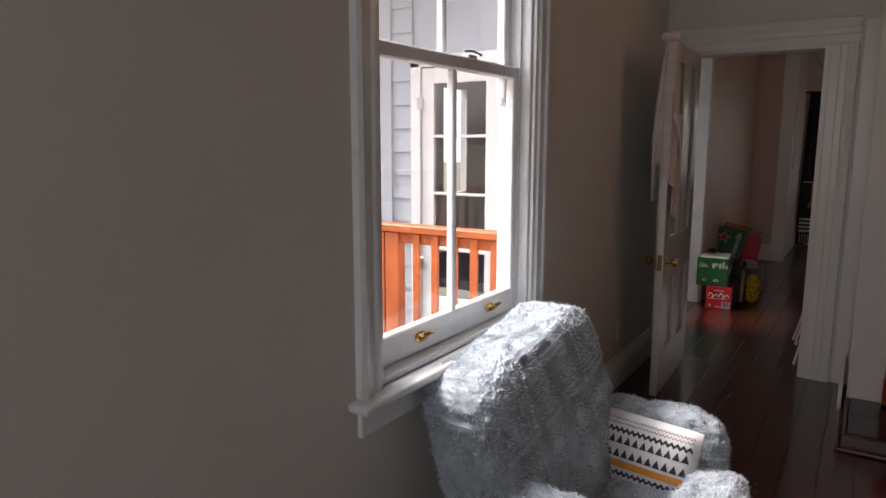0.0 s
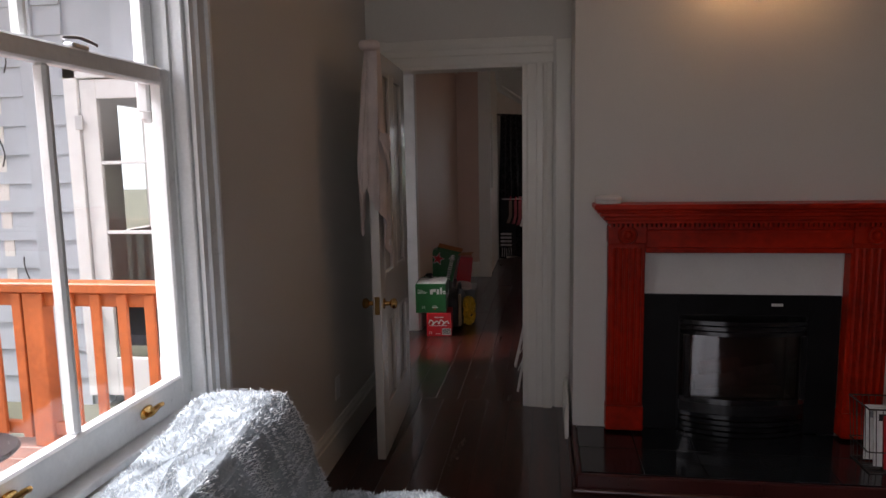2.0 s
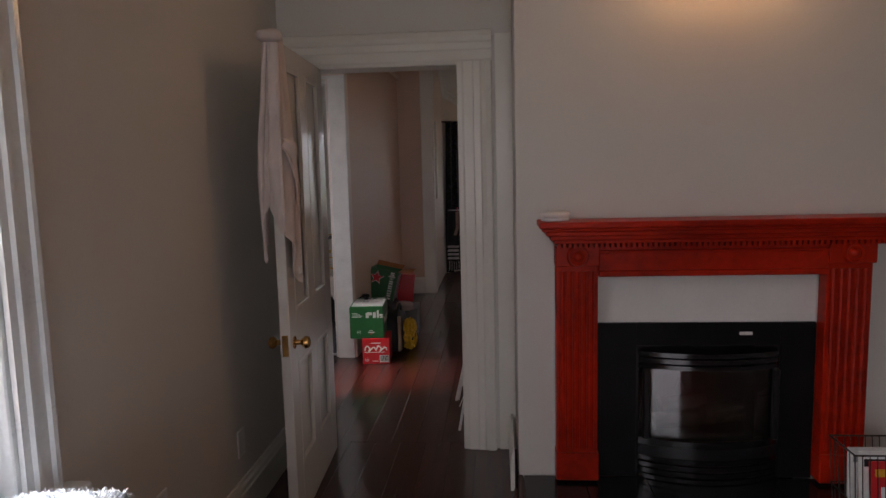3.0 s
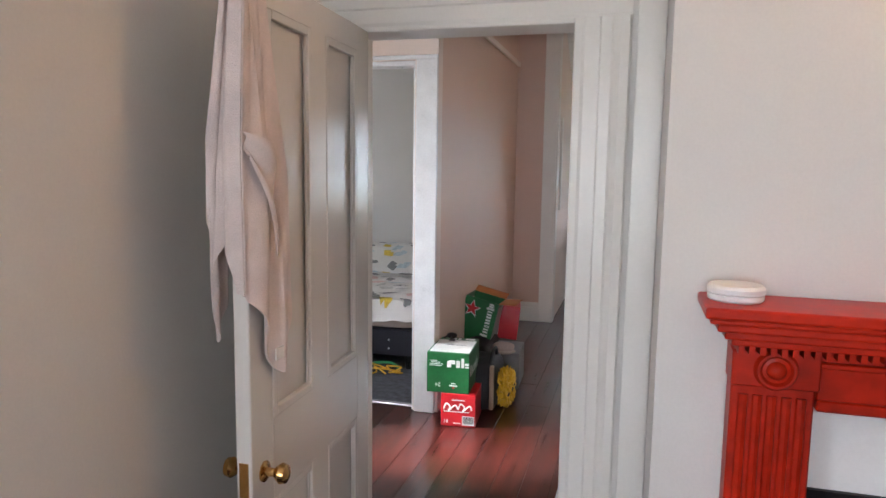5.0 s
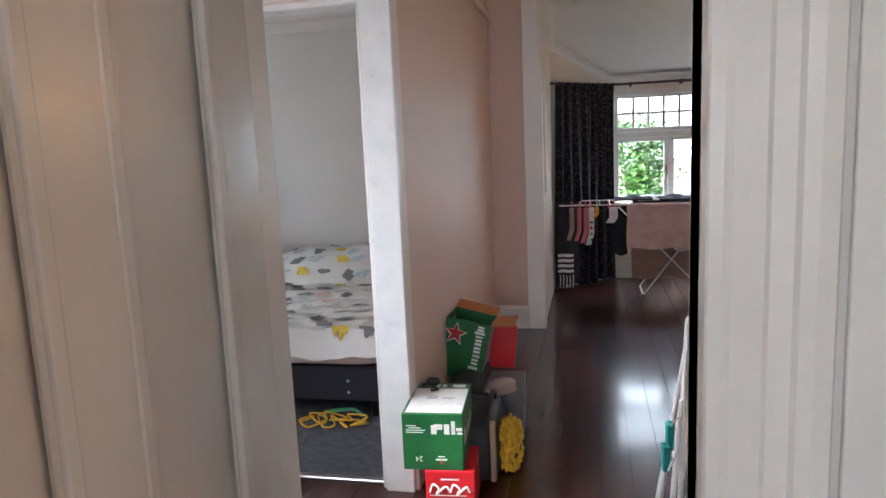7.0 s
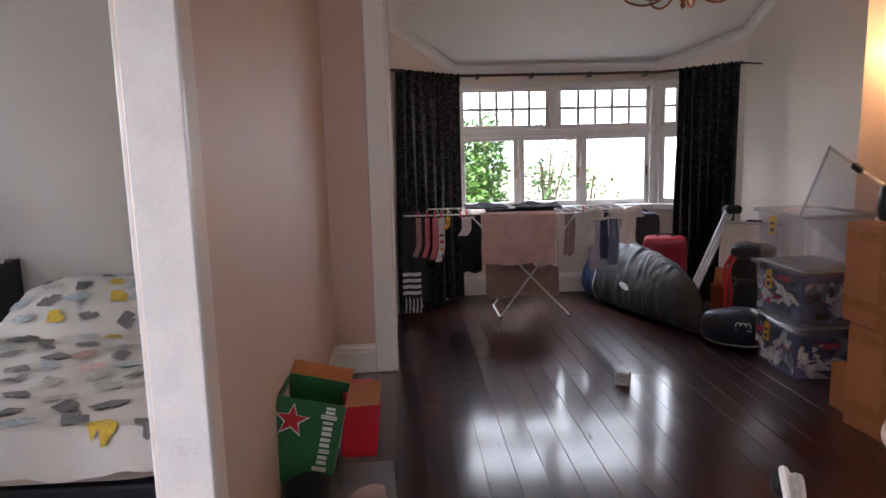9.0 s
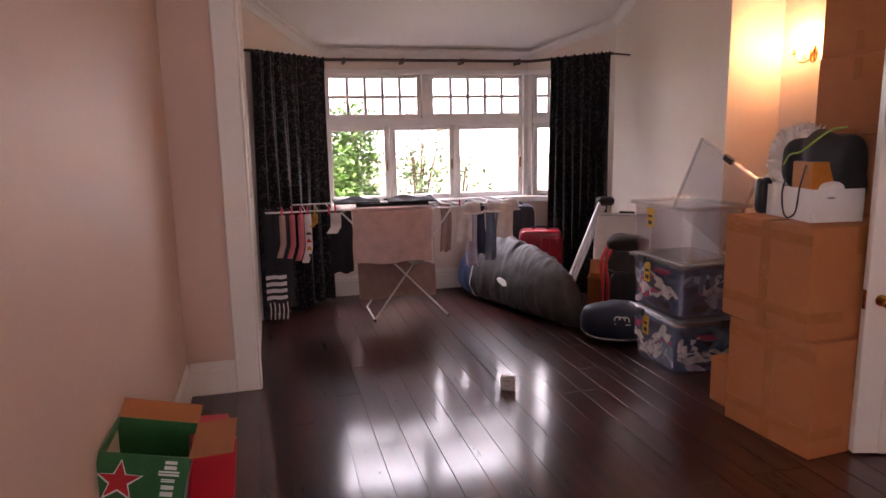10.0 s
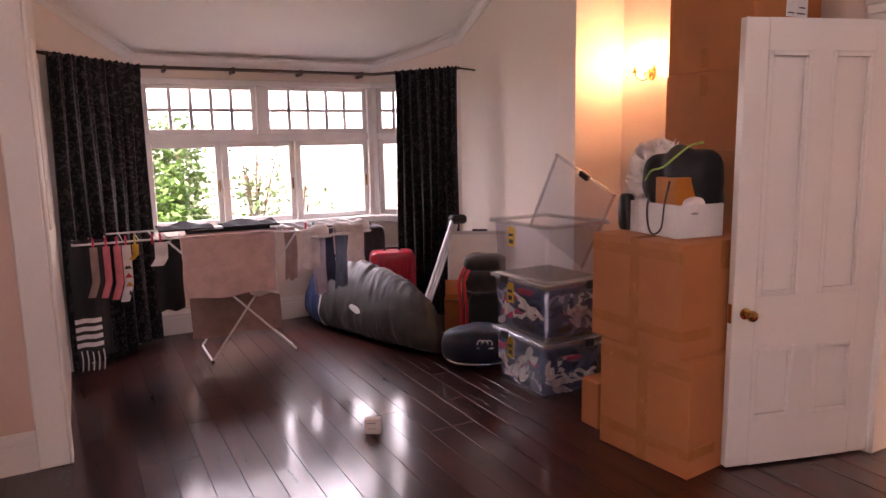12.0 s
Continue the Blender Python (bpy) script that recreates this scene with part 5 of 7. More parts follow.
soft(bm, (-0.56, 7.41, 0.483), (0.035, 0.022, 0.018), 0.8, 14, 8)
solid("charger_cable", bm, P_BLACK, "black charger with its cable on the carton", "cable", smooth=True)
# open green carton tilted on the pile
OC = pose(-0.575, 8.19, 0.272, -3, 13, 0)
oc = carton("beer_carton", OC, (0.26, 0.30, 0.335), M_GREENBOX, "open green beer carton with a red star, tilted on bags", open_top=True)
m = Matrix.Translation((0, -0.1505, 0)) @ FRONT
bm = B()
poly(bm, star_points(0.062), m @ Matrix.Translation((-0.062, 0.25, 0)))
st_ = part("red_star", bm, P_RED, oc, "red star with a white outline")
bm = B()
poly(bm, star_points(0.07, 0.43), m @ Matrix.Translation((-0.062, 0.248, -0.0004)))
part("outline", bm, P_WHITE, st_)
bm = B()
for a, b, x0, x1 in ((0.04, 0.085, 0.045, 0.10), (0.095, 0.13, 0.058, 0.095), (0.14, 0.155, 0.058, 0.10), (0.165, 0.20, 0.058, 0.095), (0.21, 0.245, 0.058, 0.095), (0.255, 0.265, 0.055, 0.095), (0.275, 0.29, 0.045, 0.105), (0.295, 0.322, 0.06, 0.095)):
    quads(bm, [(x0, a, x1, a + (b - a) * 0.42), (x0, a + (b - a) * 0.62, x1, b)], m)
part("logo", bm, P_WHITE, oc, "white sideways lettering shapes")
bm = B()
text_mesh(bm, "24", 0.028, m @ Matrix.Translation((-0.10, 0.085, 0)) @ Matrix.Rotation(radians(90), 4, "Z"))
part("number", bm, P_GREY, oc)
for c, r in (((0.13, -0.15, 0.36, 0.132, 0.15, 0.48), (0, 62)), ):
    bm = B()
    bx(bm, 0, -0.15, 0, 0.004, 0.15, 0.13)
    bmesh.ops.transform(bm, matrix=Matrix.Translation((0.126, 0, 0.335)) @ Matrix.Rotation(radians(75), 4, "Y"), verts=bm.verts)
    part("flap", bm, M_CARD, oc, "brown cardboard flap")
bm = B()
bx(bm, -0.13, 0, 0, 0.13, 0.004, 0.10)
bmesh.ops.transform(bm, matrix=Matrix.Translation((0, 0.148, 0.335)) @ Matrix.Rotation(radians(-70), 4, "X"), verts=bm.verts)
part("flap", bm, M_CARD, oc, "brown cardboard flap")
bm = B()
bx(bm, -0.13, -0.12, 0, 0.13, 0, 0.004)
bmesh.ops.transform(bm, matrix=Matrix.Translation((0, -0.146, 0.331)) @ Matrix.Rotation(radians(125), 4, "X"), verts=bm.verts)
part("flap", bm, M_GREENBOX, oc)
bm = B()
bx(bm, 0.1305, -0.13, 0.02, 0.1318, 0.13, 0.30)
part("side_panel", bm, P_GREY, oc, "silver-grey side panel")
# bags and boxes under and beside it
M_NYLON = mat("black_nylon", (0.014, 0.014, 0.016), 0.6, var=0.25, scale=12, bump=0.15, fine=200)
bg = thing("tote_bag", pose(-0.36, 7.56, 0), "black fabric tote bag sagging on the floor", "bag")
bm = B()
soft(bm, (0, 0, 0.155), (0.10, 0.24, 0.16), 0.5, 30, 18, f=fold(0.03, 9, 8, 3.0))
part("body", bm, M_NYLON, bg, smooth=True)
bm = B()
tube(bm, smooth_path([(0.05, -0.14, 0.28), (0.06, -0.05, 0.37), (0.06, 0.05, 0.37), (0.05, 0.14, 0.28)], 8), 0.011)
part("handle", bm, M_NYLON, bg, smooth=True)
bm = B()
bx(bm, 0.075, -0.235, 0.03, 0.10, -0.195, 0.32, bev=0.005)
part("board_edge", bm, mat("tan_edge", (0.36, 0.27, 0.19), 0.7), bg, "tan stiffened edge")
yb = thing("plastic_bag", pose(-0.215, 7.55, 0), "crumpled yellow plastic bag with black print", "bag")
bm = B()

def crumple(p):
    n1 = abs(noise.noise(Vector((p.x * 22 + 3, p.y * 20, p.z * 18)))) + 0.5 * abs(noise.noise(Vector((p.x * 48, p.y * 44 + 7, p.z * 40))))
    return p * (1.12 - 0.75 * n1)
soft(bm, (0, 0, 0.125), (0.06, 0.11, 0.13), 0.7, 64, 44, f=crumple)
part("body", bm, P_YELLOW, yb)
bm = B()
for k in range(4):
    tube(bm, smooth_path([(0.03, -0.09 + 0.03 * k, 0.09 + 0.03 * k), (0.05, -0.06 + 0.03 * k, 0.13), (0.05, -0.04 + 0.02 * k, 0.10 + 0.02 * k)], 4), 0.006, 5)
part("black_print", bm, P_BLACK, yb)
gb = carton("storage_box", pose(-0.33, 8.06, 0, 0, 0, 3), (0.27, 0.36, 0.26), mat("grey_card", (0.16, 0.16, 0.17), 0.6), "dark grey storage box on the floor")
sh = thing("shoe", pose(-0.30, 7.86, 0.262, 8, 10, 60), "worn pale canvas shoe on the pile", "shoe")
bm = B()
soft(bm, (0, 0, 0.02), (0.12, 0.04, 0.02), 0.7, 24, 8)
part("sole", bm, mat("shoe_sole", (0.35, 0.28, 0.25), 0.8), sh, smooth=True)
bm = B()
soft(bm, (-0.01, 0, 0.05), (0.105, 0.036, 0.035), 0.8, 24, 10, f=lump(0.2, 9, 2))
part("upper", bm, mat("shoe_canvas", (0.36, 0.28, 0.25), 0.9), sh, smooth=True)
rb = carton("drink_carton", pose(-0.37, 8.40, 0.262, 0, 6, 10), (0.15, 0.24, 0.26), M_REDBOX, "red cardboard carton behind the green one")
ub = thing("duffel_bag", pose(-0.48, 8.38, 0), "dark crumpled bag under the cartons", "bag")
bm = B()
soft(bm, (-0.02, -0.3, 0.16), (0.11, 0.30, 0.165), 0.5, 28, 16, f=fold(0.03, 9, 8, 13.0))
part("body", bm, M_NYLON, ub, smooth=True)

# folded clothes airer leaning by the doorway
ar = thing("clothes_airer", pose(0.33, 6.40, 0), "folded white wire clothes airer standing by the doorway", "clothes airer")
M_TEAL = mat("teal_plastic", (0.02, 0.36, 0.33), 0.4, var=0.05)
legs = (((-0.018, -0.71, 0.008), (0.07, -0.27, 0.49), (0.145, 0.165, 0.975), (0.16, 0.19, 0.985), (0.165, 0.17, 0.96), (0.10, -0.12, 0.66)),
        ((-0.055, -0.19, 0.008), (0.05, 0.0, 0.49), (0.15, 0.18, 0.96), (0.165, 0.20, 0.99), (0.18, 0.19, 0.96), (0.12, 0.05, 0.55)),
        ((-0.04, -0.60, 0.15), (0.04, -0.30, 0.49), (0.11, 0.0, 0.82)), ((-0.035, -0.12, 0.10), (0.05, 0.04, 0.49), (0.10, 0.12, 0.72)))
for pts in legs:
    bm = B()
    tube(bm, smooth_path([Vector(p) for p in pts], 8), 0.008, 8)
    part("frame", bm, M_METAL, ar, smooth=True)
for k in range(8):
    bm = B()
    f = k / 8
    rod(bm, (-0.02 + 0.09 * f, -0.62 + 0.5 * f, 0.12 + 0.8 * f), (0.02 + 0.08 * f, -0.25 + 0.1 * f, 0.14 + 0.8 * f), 0.003, seg=6)
    part("wire", bm, M_METAL, ar)
for k, (x, y, z) in enumerate(((0.072, 0.04, 0.58), (0.085, 0.06, 0.64))):
    bm = B()
    bx(bm, x - 0.012, y - 0.02, z, x + 0.012, y + 0.02, z + 0.085, bev=0.005)
    part("clip", bm, M_TEAL, ar, "teal plastic clip")
um = thing("broom", pose(0.91, 7.14, 0), "brown wooden stick with a black end leaning low", "broom")
bm = B()
rod(bm, (0.25, -0.45, 0.03), (-0.02, 0.10, 0.60), 0.012)
part("stick", bm, mat("brown_stick", (0.20, 0.07, 0.035), 0.45), um)
bm = B()
soft(bm, (-0.03, 0.12, 0.62), (0.03, 0.03, 0.03), 0.8, 16, 8, f=lump(0.3, 30, 1))
part("end_cap", bm, M_NYLON, um, smooth=True)
M_CREAM = mat("cream_plastic", (0.72, 0.58, 0.46), 0.4, var=0.04, scale=5)
hc = thing("high_chair", pose(0.755, 6.435, 0), "cream plastic high chair with a round-edged tray", "high chair")
bm = B()
lathe(bm, [(0.01, 1.075), (0.15, 1.075), (0.182, 1.085), (0.19, 1.10), (0.186, 1.115), (0.172, 1.118), (0.158, 1.108), (0.01, 1.106)], seg=48)
part("tray", bm, M_CREAM, hc, smooth=True)
bm = B()
lathe(bm, [(0.12, 0.58), (0.13, 0.74), (0.07, 0.80), (0.05, 0.90), (0.085, 0.94), (0.09, 0.98), (0.055, 1.02), (0.10, 1.075)], seg=28)
part("support", bm, M_CREAM, hc, smooth=True)
bm = B()
soft(bm, (0, 0, 0.56), (0.16, 0.15, 0.03), 0.5, 28, 10)
part("seat", bm, M_WHITE, hc, smooth=True)
for k in range(4):
    a = radians(45 + 90 * k)
    bm = B()
    rod(bm, (0.10 * math.cos(a), 0.10 * math.sin(a), 0.55), (0.17 * math.cos(a), 0.17 * math.sin(a), 0.0), 0.018, 0.014)
    part("leg", bm, M_METAL, hc)

# ---- bedroom things ----
bed = thing("bed", pose(-1.72, 9.02, 0), "double bed with a dark base and ginkgo-print duvet", "bed")
M_BASE = mat("dark_navy_base", (0.012, 0.012, 0.020), 0.6, var=0.2, scale=6, bump=0.03)
M_MATT = mat("mattress_cloth", (0.62, 0.54, 0.49), 0.9, var=0.05, scale=10, bump=0.1)
M_DUVET = mat("white_duvet", (0.66, 0.66, 0.63), 0.9, var=0.04, scale=6, bump=0.15, fine=200)
bm = B()
bx(bm, -0.74, -1.03, 0.13, 0.74, 1.05, 0.335, bev=0.01)
part("base", bm, M_BASE, bed)
for x in (-0.62, 0.62):
    for y in (-0.9, 0.9):
        bm = B()
        rod(bm, (x, y, 0.0), (x, y, 0.13), 0.03)
        part("leg", bm, M_BLACK, bed)
for z in (0.185, 0.255):
    bm = B()
    lathe(bm, [(0.001, -0.006), (0.008, -0.004), (0.008, 0.0), (0.001, 0.0)], (0.50, -1.03, z), "Y", 12)
    part("bolt", bm, M_STEEL, bed)
bm = B()
soft(bm, (0, 0.01, 0.44), (0.745, 1.04, 0.11), 0.2, 40, 12)
part("mattress", bm, M_MATT, bed, smooth=True)


def duvet(u, v):
    x, y = -0.80 + 1.60 * u, -1.085 + 2.10 * v
    edge = max(0.0, (abs(x) - 0.72) / 0.08)
    foot = max(0.0, (-1.03 - y) / 0.055)
    z = 0.565 + 0.03 * noise.noise(Vector((x * 3, y * 3, 1))) + 0.014 * noise.noise(Vector((x * 9, y * 7, 4)))
    z += 0.20 * max(0, min(1, (y - 0.30) / 0.45)) * (1 - 0.25 * (x / 0.8) ** 2)
    z -= 0.12 * edge ** 1.3 + 0.155 * foot ** 1.2
    return Vector((x, y - 0.012 * foot, z))


bm = B()
sheet(bm, lambda u, v: duvet(u, v), 60, 80, 0.02)
dv = part("duvet", bm, M_DUVET, bed, smooth=True)
rnd = random.Random(21)
G = [("grey_leaf", (0.20, 0.21, 0.21), 0.42), ("yellow_leaf", (0.62, 0.45, 0.06), 0.22), ("blue_leaf", (0.48, 0.58, 0.62), 0.16), ("pink_leaf", (0.66, 0.48, 0.44), 0.08), ("pale_leaf", (0.48, 0.49, 0.46), 0.12)]
sets = {g[0]: B() for g in G}
cells = [(i, j) for i in range(9) for j in range(12)]
for i, j in cells:
    r = rnd.random()
    k = 0
    while k < 4 and r > G[k][2]:
        r -= G[k][2]
        k += 1
    x = -0.80 + 1.6 * (i + 0.5 + (0.25 if j % 2 else -0.25) + rnd.uniform(-0.15, 0.15)) / 9
    y = -1.085 + 2.10 * (j + 0.5 + rnd.uniform(-0.15, 0.15)) / 12
    a0, s = rnd.uniform(0, 6.28), rnd.uniform(0.068, 0.088)
    b = sets[G[k][0]]
    pts = [(0.0, -0.3 * s)]
    for q in range(11):
        a = -1.25 + 2.5 * q / 10
        rr = s * (1.0 - (0.28 if q == 5 else 0.0) + 0.05 * math.sin(q * 2.3))
        pts.append((rr * math.sin(a), rr * math.cos(a) * 0.9))
    cs, sn = math.cos(a0), math.sin(a0)
    out = []
    for px, py in pts:
        X, Y = x + px * cs - py * sn, y + px * sn + py * cs
        u, v = (X + 0.80) / 1.6, (Y + 1.085) / 2.10
        out.append((u, v))
    if all(0.01 < u < 0.99 and 0.005 < v < 0.99 for u, v in out):
        c = b.verts.new(duvet(sum(p[0] for p in out) / len(out), sum(p[1] for p in out) / len(out)) + Vector((0, -0.006, 0.013)))
        ring = [b.verts.new(duvet(u, v) + Vector((0, -0.006, 0.011))) for u, v in out]
        for q in range(len(ring)):
            b.faces.new((c, ring[q], ring[(q + 1) % len(ring)]))
for nm, col, _ in G:
    p = part(nm, sets[nm], mat(nm + "_print", col, 0.9, var=0.15, scale=40, bump=0.1, fine=200), dv, nm.replace("_", " ") + " shapes printed on the duvet")
    p["kind"] = "stuff"
bm = B()
soft(bm, (0.33, 0.82, 0.635), (0.30, 0.19, 0.07), 0.55, 30, 12, f=fold(0.015, 6, 6, 1.0))
part("pillow", bm, M_DUVET, bed, smooth=True)
bm = B()
soft(bm, (-0.33, 0.82, 0.63), (0.30, 0.19, 0.07), 0.55, 30, 12, f=fold(0.015, 6, 6, 4.0))
part("pillow", bm, M_DUVET, bed, smooth=True)
# cables under the bed
M_CORD = mat("yellow_cord", (0.72, 0.42, 0.03), 0.5, var=0.05)
bm = B()
rnd = random.Random(9)
pts = [(-1.52 + 0.42 * k / 15 + 0.05 * math.sin(k * 2.1), 7.93 + 0.07 * math.sin(k * 1.7), 0.012 + 0.012 * (k % 3)) for k in range(16)]
tube(bm, smooth_path(pts, 6), 0.006, 6)
pts = [(-1.45 + 0.34 * k / 12 + 0.06 * math.cos(k * 2.5), 7.96 + 0.06 * math.cos(k * 1.4), 0.02 + 0.015 * ((k + 1) % 3)) for k in range(13)]
tube(bm, smooth_path(pts, 6), 0.006, 6)
solid("extension_cord", bm, M_CORD, "tangled yellow extension cord on the carpet", "cable", smooth=True)
bm = B()
tube(bm, smooth_path([(-1.40, 8.05, 0.03), (-1.30, 8.02, 0.06), (-1.22, 8.06, 0.05), (-1.15, 8.02, 0.03)], 6), 0.011, 8)
solid("garden_hose", bm, mat("green_plug", (0.05, 0.35, 0.16), 0.4), "green and blue cable end under the bed", "cable", smooth=True)
us = thing("storage_bag", pose(-2.0, 8.25, 0), "dark clutter bag stowed under the bed", "bag")
bm = B()
soft(bm, (0, 0, 0.06), (0.28, 0.2, 0.06), 0.6, 24, 10, f=lump(0.15, 8, 3))
part("body", bm, M_NYLON, us, smooth=True)
# bedside cabinet, lamp, mug
M_NS = mat("black_cabinet", (0.010, 0.010, 0.011), 0.45, var=0.2, scale=6, bump=0.01)
ns = thing("bedside_cabinet", pose(-2.80, 9.95, 0), "black open-fronted bedside cabinet", "cabinet")
for nm, c in (("side_panel", (-0.155, -0.15, 0, -0.139, 0.15, 0.86)), ("side_panel", (0.139, -0.15, 0, 0.155, 0.15, 0.86)), ("top", (-0.155, -0.15, 0.86, 0.155, 0.15, 0.878)), ("shelf", (-0.139, -0.145, 0.56, 0.139, 0.13, 0.578)), ("shelf", (-0.139, -0.145, 0.05, 0.139, 0.13, 0.07)), ("back_panel", (-0.139, 0.13, 0, 0.139, 0.15, 0.86)), ("drawer_front", (-0.138, -0.15, 0.08, 0.138, -0.132, 0.55))):
    bm = B()
    bx(bm, *c, bev=0.002)
    part(nm, bm, M_NS, ns)
bm = B()
bx(bm, -2.93, 9.84, 0.579, -2.70, 9.94, 0.69, bev=0.004)
solid("folder", bm, mat("turquoise_card", (0.02, 0.42, 0.40), 0.5), "turquoise box file on the cabinet shelf", "box")
bm = B()
bx(bm, -2.92, 9.81, 0.579, -2.70, 9.835, 0.60, bev=0.003)
solid("book", bm, P_GREY, "grey book lying on the cabinet shelf", "book")
lp = thing("desk_lamp", pose(-2.86, 9.93, 0.878), "black desk lamp with a silver stem", "lamp")
bm = B()
lathe(bm, [(0.001, 0), (0.075, 0), (0.078, 0.012), (0.06, 0.022), (0.001, 0.026)], seg=28)
part("base", bm, M_BLACK, lp, smooth=True)
bm = B()
tube(bm, smooth_path([(0, 0, 0.02), (-0.02, 0, 0.12), (-0.02, 0, 0.25), (0.0, 0, 0.31)], 6), 0.007)
part("stem", bm, M_STEEL, lp, smooth=True)
bm = B()
lathe(bm, [(0.012, -0.07), (0.03, -0.06), (0.05, -0.01), (0.062, 0.06), (0.058, 0.06), (0.045, -0.01), (0.012, -0.055)], (0, 0, 0), "X", 24)
bmesh.ops.transform(bm, matrix=pose(0.045, 0, 0.315, 0, 22, 0), verts=bm.verts)
part("shade", bm, M_BLACK, lp, smooth=True)
mg = thing("mug", pose(-2.69, 9.92, 0.878), "white mug with a dark printed pattern", "mug")
bm = B()
lathe(bm, [(0.001, 0), (0.04, 0), (0.042, 0.004), (0.042, 0.10), (0.039, 0.10), (0.038, 0.01), (0.001, 0.008)], seg=24)
part("body", bm, M_WHITE, mg, smooth=True)
bm = B()
tube(bm, smooth_path([(0.04, 0, 0.08), (0.068, 0, 0.07), (0.068, 0, 0.035), (0.04, 0, 0.025)], 6), 0.006)
part("handle", bm, M_WHITE, mg, smooth=True)
bm = B()
quads(bm, [(-0.02 + 0.012 * k, 0.02, -0.014 + 0.012 * k, 0.08) for k in range(3)], Matrix.Translation((-0.01, -0.0445, 0)) @ FRONT, 0.002)
part("print", bm, P_BLACK, mg)
# pedestal fan
fan = thing("pedestal_fan", pose(-2.86, 9.0, 0), "white pedestal fan with a wire guard", "fan")
bm = B()
lathe(bm, [(0.001, 0), (0.2, 0), (0.21, 0.015), (0.18, 0.035), (0.03, 0.05)], seg=32)
part("base", bm, M_WHITE, fan, smooth=True)
bm = B()
rod(bm, (0, 0, 0.04), (0, 0, 0.62), 0.018), rod(bm, (0, 0, 0.42), (0, 0, 0.62), 0.025)
part("pole", bm, M_WHITE, fan)
bm = B()
soft(bm, (0, 0.06, 0.95), (0.07, 0.10, 0.075), 0.8, 20, 12)
bx(bm, -0.03, -0.02, 0.60, 0.03, 0.05, 0.90, bev=0.012)
part("motor_housing", bm, M_WHITE, fan, smooth=True)
M_VANE = clear("fan_blade_plastic", (0.85, 0.86, 0.88), 0.2, 0.55)
for k in range(3):
    bm = B()
    a0 = k * 2 * math.pi / 3
    sheet(bm, lambda u, v: ((0.04 + 0.15 * u) * math.cos(a0 + (v - 0.5) * 1.3), -0.075 + 0.02 * (v - 0.5), 0.95 + (0.04 + 0.15 * u) * math.sin(a0 + (v - 0.5) * 1.3)), 6, 8, 0.002)
    part("blade", bm, M_WHITE, fan, smooth=True)
bm = B()
lathe(bm, [(0.001, -0.135), (0.045, -0.132), (0.045, -0.126), (0.001, -0.126)], (0, 0, 0.95), "Y", 24)
part("guard_badge", bm, M_WHITE, fan)
for yy in (-0.125, -0.02):
    bm = B()
    for k in range(40):
        a = k * 2 * math.pi / 40
        tube(bm, [(0.04 * math.cos(a), yy, 0.95 + 0.04 * math.sin(a)), (0.15 * math.cos(a), yy, 0.95 + 0.15 * math.sin(a)), (0.215 * math.cos(a), -0.072, 0.95 + 0.215 * math.sin(a))], 0.0014, 4)
    for rr in (0.10, 0.15, 0.215):
        y2 = -0.072 if rr > 0.2 else yy
        tube(bm, [(rr * math.cos(k * math.pi / 20), y2, 0.95 + rr * math.sin(k * math.pi / 20)) for k in range(41)], 0.002, 4)
    part("guard", bm, M_METAL, fan, "white wire guard")
# shoe rack
rk = thing("shoe_rack", pose(-3.30, 9.75, 0), "chrome wire shoe rack with several tiers", "shoe rack")
for x in (-0.38, 0.38):
    bm = B()
    tube(bm, smooth_path([(x, -0.14, 0), (x, -0.14, 0.7), (x, -0.10, 0.77), (x, 0.10, 0.77), (x, 0.14, 0.7), (x, 0.14, 0)], 6), 0.009)
    part("end_frame", bm, M_STEEL, rk, smooth=True)
for z in (0.18, 0.42, 0.66):
    for y in (-0.12, -0.04, 0.04, 0.12):
        bm = B()
        rod(bm, (-0.38, y, z), (0.38, y, z), 0.004, seg=6)
        part("shelf_wire", bm, M_STEEL, rk)


def pair_shoe(m, col, label):
    t = thing("shoe", m, label, "shoe", "shoes on the rack")
    bm = B()
    soft(bm, (0, 0, 0.014), (0.045, 0.135, 0.014), 0.7, 24, 8)
    part("sole", bm, P_WHITE, t, smooth=True)
    bm = B()
    def up(p):
        p = p.copy()
        p.z *= 1.0 + 0.9 * max(0, p.y / 0.12)
        return p
    soft(bm, (0, 0, 0.055), (0.04, 0.125, 0.04), 0.8, 24, 10, f=up)
    part("upper", bm, col, t, smooth=True)


rnd = random.Random(2)
M_SHOE = [mat("black_shoe", (0.02, 0.02, 0.022), 0.7), mat("brown_shoe", (0.10, 0.05, 0.03), 0.6), mat("grey_shoe", (0.12, 0.12, 0.13), 0.8)]
for z in (0.185, 0.425, 0.665):
    for k in range(6):
        pair_shoe(pose(-3.60 + k * 0.115, 9.75, z), M_SHOE[rnd.randrange(3)], "dark laced shoe standing on the wire rack")


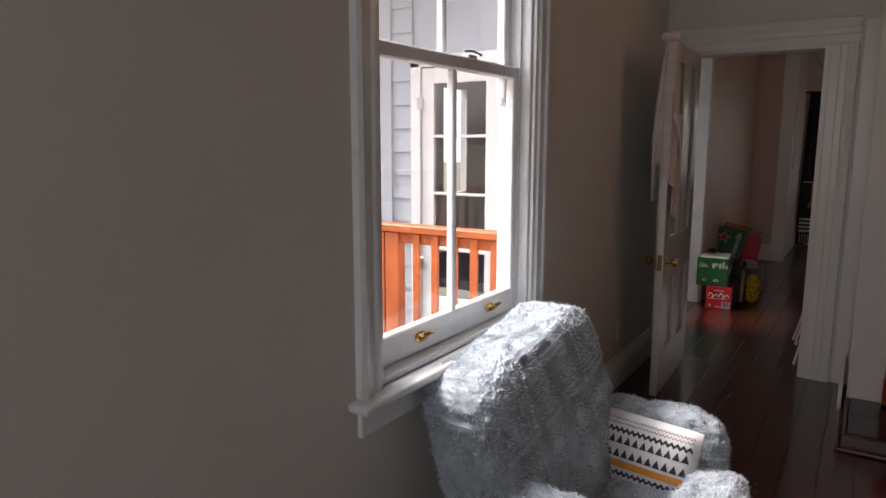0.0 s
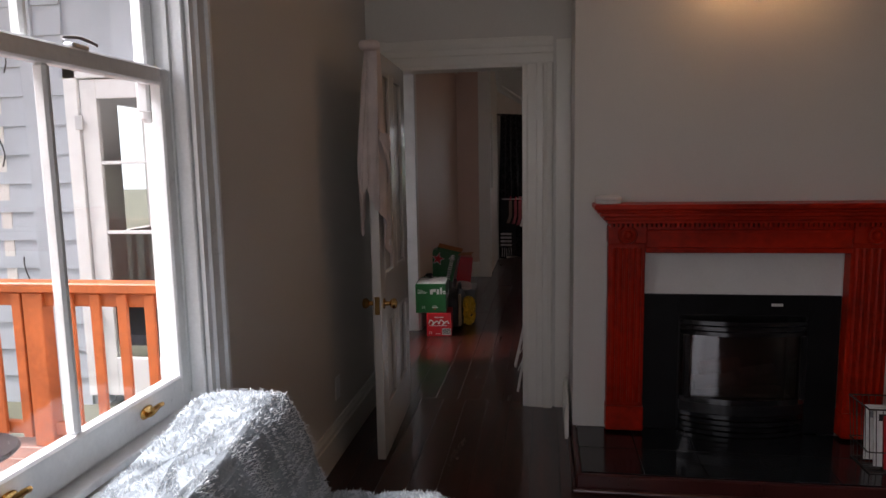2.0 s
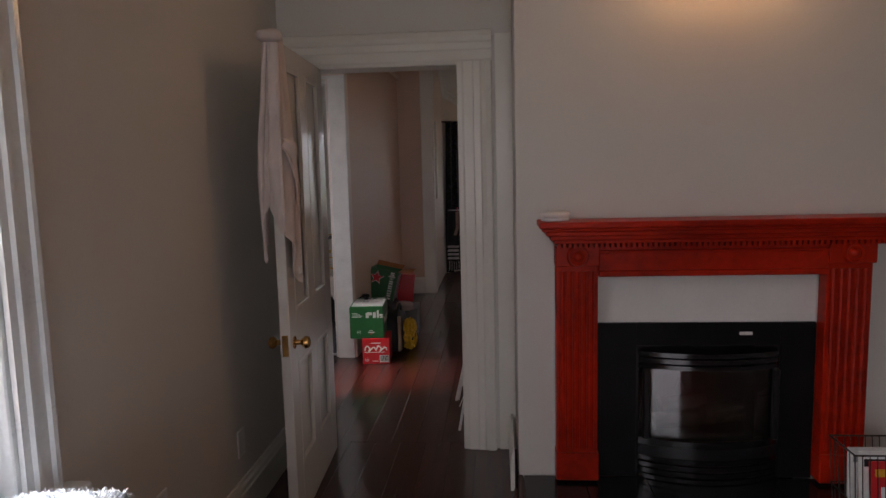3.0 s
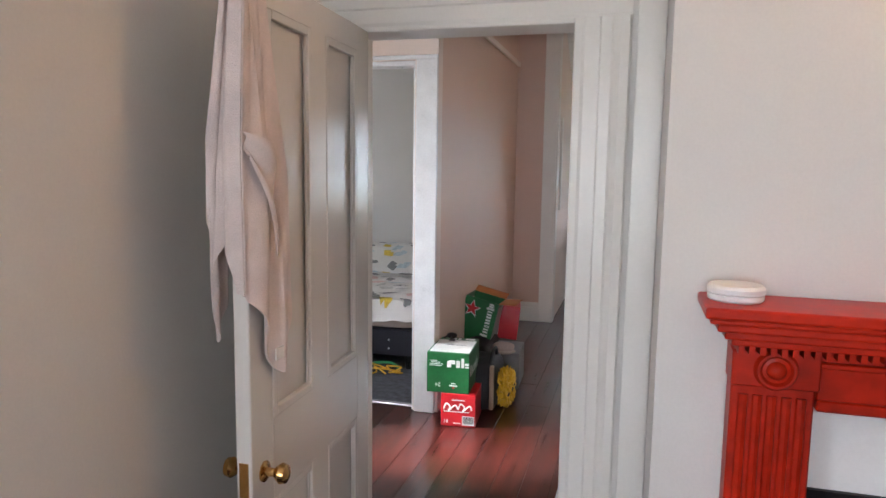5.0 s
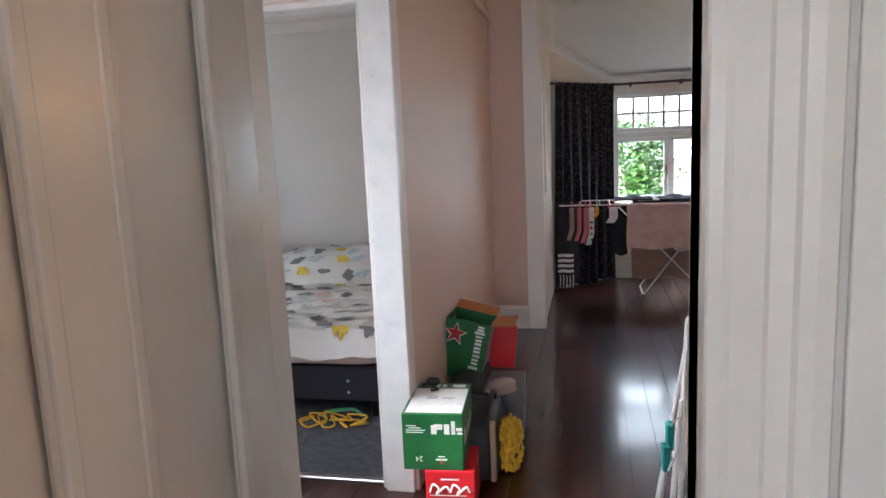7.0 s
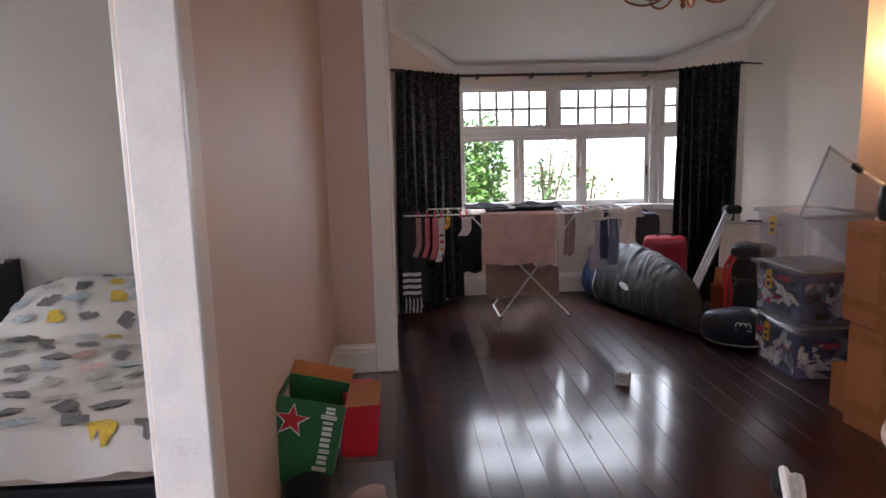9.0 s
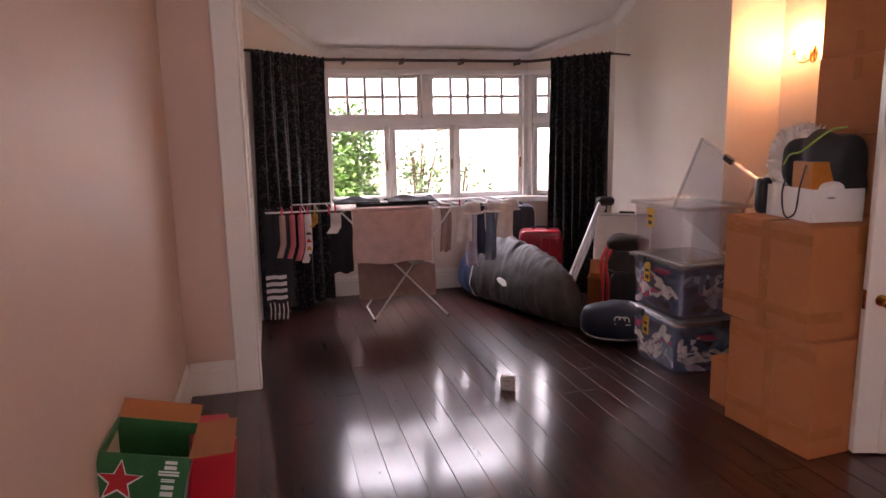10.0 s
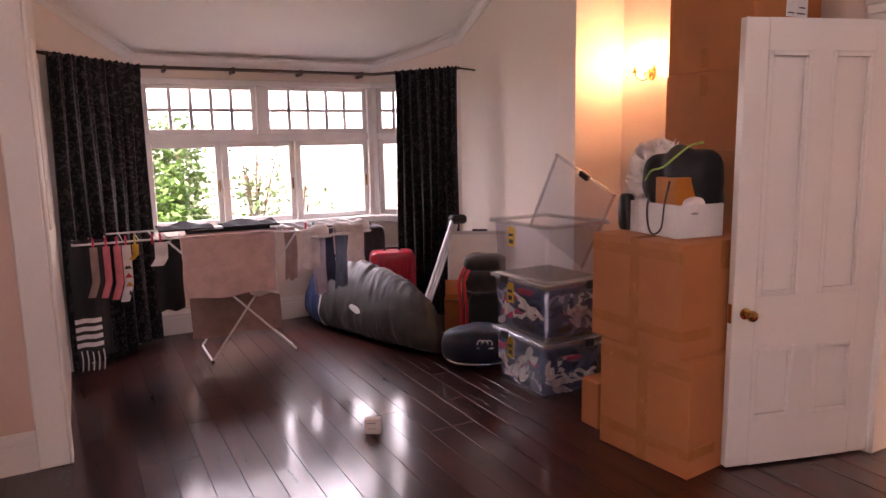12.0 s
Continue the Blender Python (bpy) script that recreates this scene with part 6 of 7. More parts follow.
# ---- front room things ----
def figured(name):
    """Black cloth with a raised, paler scrolling figure woven into it."""
    m = mat(name, (0.006, 0.005, 0.006), 0.6, var=0.4, scale=30, bump=0.2, fine=60, rv=0.2)
    n, l = m.node_tree.nodes, m.node_tree.links
    p = n["Principled BSDF"]
    p.inputs["Specular IOR Level"].default_value = 0.25
    tc, fig, edge, mx = n.new("ShaderNodeTexCoord"), n.new("ShaderNodeTexNoise"), n.new("ShaderNodeMapRange"), n.new("ShaderNodeMix")
    fig.inputs["Scale"].default_value, fig.inputs["Detail"].default_value, fig.inputs["Distortion"].default_value = 17.0, 3.0, 2.2
    edge.inputs[1].default_value, edge.inputs[2].default_value = 0.53, 0.57
    mx.data_type = "RGBA"
    mx.inputs[6].default_value, mx.inputs[7].default_value = (0.005, 0.004, 0.005, 1), (0.042, 0.038, 0.040, 1)
    l.new(tc.outputs["Object"], fig.inputs[0]), l.new(fig.outputs[0], edge.inputs[0]), l.new(edge.outputs[0], mx.inputs[0])
    l.new(mx.outputs[2], p.inputs["Base Color"])
    return m


M_CURTAIN = figured("black_patterned_curtain")
M_RODWOOD = mat("dark_wood_pole", (0.05, 0.022, 0.014), 0.4)


def curtain(a, b, z1, z0, folds, label, seed):
    """A hung curtain between two plan points, gathered in uneven folds."""
    rnd = random.Random(seed)
    ph = [rnd.uniform(0, 6.28) for _ in range(4)]
    a, b = Vector((*a, 0)), Vector((*b, 0))
    d = b - a
    n = Vector((-d.y, d.x, 0)).normalized()
    t = thing("curtain", pose(a.x, a.y, 0), label, "curtain", "bay curtains")

    def f(u, v):
        amp = 0.022 + 0.022 * v
        w = amp * math.sin(u * folds * 6.28 + ph[0] + 0.5 * math.sin(v * 3 + ph[1])) + 0.012 * math.sin(u * folds * 13 + ph[2])
        p = d * (u + 0.015 * math.sin(v * 4 + u * 9 + ph[3])) + n * w
        head = 0.012 * math.sin(u * folds * 19) if v < 0.03 else 0
        return (p.x, p.y, z1 + head + (z0 - z1) * v + 0.015 * math.sin(u * 11 + ph[1]) * v)
    bm = B()
    sheet(bm, f, folds * 14, 26, 0.004)
    part("drape", bm, M_CURTAIN, t, smooth=True)
    bm = B()
    sheet(bm, lambda u, v: Vector(f(u, v * 0.045)) + Vector((0, 0, 0.02)) - n * 0.006, folds * 14, 3, 0.006)
    part("heading", bm, M_CURTAIN, t, smooth=True)
    return t


curtain((-0.17, 11.60), (0.44, 12.20), 2.17, 0.03, 7, "black figured curtain drawn back beside the bay window", 1)
curtain((2.50, 11.98), (2.83, 11.44), 2.17, 0.03, 7, "black figured curtain drawn back beside the bay window", 6)
cr = thing("curtain_rod", pose(0, 0, 2.185), "dark wooden curtain pole following the bay", "curtain rod")
bm = B()
tube(bm, [(-0.19, 11.60, 0), (0.40, 12.22, 0), (0.44, 12.24, 0), (2.36, 12.24, 0), (2.40, 12.22, 0), (2.88, 11.52, 0)], 0.014, 10)
part("pole", bm, M_RODWOOD, cr, smooth=True)
for x in (0.62, 1.15, 1.72, 2.28):
    bm = B()
    bx(bm, x - 0.012, 12.225, -0.03, x + 0.012, YF, 0.02, bev=0.004)
    part("bracket", bm, M_RODWOOD, cr)
bm = B()
tube(bm, [(2.875, 11.525, 0), (3.10, 11.62, 0)], 0.008)
part("bracket", bm, M_RODWOOD, cr)
bm = B()
tube(bm, [(-0.19, 11.60, 0), (-0.215, 11.58, 0)], 0.012)
part("bracket", bm, M_RODWOOD, cr)

# clothes airer, opened out
ax = thing("clothes_airer", pose(0.75, 11.58, 0), "white folding clothes airer hung with washing", "clothes airer")
M_DARKFOOT = P_BLACK
for y in (-0.20, 0.26):
    bm = B()
    tube(bm, [(-0.06, y, 0.012), (0.62, y + 0.02, 0.92)], 0.008)
    part("leg", bm, M_METAL, ax)
    bm = B()
    tube(bm, [(0.56, y - 0.02, 0.012), (-0.30, y, 0.92)], 0.008)
    part("leg", bm, M_METAL, ax)
for x in (-0.06, 0.56):
    bm = B()
    rod(bm, (x, -0.21, 0.012), (x, 0.27, 0.012), 0.009)
    ft = part("foot_bar", bm, M_METAL, ax)
    for y in (-0.21, 0.27):
        bm = B()
        rod(bm, (x, y - 0.012, 0.011), (x, y + 0.012, 0.011), 0.0115)
        part("end_cap", bm, M_DARKFOOT, ft)


def rack_z(x):
    return 0.925 + (0.02 if x < -0.35 else 0.0) + (0.03 * (x - 0.6) if x > 0.6 else 0)


for y in (-0.24, 0.30):
    bm = B()
    tube(bm, [(-0.88, y, rack_z(-0.88)), (-0.36, y, rack_z(-0.36)), (0.62, y, 0.925), (1.12, y, rack_z(1.12))], 0.007)
    part("side_rail", bm, M_METAL, ax)
for k in range(21):
    x = -0.88 + k * 0.1
    bm = B()
    rod(bm, (x, -0.24, rack_z(x)), (x, 0.30, rack_z(x)), 0.0035 if k % 5 else 0.006, seg=6)
    part("rail_wire", bm, M_METAL, ax)
AX = Vector((0.75, 11.58, 0))
rnd = random.Random(31)


def hung(name, x0, x1, y, top, bottom, material, label, category, wob=0.012, seed=0.0, flare=0.0, notch=0.0, over=0.05):
    """A piece of washing folded over a rail, falling in front from top to bottom with soft folds."""
    def f(u, v):
        x = x0 + (x1 - x0) * u
        if v < 0.12:
            a = math.pi * (1 - v / 0.12)
            return (x, y + over * 0.35 * math.cos(math.pi - a) * -1 + 0.0, top + 0.010 * math.sin(a))
        w = (v - 0.12) / 0.88
        xx = x + flare * (u - 0.5) * w + 0.006 * math.sin(w * 5 + seed)
        b = bottom + notch * math.sin(u * math.pi) + 0.012 * math.sin(u * 9 + seed)
        return (xx, y - 0.017 - wob * math.sin(u * 8 + seed + w) * w, top + (b - top) * w)
    ob = cloth(name, f, material, label, category, 18, 26, 0.004)
    return ob


def fab(name, c):
    return mat(name, c, 0.95, var=0.1, scale=14, bump=0.3, fine=260)


F_PINK, F_BROWN, F_BLACK, F_WHITE, F_GREY = fab("pink_towelling", (0.68, 0.49, 0.47)), fab("taupe_towelling", (0.36, 0.24, 0.21)), fab("black_cotton", (0.015, 0.015, 0.017)), fab("white_cotton", (0.74, 0.71, 0.72)), fab("lilac_grey_cotton", (0.50, 0.47, 0.60))
F_ROSE, F_NAVY, F_OCHRE, F_CHAR = fab("rose_knit", (0.62, 0.17, 0.21)), fab("navy_cotton", (0.045, 0.06, 0.12)), fab("ochre_knit", (0.60, 0.33, 0.05)), fab("charcoal_wool", (0.03, 0.03, 0.033))
F_BLUEGREY = fab("blue_grey_cotton", (0.16, 0.22, 0.32))
pt = hung("bath_towel", 0.53, 1.175, 11.34, 0.94, 0.50, F_PINK, "pale pink bath towel hung over the airer", "towel", 0.008, 1.0)
hung("hand_towel", 0.98, 1.20, 11.37, 0.93, 0.47, F_WHITE, "white towel hanging behind the pink one", "towel", 0.01, 2.0)
hung("bath_towel", 0.58, 1.24, 11.52, 0.93, 0.165, F_BROWN, "brown striped bath towel hung on a lower rail", "towel", 0.008, 3.0)
# scarf at the far end
sc = thing("scarf", pose(-0.10, 11.42, 0), "dark grey wool scarf with white stripes and fringe", "scarf")
bm = B()
sheet(bm, lambda u, v: (-0.06 + 0.16 * u, -0.012 * math.sin(u * 9 + v * 2) - 0.02 * v, 0.97 - 0.76 * v), 14, 24, 0.006)
part("wool", bm, F_CHAR, sc, smooth=True)
for k, z in enumerate((0.44, 0.385, 0.33, 0.275)):
    bm = B()
    sheet(bm, lambda u, v: (-0.06 + 0.16 * u, -0.022 - 0.012 * math.sin(u * 9 + (0.97 - z) / 0.76 * 2), z - 0.03 * v), 14, 1, 0.002)
    part("stripe", bm, F_WHITE, sc, "white woven stripe", smooth=True)
for k in range(10):
    bm = B()
    x = -0.055 + 0.0165 * k
    tube(bm, smooth_path([(x, -0.02, 0.22), (x + 0.004, -0.025, 0.16), (x - 0.004, -0.02, 0.10 - 0.02 * (k % 2))], 4), 0.005, 5)
    part("fringe", bm, F_WHITE if k % 2 else F_CHAR, sc, smooth=True)
bm = B()
sheet(bm, lambda u, v: (0.02 + 0.14 * u, 0.06 + 0.012 * math.sin(u * 8 + v), 0.96 - 0.80 * v), 12, 20, 0.006)
part("wool", bm, F_CHAR, sc, smooth=True)
# socks, tights and small washing with pegs
P_PINKPEG, P_YPEG = mat("pink_plastic", (0.75, 0.03, 0.10), 0.35), mat("yellow_plastic", (0.75, 0.62, 0.10), 0.4)


def sock(x, y, top, length, w, material, label):
    t = thing("sock", pose(x, y, top), label, "sock", "small washing on the airer")
    bm = B()
    def f(u, v):
        foot = max(0.0, (v - 0.7) / 0.3)
        return (w * (u - 0.5) - 0.035 * foot, -0.006 - 0.008 * math.sin(u * 3.14) - 0.006 * math.sin(v * 8), -length * v)
    sheet(bm, f, 6, 14, 0.006)
    part("knit", bm, material, t, smooth=True)
    return t


def peg(x, y, z, material, label):
    t = thing("clothes_peg", pose(x, y, z), label, "clothes peg", "pegs on the airer")
    for s in (-1, 1):
        bm = B()
        bx(bm, -0.006, -0.007 + s * 0.006, -0.035, 0.006, 0.001 + s * 0.006, 0.035, bev=0.002)
        part("jaw", bm, material, t)
    bm = B()
    rod(bm, (-0.008, 0, 0.008), (0.008, 0, 0.008), 0.005, seg=8)
    part("spring", bm, M_STEEL, t)


for k, (x, ln, w, c, lb) in enumerate(((-0.01, 0.33, 0.04, F_BROWN, "brown sock pegged to the airer"), (0.065, 0.34, 0.035, F_ROSE, "rose pink tights hanging from the airer"), (0.13, 0.36, 0.04, F_ROSE, "pink sock pegged to the airer"), (0.185, 0.38, 0.05, F_WHITE, "patterned white and orange sock on the airer"), (0.24, 0.10, 0.035, F_OCHRE, "small yellow sock on the airer"), (0.40, 0.16, 0.08, F_WHITE, "white baby bonnet hanging on the airer"))):
    s_ = sock(x, 11.33, 0.925, ln, w, c, lb)
    if k == 3:
        for j in range(5):
            bm = B()
            z = -0.10 - 0.06 * j
            poly(bm, [(-0.025, z), (0.025, z), (0.0, z + 0.035)], Matrix.Translation((0, -0.02, 0)) @ FRONT)
            part("triangle", bm, (P_ORANGE, P_BLACK, P_RED)[j % 3], s_)
for k, (x, c) in enumerate(((-0.01, P_PINKPEG), (0.065, P_PINKPEG), (0.13, P_PINKPEG), (0.185, P_PINKPEG), (0.24, P_YPEG), (0.35, P_PINKPEG), (0.40, P_PINKPEG), (1.42, P_PINKPEG), (1.48, M_TEAL))):
    peg(x, 11.34, 0.95, c, ("pink", "yellow", "teal")[0 if c is P_PINKPEG else (1 if c is P_YPEG else 2)] + " plastic clothes peg clipped on the airer")
hung("legging", 0.36, 0.54, 11.44, 0.93, 0.42, F_BLACK, "black leggings hanging on the airer", "trousers", 0.015, 5.0)
hung("shirt", 0.60, 1.22, 11.62, 0.945, 0.62, F_BLACK, "black shirt folded over the airer", "shirt", 0.015, 2.4)
for k, (x0, x1, y) in enumerate(((0.42, 0.80, 11.74), (0.86, 1.28, 11.70))):
    cloth("shirt", lambda u, v: (x0 + (x1 - x0) * u, y - 0.16 + 0.24 * v, 0.945 + 0.016 * math.sin(u * 9 + k) * math.sin(v * 5) + 0.016 + 0.02 * v), F_BLACK, "black garment lying flat across the airer", "shirt", 20, 12, 0.012)
hung("hand_towel", 1.27, 1.36, 11.42, 0.94, 0.55, F_BROWN, "narrow brown cloth hanging on the airer", "towel", 0.01, 6.0)
for k, (x0, x1, y, bot, c, lb) in enumerate(((1.37, 1.49, 11.29, 0.64, F_WHITE, "white baby suit with a red print"), (1.475, 1.555, 11.33, 0.43, F_GREY, "lilac grey baby trousers"), (1.56, 1.635, 11.35, 0.52, F_NAVY, "navy baby trousers"), (1.64, 1.71, 11.32, 0.47, F_BLUEGREY, "blue-grey baby leggings"), (1.73, 1.85, 11.29, 0.66, F_WHITE, "white baby vest"))):
    hung("baby_garment", x0, x1, y, rack_z(x0 - 0.75) + 0.006, bot, c, lb + " drying on the airer", "baby clothes", 0.016, k * 1.7, flare=0.03)
for k, (x, y) in enumerate(((1.52, 11.33), (1.70, 11.35), (1.86, 11.38))):
    t = thing("sun_hat", pose(x, y, rack_z(x - 0.75) - 0.045), "white cotton baby hat drying on the airer", "hat", "hats on the airer")
    bm = B()
    soft(bm, (0, -0.02, 0.03), (0.075, 0.05, 0.055), 0.8, 22, 12, f=fold(0.012, 20, 18, k))
    part("crown", bm, F_WHITE, t, smooth=True)
    bm = B()
    lathe(bm, [(0.06, 0.0), (0.095, -0.012), (0.097, -0.008), (0.06, 0.006)], (0, -0.02, 0), seg=20)
    part("brim", bm, F_WHITE, t, smooth=True)

# surfboard-like gear bag
M_GEAR = mat("charcoal_nylon", (0.036, 0.032, 0.030), 0.55, var=0.3, scale=9, bump=0.5, fine=120)
M_BLUE = mat("navy_blue_nylon", (0.012, 0.045, 0.13), 0.5, var=0.25, scale=9, bump=0.2, fine=120)
GA = Vector((1.63, 12.25, 0))
GB = Vector((2.11, 10.64, 0))
gd_ = (GB - GA)
GM = Matrix.Translation(GA) @ Matrix.Rotation(math.atan2(gd_.y, gd_.x), 4, "Z")
gear = thing("gear_bag", GM, "large padded charcoal board bag with a navy end", "bag")
GL = gd_.length


def gear_pt(u, a):
    """u along the bag, a round its section; the bag stands on its edge and leans back."""
    prof = max(0.0, 1 - abs(2 * u - 1) ** (4.2 if u < 0.5 else 3.3)) ** 0.5
    h = (0.365 - 0.14 * u) * prof
    th = (0.165 - 0.02 * u) * prof
    c, s = math.cos(a), math.sin(a)
    y, z = th * math.copysign(abs(c) ** 0.85, c), h * math.copysign(abs(s) ** 0.85, s)
    wr = 1 + 0.05 * noise.noise(Vector((u * 16, y * 9, z * 9))) - 0.10 * abs(noise.noise(Vector((u * 24 + z * 5, y * 5, z * 2.5)))) + 0.035 * noise.noise(Vector((u * 46, y * 16 + u * 24, z * 10)))
    y, z = y * wr, z * wr
    lean = radians(-24)
    rest = (0.365 - 0.14 * u) * (0.5 + 0.5 * prof if u < 0.5 else prof)
    return Vector((GL * u, y * math.cos(lean) - z * math.sin(lean) + 0.10, max(0.0, 0.012 + rest * 0.93 + y * math.sin(lean) + z * math.cos(lean))))


def gear_part(name, u0, u1, mat_, label, n=40, grow=0.0):
    bm = B()
    sheet(bm, lambda p, q: gear_pt(u0 + (u1 - u0) * p, 6.2832 * q) + (Vector((0, 0, 0))), n, 48)
    bmesh.ops.remove_doubles(bm, verts=bm.verts, dist=1e-4)
    if grow:
        for v in bm.verts:
            v.co += v.normal * grow
    return part(name, bm, mat_, gear, label, smooth=True)


gear_part("blue_end", 0.0, 0.24, M_BLUE, "navy blue end panel", 16)
gear_part("body", 0.24, 1.0, M_GEAR, "", 110)
gear_part("piping", 0.237, 0.248, P_WHITE, "pale grey piping band", 2, 0.006)
bm = B()
tube(bm, [gear_pt(0.02 + 0.96 * k / 40, 1.35) + Vector((0, -0.004, 0.006)) for k in range(41)], 0.008, 6)
part("zip", bm, P_BLACK, gear, "black zip along the top edge")
bm = B()
cen = [gear_pt(0.52 + 0.042 * math.cos(k * 0.5236) + 0.015 * math.sin(k * 0.5236), math.pi + 0.30 + 0.11 * math.sin(k * 0.5236)) for k in range(12)]
vs = [bm.verts.new(p + Vector((0, -0.006, 0.002))) for p in cen]
bm.faces.new(vs)
part("logo_patch", bm, P_WHITE, gear, "pale oval logo patch")

# bags by the tubs
df = thing("duffel_bag", pose(2.33, 10.36, 0, 0, 0, -35), "small navy blue sports bag on the floor", "bag")
bm = B()
soft(bm, (0, 0, 0.14), (0.255, 0.15, 0.145), 0.8, 36, 20, f=fold(0.02, 8, 8, 5.0))
part("body", bm, mat("dark_navy_nylon", (0.008, 0.018, 0.045), 0.5, var=0.25, scale=9, bump=0.2, fine=120), df, smooth=True)
bm = B()
tube(bm, smooth_path([(-0.24, -0.05, 0.07), (-0.15, -0.125, 0.045), (0.0, -0.146, 0.04), (0.15, -0.125, 0.045), (0.24, -0.05, 0.07)], 8), 0.004, 6)
part("piping", bm, P_WHITE, df, "white piping")
bm = B()
for k in range(3):
    tube(bm, [(0.03 + 0.03 * k + 0.022 * math.cos(a), -0.142, 0.19 + 0.022 * math.sin(a)) for a in np.linspace(-0.6, 3.6, 10)], 0.0045, 5)
bx(bm, 0.01, -0.148, 0.155, 0.12, -0.143, 0.161)
part("logo_arcs", bm, P_WHITE, df, "white arched logo shapes")
bp = thing("backpack", pose(2.62, 10.72, 0, 0, 0, -40), "grey and black backpack with red straps", "backpack")
bm = B()
soft(bm, (0, 0, 0.34), (0.17, 0.14, 0.335), 0.45, 32, 24, f=fold(0.02, 8, 8, 8.0))
part("body", bm, M_GEAR, bp, smooth=True)
bm = B()
soft(bm, (0.02, -0.12, 0.28), (0.13, 0.06, 0.17), 0.5, 26, 14)
part("pocket", bm, M_NYLON, bp, smooth=True)
for x in (-0.13, -0.09):
    bm = B()
    tube(bm, smooth_path([(x, -0.10, 0.64), (x - 0.04, -0.17, 0.52), (x - 0.02, -0.19, 0.36), (x - 0.03, -0.15, 0.18)], 8), 0.013, 8)
    part("strap", bm, P_RED, bp, "red webbing strap", smooth=True)
bm = B()
tube(bm, smooth_path([(-0.15, -0.06, 0.66), (0.0, -0.12, 0.685), (0.15, -0.06, 0.66)], 8), 0.006)
part("zip", bm, P_BLACK, bp)
bm = B()
soft(bm, (0.0, -0.01, 0.655), (0.165, 0.14, 0.06), 0.6, 28, 12, f=fold(0.018, 9, 9, 3.0))
part("lid", bm, M_GEAR, bp, "padded grey lid pocket", smooth=True)
for z in (0.24, 0.46):
    bm = B()
    tube(bm, smooth_path([(-0.15, -0.11, z), (-0.02, -0.195, z - 0.02), (0.14, -0.12, z)], 6), 0.008, 6)
    part("compression_strap", bm, P_BLACK, bp, smooth=True)
# suitcases in the bay
def suitcase(m, size, material, label):
    w, d, h = size
    t = thing("suitcase", m, label, "suitcase", "suitcases in the bay")
    bm = B()
    soft(bm, (0, 0, h / 2 + 0.03), (w / 2, d / 2, h / 2), 0.22, 40, 24)
    part("shell", bm, material, t, smooth=True)
    for k in range(5):
        bm = B()
        x = -w * 0.34 + k * w * 0.17
        bx(bm, x - 0.012, -d / 2 - 0.006, 0.08, x + 0.012, -d / 2 + 0.02, h - 0.04, bev=0.004)
        part("rib", bm, material, t)
    bm = B()
    tube(bm, smooth_path([(-0.07, 0, h + 0.025), (-0.05, 0, h + 0.05), (0.05, 0, h + 0.05), (0.07, 0, h + 0.025)], 6), 0.01)
    part("handle", bm, P_BLACK, t, smooth=True)
    for x in (-w * 0.35, w * 0.35):
        bm = B()
        rod(bm, (x, -d * 0.3, 0.022), (x, d * 0.3, 0.022), 0.022)
        part("wheel", bm, P_BLACK, t)


M_REDCASE = mat("crimson_shell", (0.40, 0.012, 0.03), 0.3, var=0.08, scale=6, coat=0.2)
suitcase(pose(2.33, 11.80, 0, 0, 0, -20), (0.40, 0.25, 0.60), M_REDCASE, "crimson hard-shell suitcase standing in the bay")
suitcase(pose(2.20, 12.13, 0, 0, 0, -8), (0.36, 0.22, 0.80), mat("black_shell", (0.02, 0.025, 0.035), 0.4), "black suitcase standing behind the red one")
cb = carton("moving_box", pose(2.64, 11.09, 0, 0, 0, -30), (0.30, 0.26, 0.30), M_CARD, "open cardboard box half hidden by bags", open_top=True)
for r_, tr in ((70, (0, -0.13, 0.30)), (-40, (0, 0.13, 0.30))):
    bm = B()
    bx(bm, -0.15, 0, 0, 0.15, 0.005, 0.14)
    bmesh.ops.transform(bm, matrix=Matrix.Translation(tr) @ Matrix.Rotation(radians(r_), 4, "X"), verts=bm.verts)
    part("flap", bm, M_CARD, cb)
# leaning table top and its folded legs
pnl = thing("folding_table", Matrix.Translation((2.83, 11.20, 0)) @ Matrix.Rotation(radians(57), 4, "Z") @ Matrix.Rotation(radians(8), 4, "Y") , "white folding table top leaning against the wall", "table")
bm = B()
bx(bm, -0.02, -0.24, 0.005, 0.02, 0.24, 0.80, bev=0.015, seg=2)
part("tabletop", bm, M_WHITE, pnl)
bm = B()
bx(bm, -0.028, -0.25, 0.79, 0.028, 0.25, 0.82, bev=0.008)
part("rim", bm, M_STEEL, pnl)
bm = B()
bx(bm, -0.03, -0.10, 0.815, 0.03, 0.03, 0.835, bev=0.006)
part("handle", bm, P_BLACK, pnl)
lad = thing("step_ladder", pose(2.27, 11.27, 0), "folded aluminium legs leaning beside the curtain", "ladder")
for k in range(3):
    bm = B()
    rod(bm, (0.04 * k, 0.02 * k, 0.014), (0.455 + 0.04 * k, 0.13 + 0.02 * k, 0.90), 0.017, seg=12)
    part("leg", bm, M_STEEL, lad)
bm = B()
bx(bm, 0.44, 0.10, 0.87, 0.59, 0.20, 0.945, bev=0.02)
part("end_cap", bm, P_BLACK, lad)

# plastic tubs
M_CLEAR = clear("clear_plastic", (0.95, 0.96, 0.98), 0.15, 0.90, 0.035)
F_DEEP = fab("deep_navy_cotton", (0.05, 0.08, 0.17))
M_RIM = clear("clear_rim", (0.92, 0.94, 0.97), 0.2, 0.84, 0.14)
M_LID = clear("milky_lid", (0.92, 0.94, 0.97), 0.2, 0.84, 0.36)


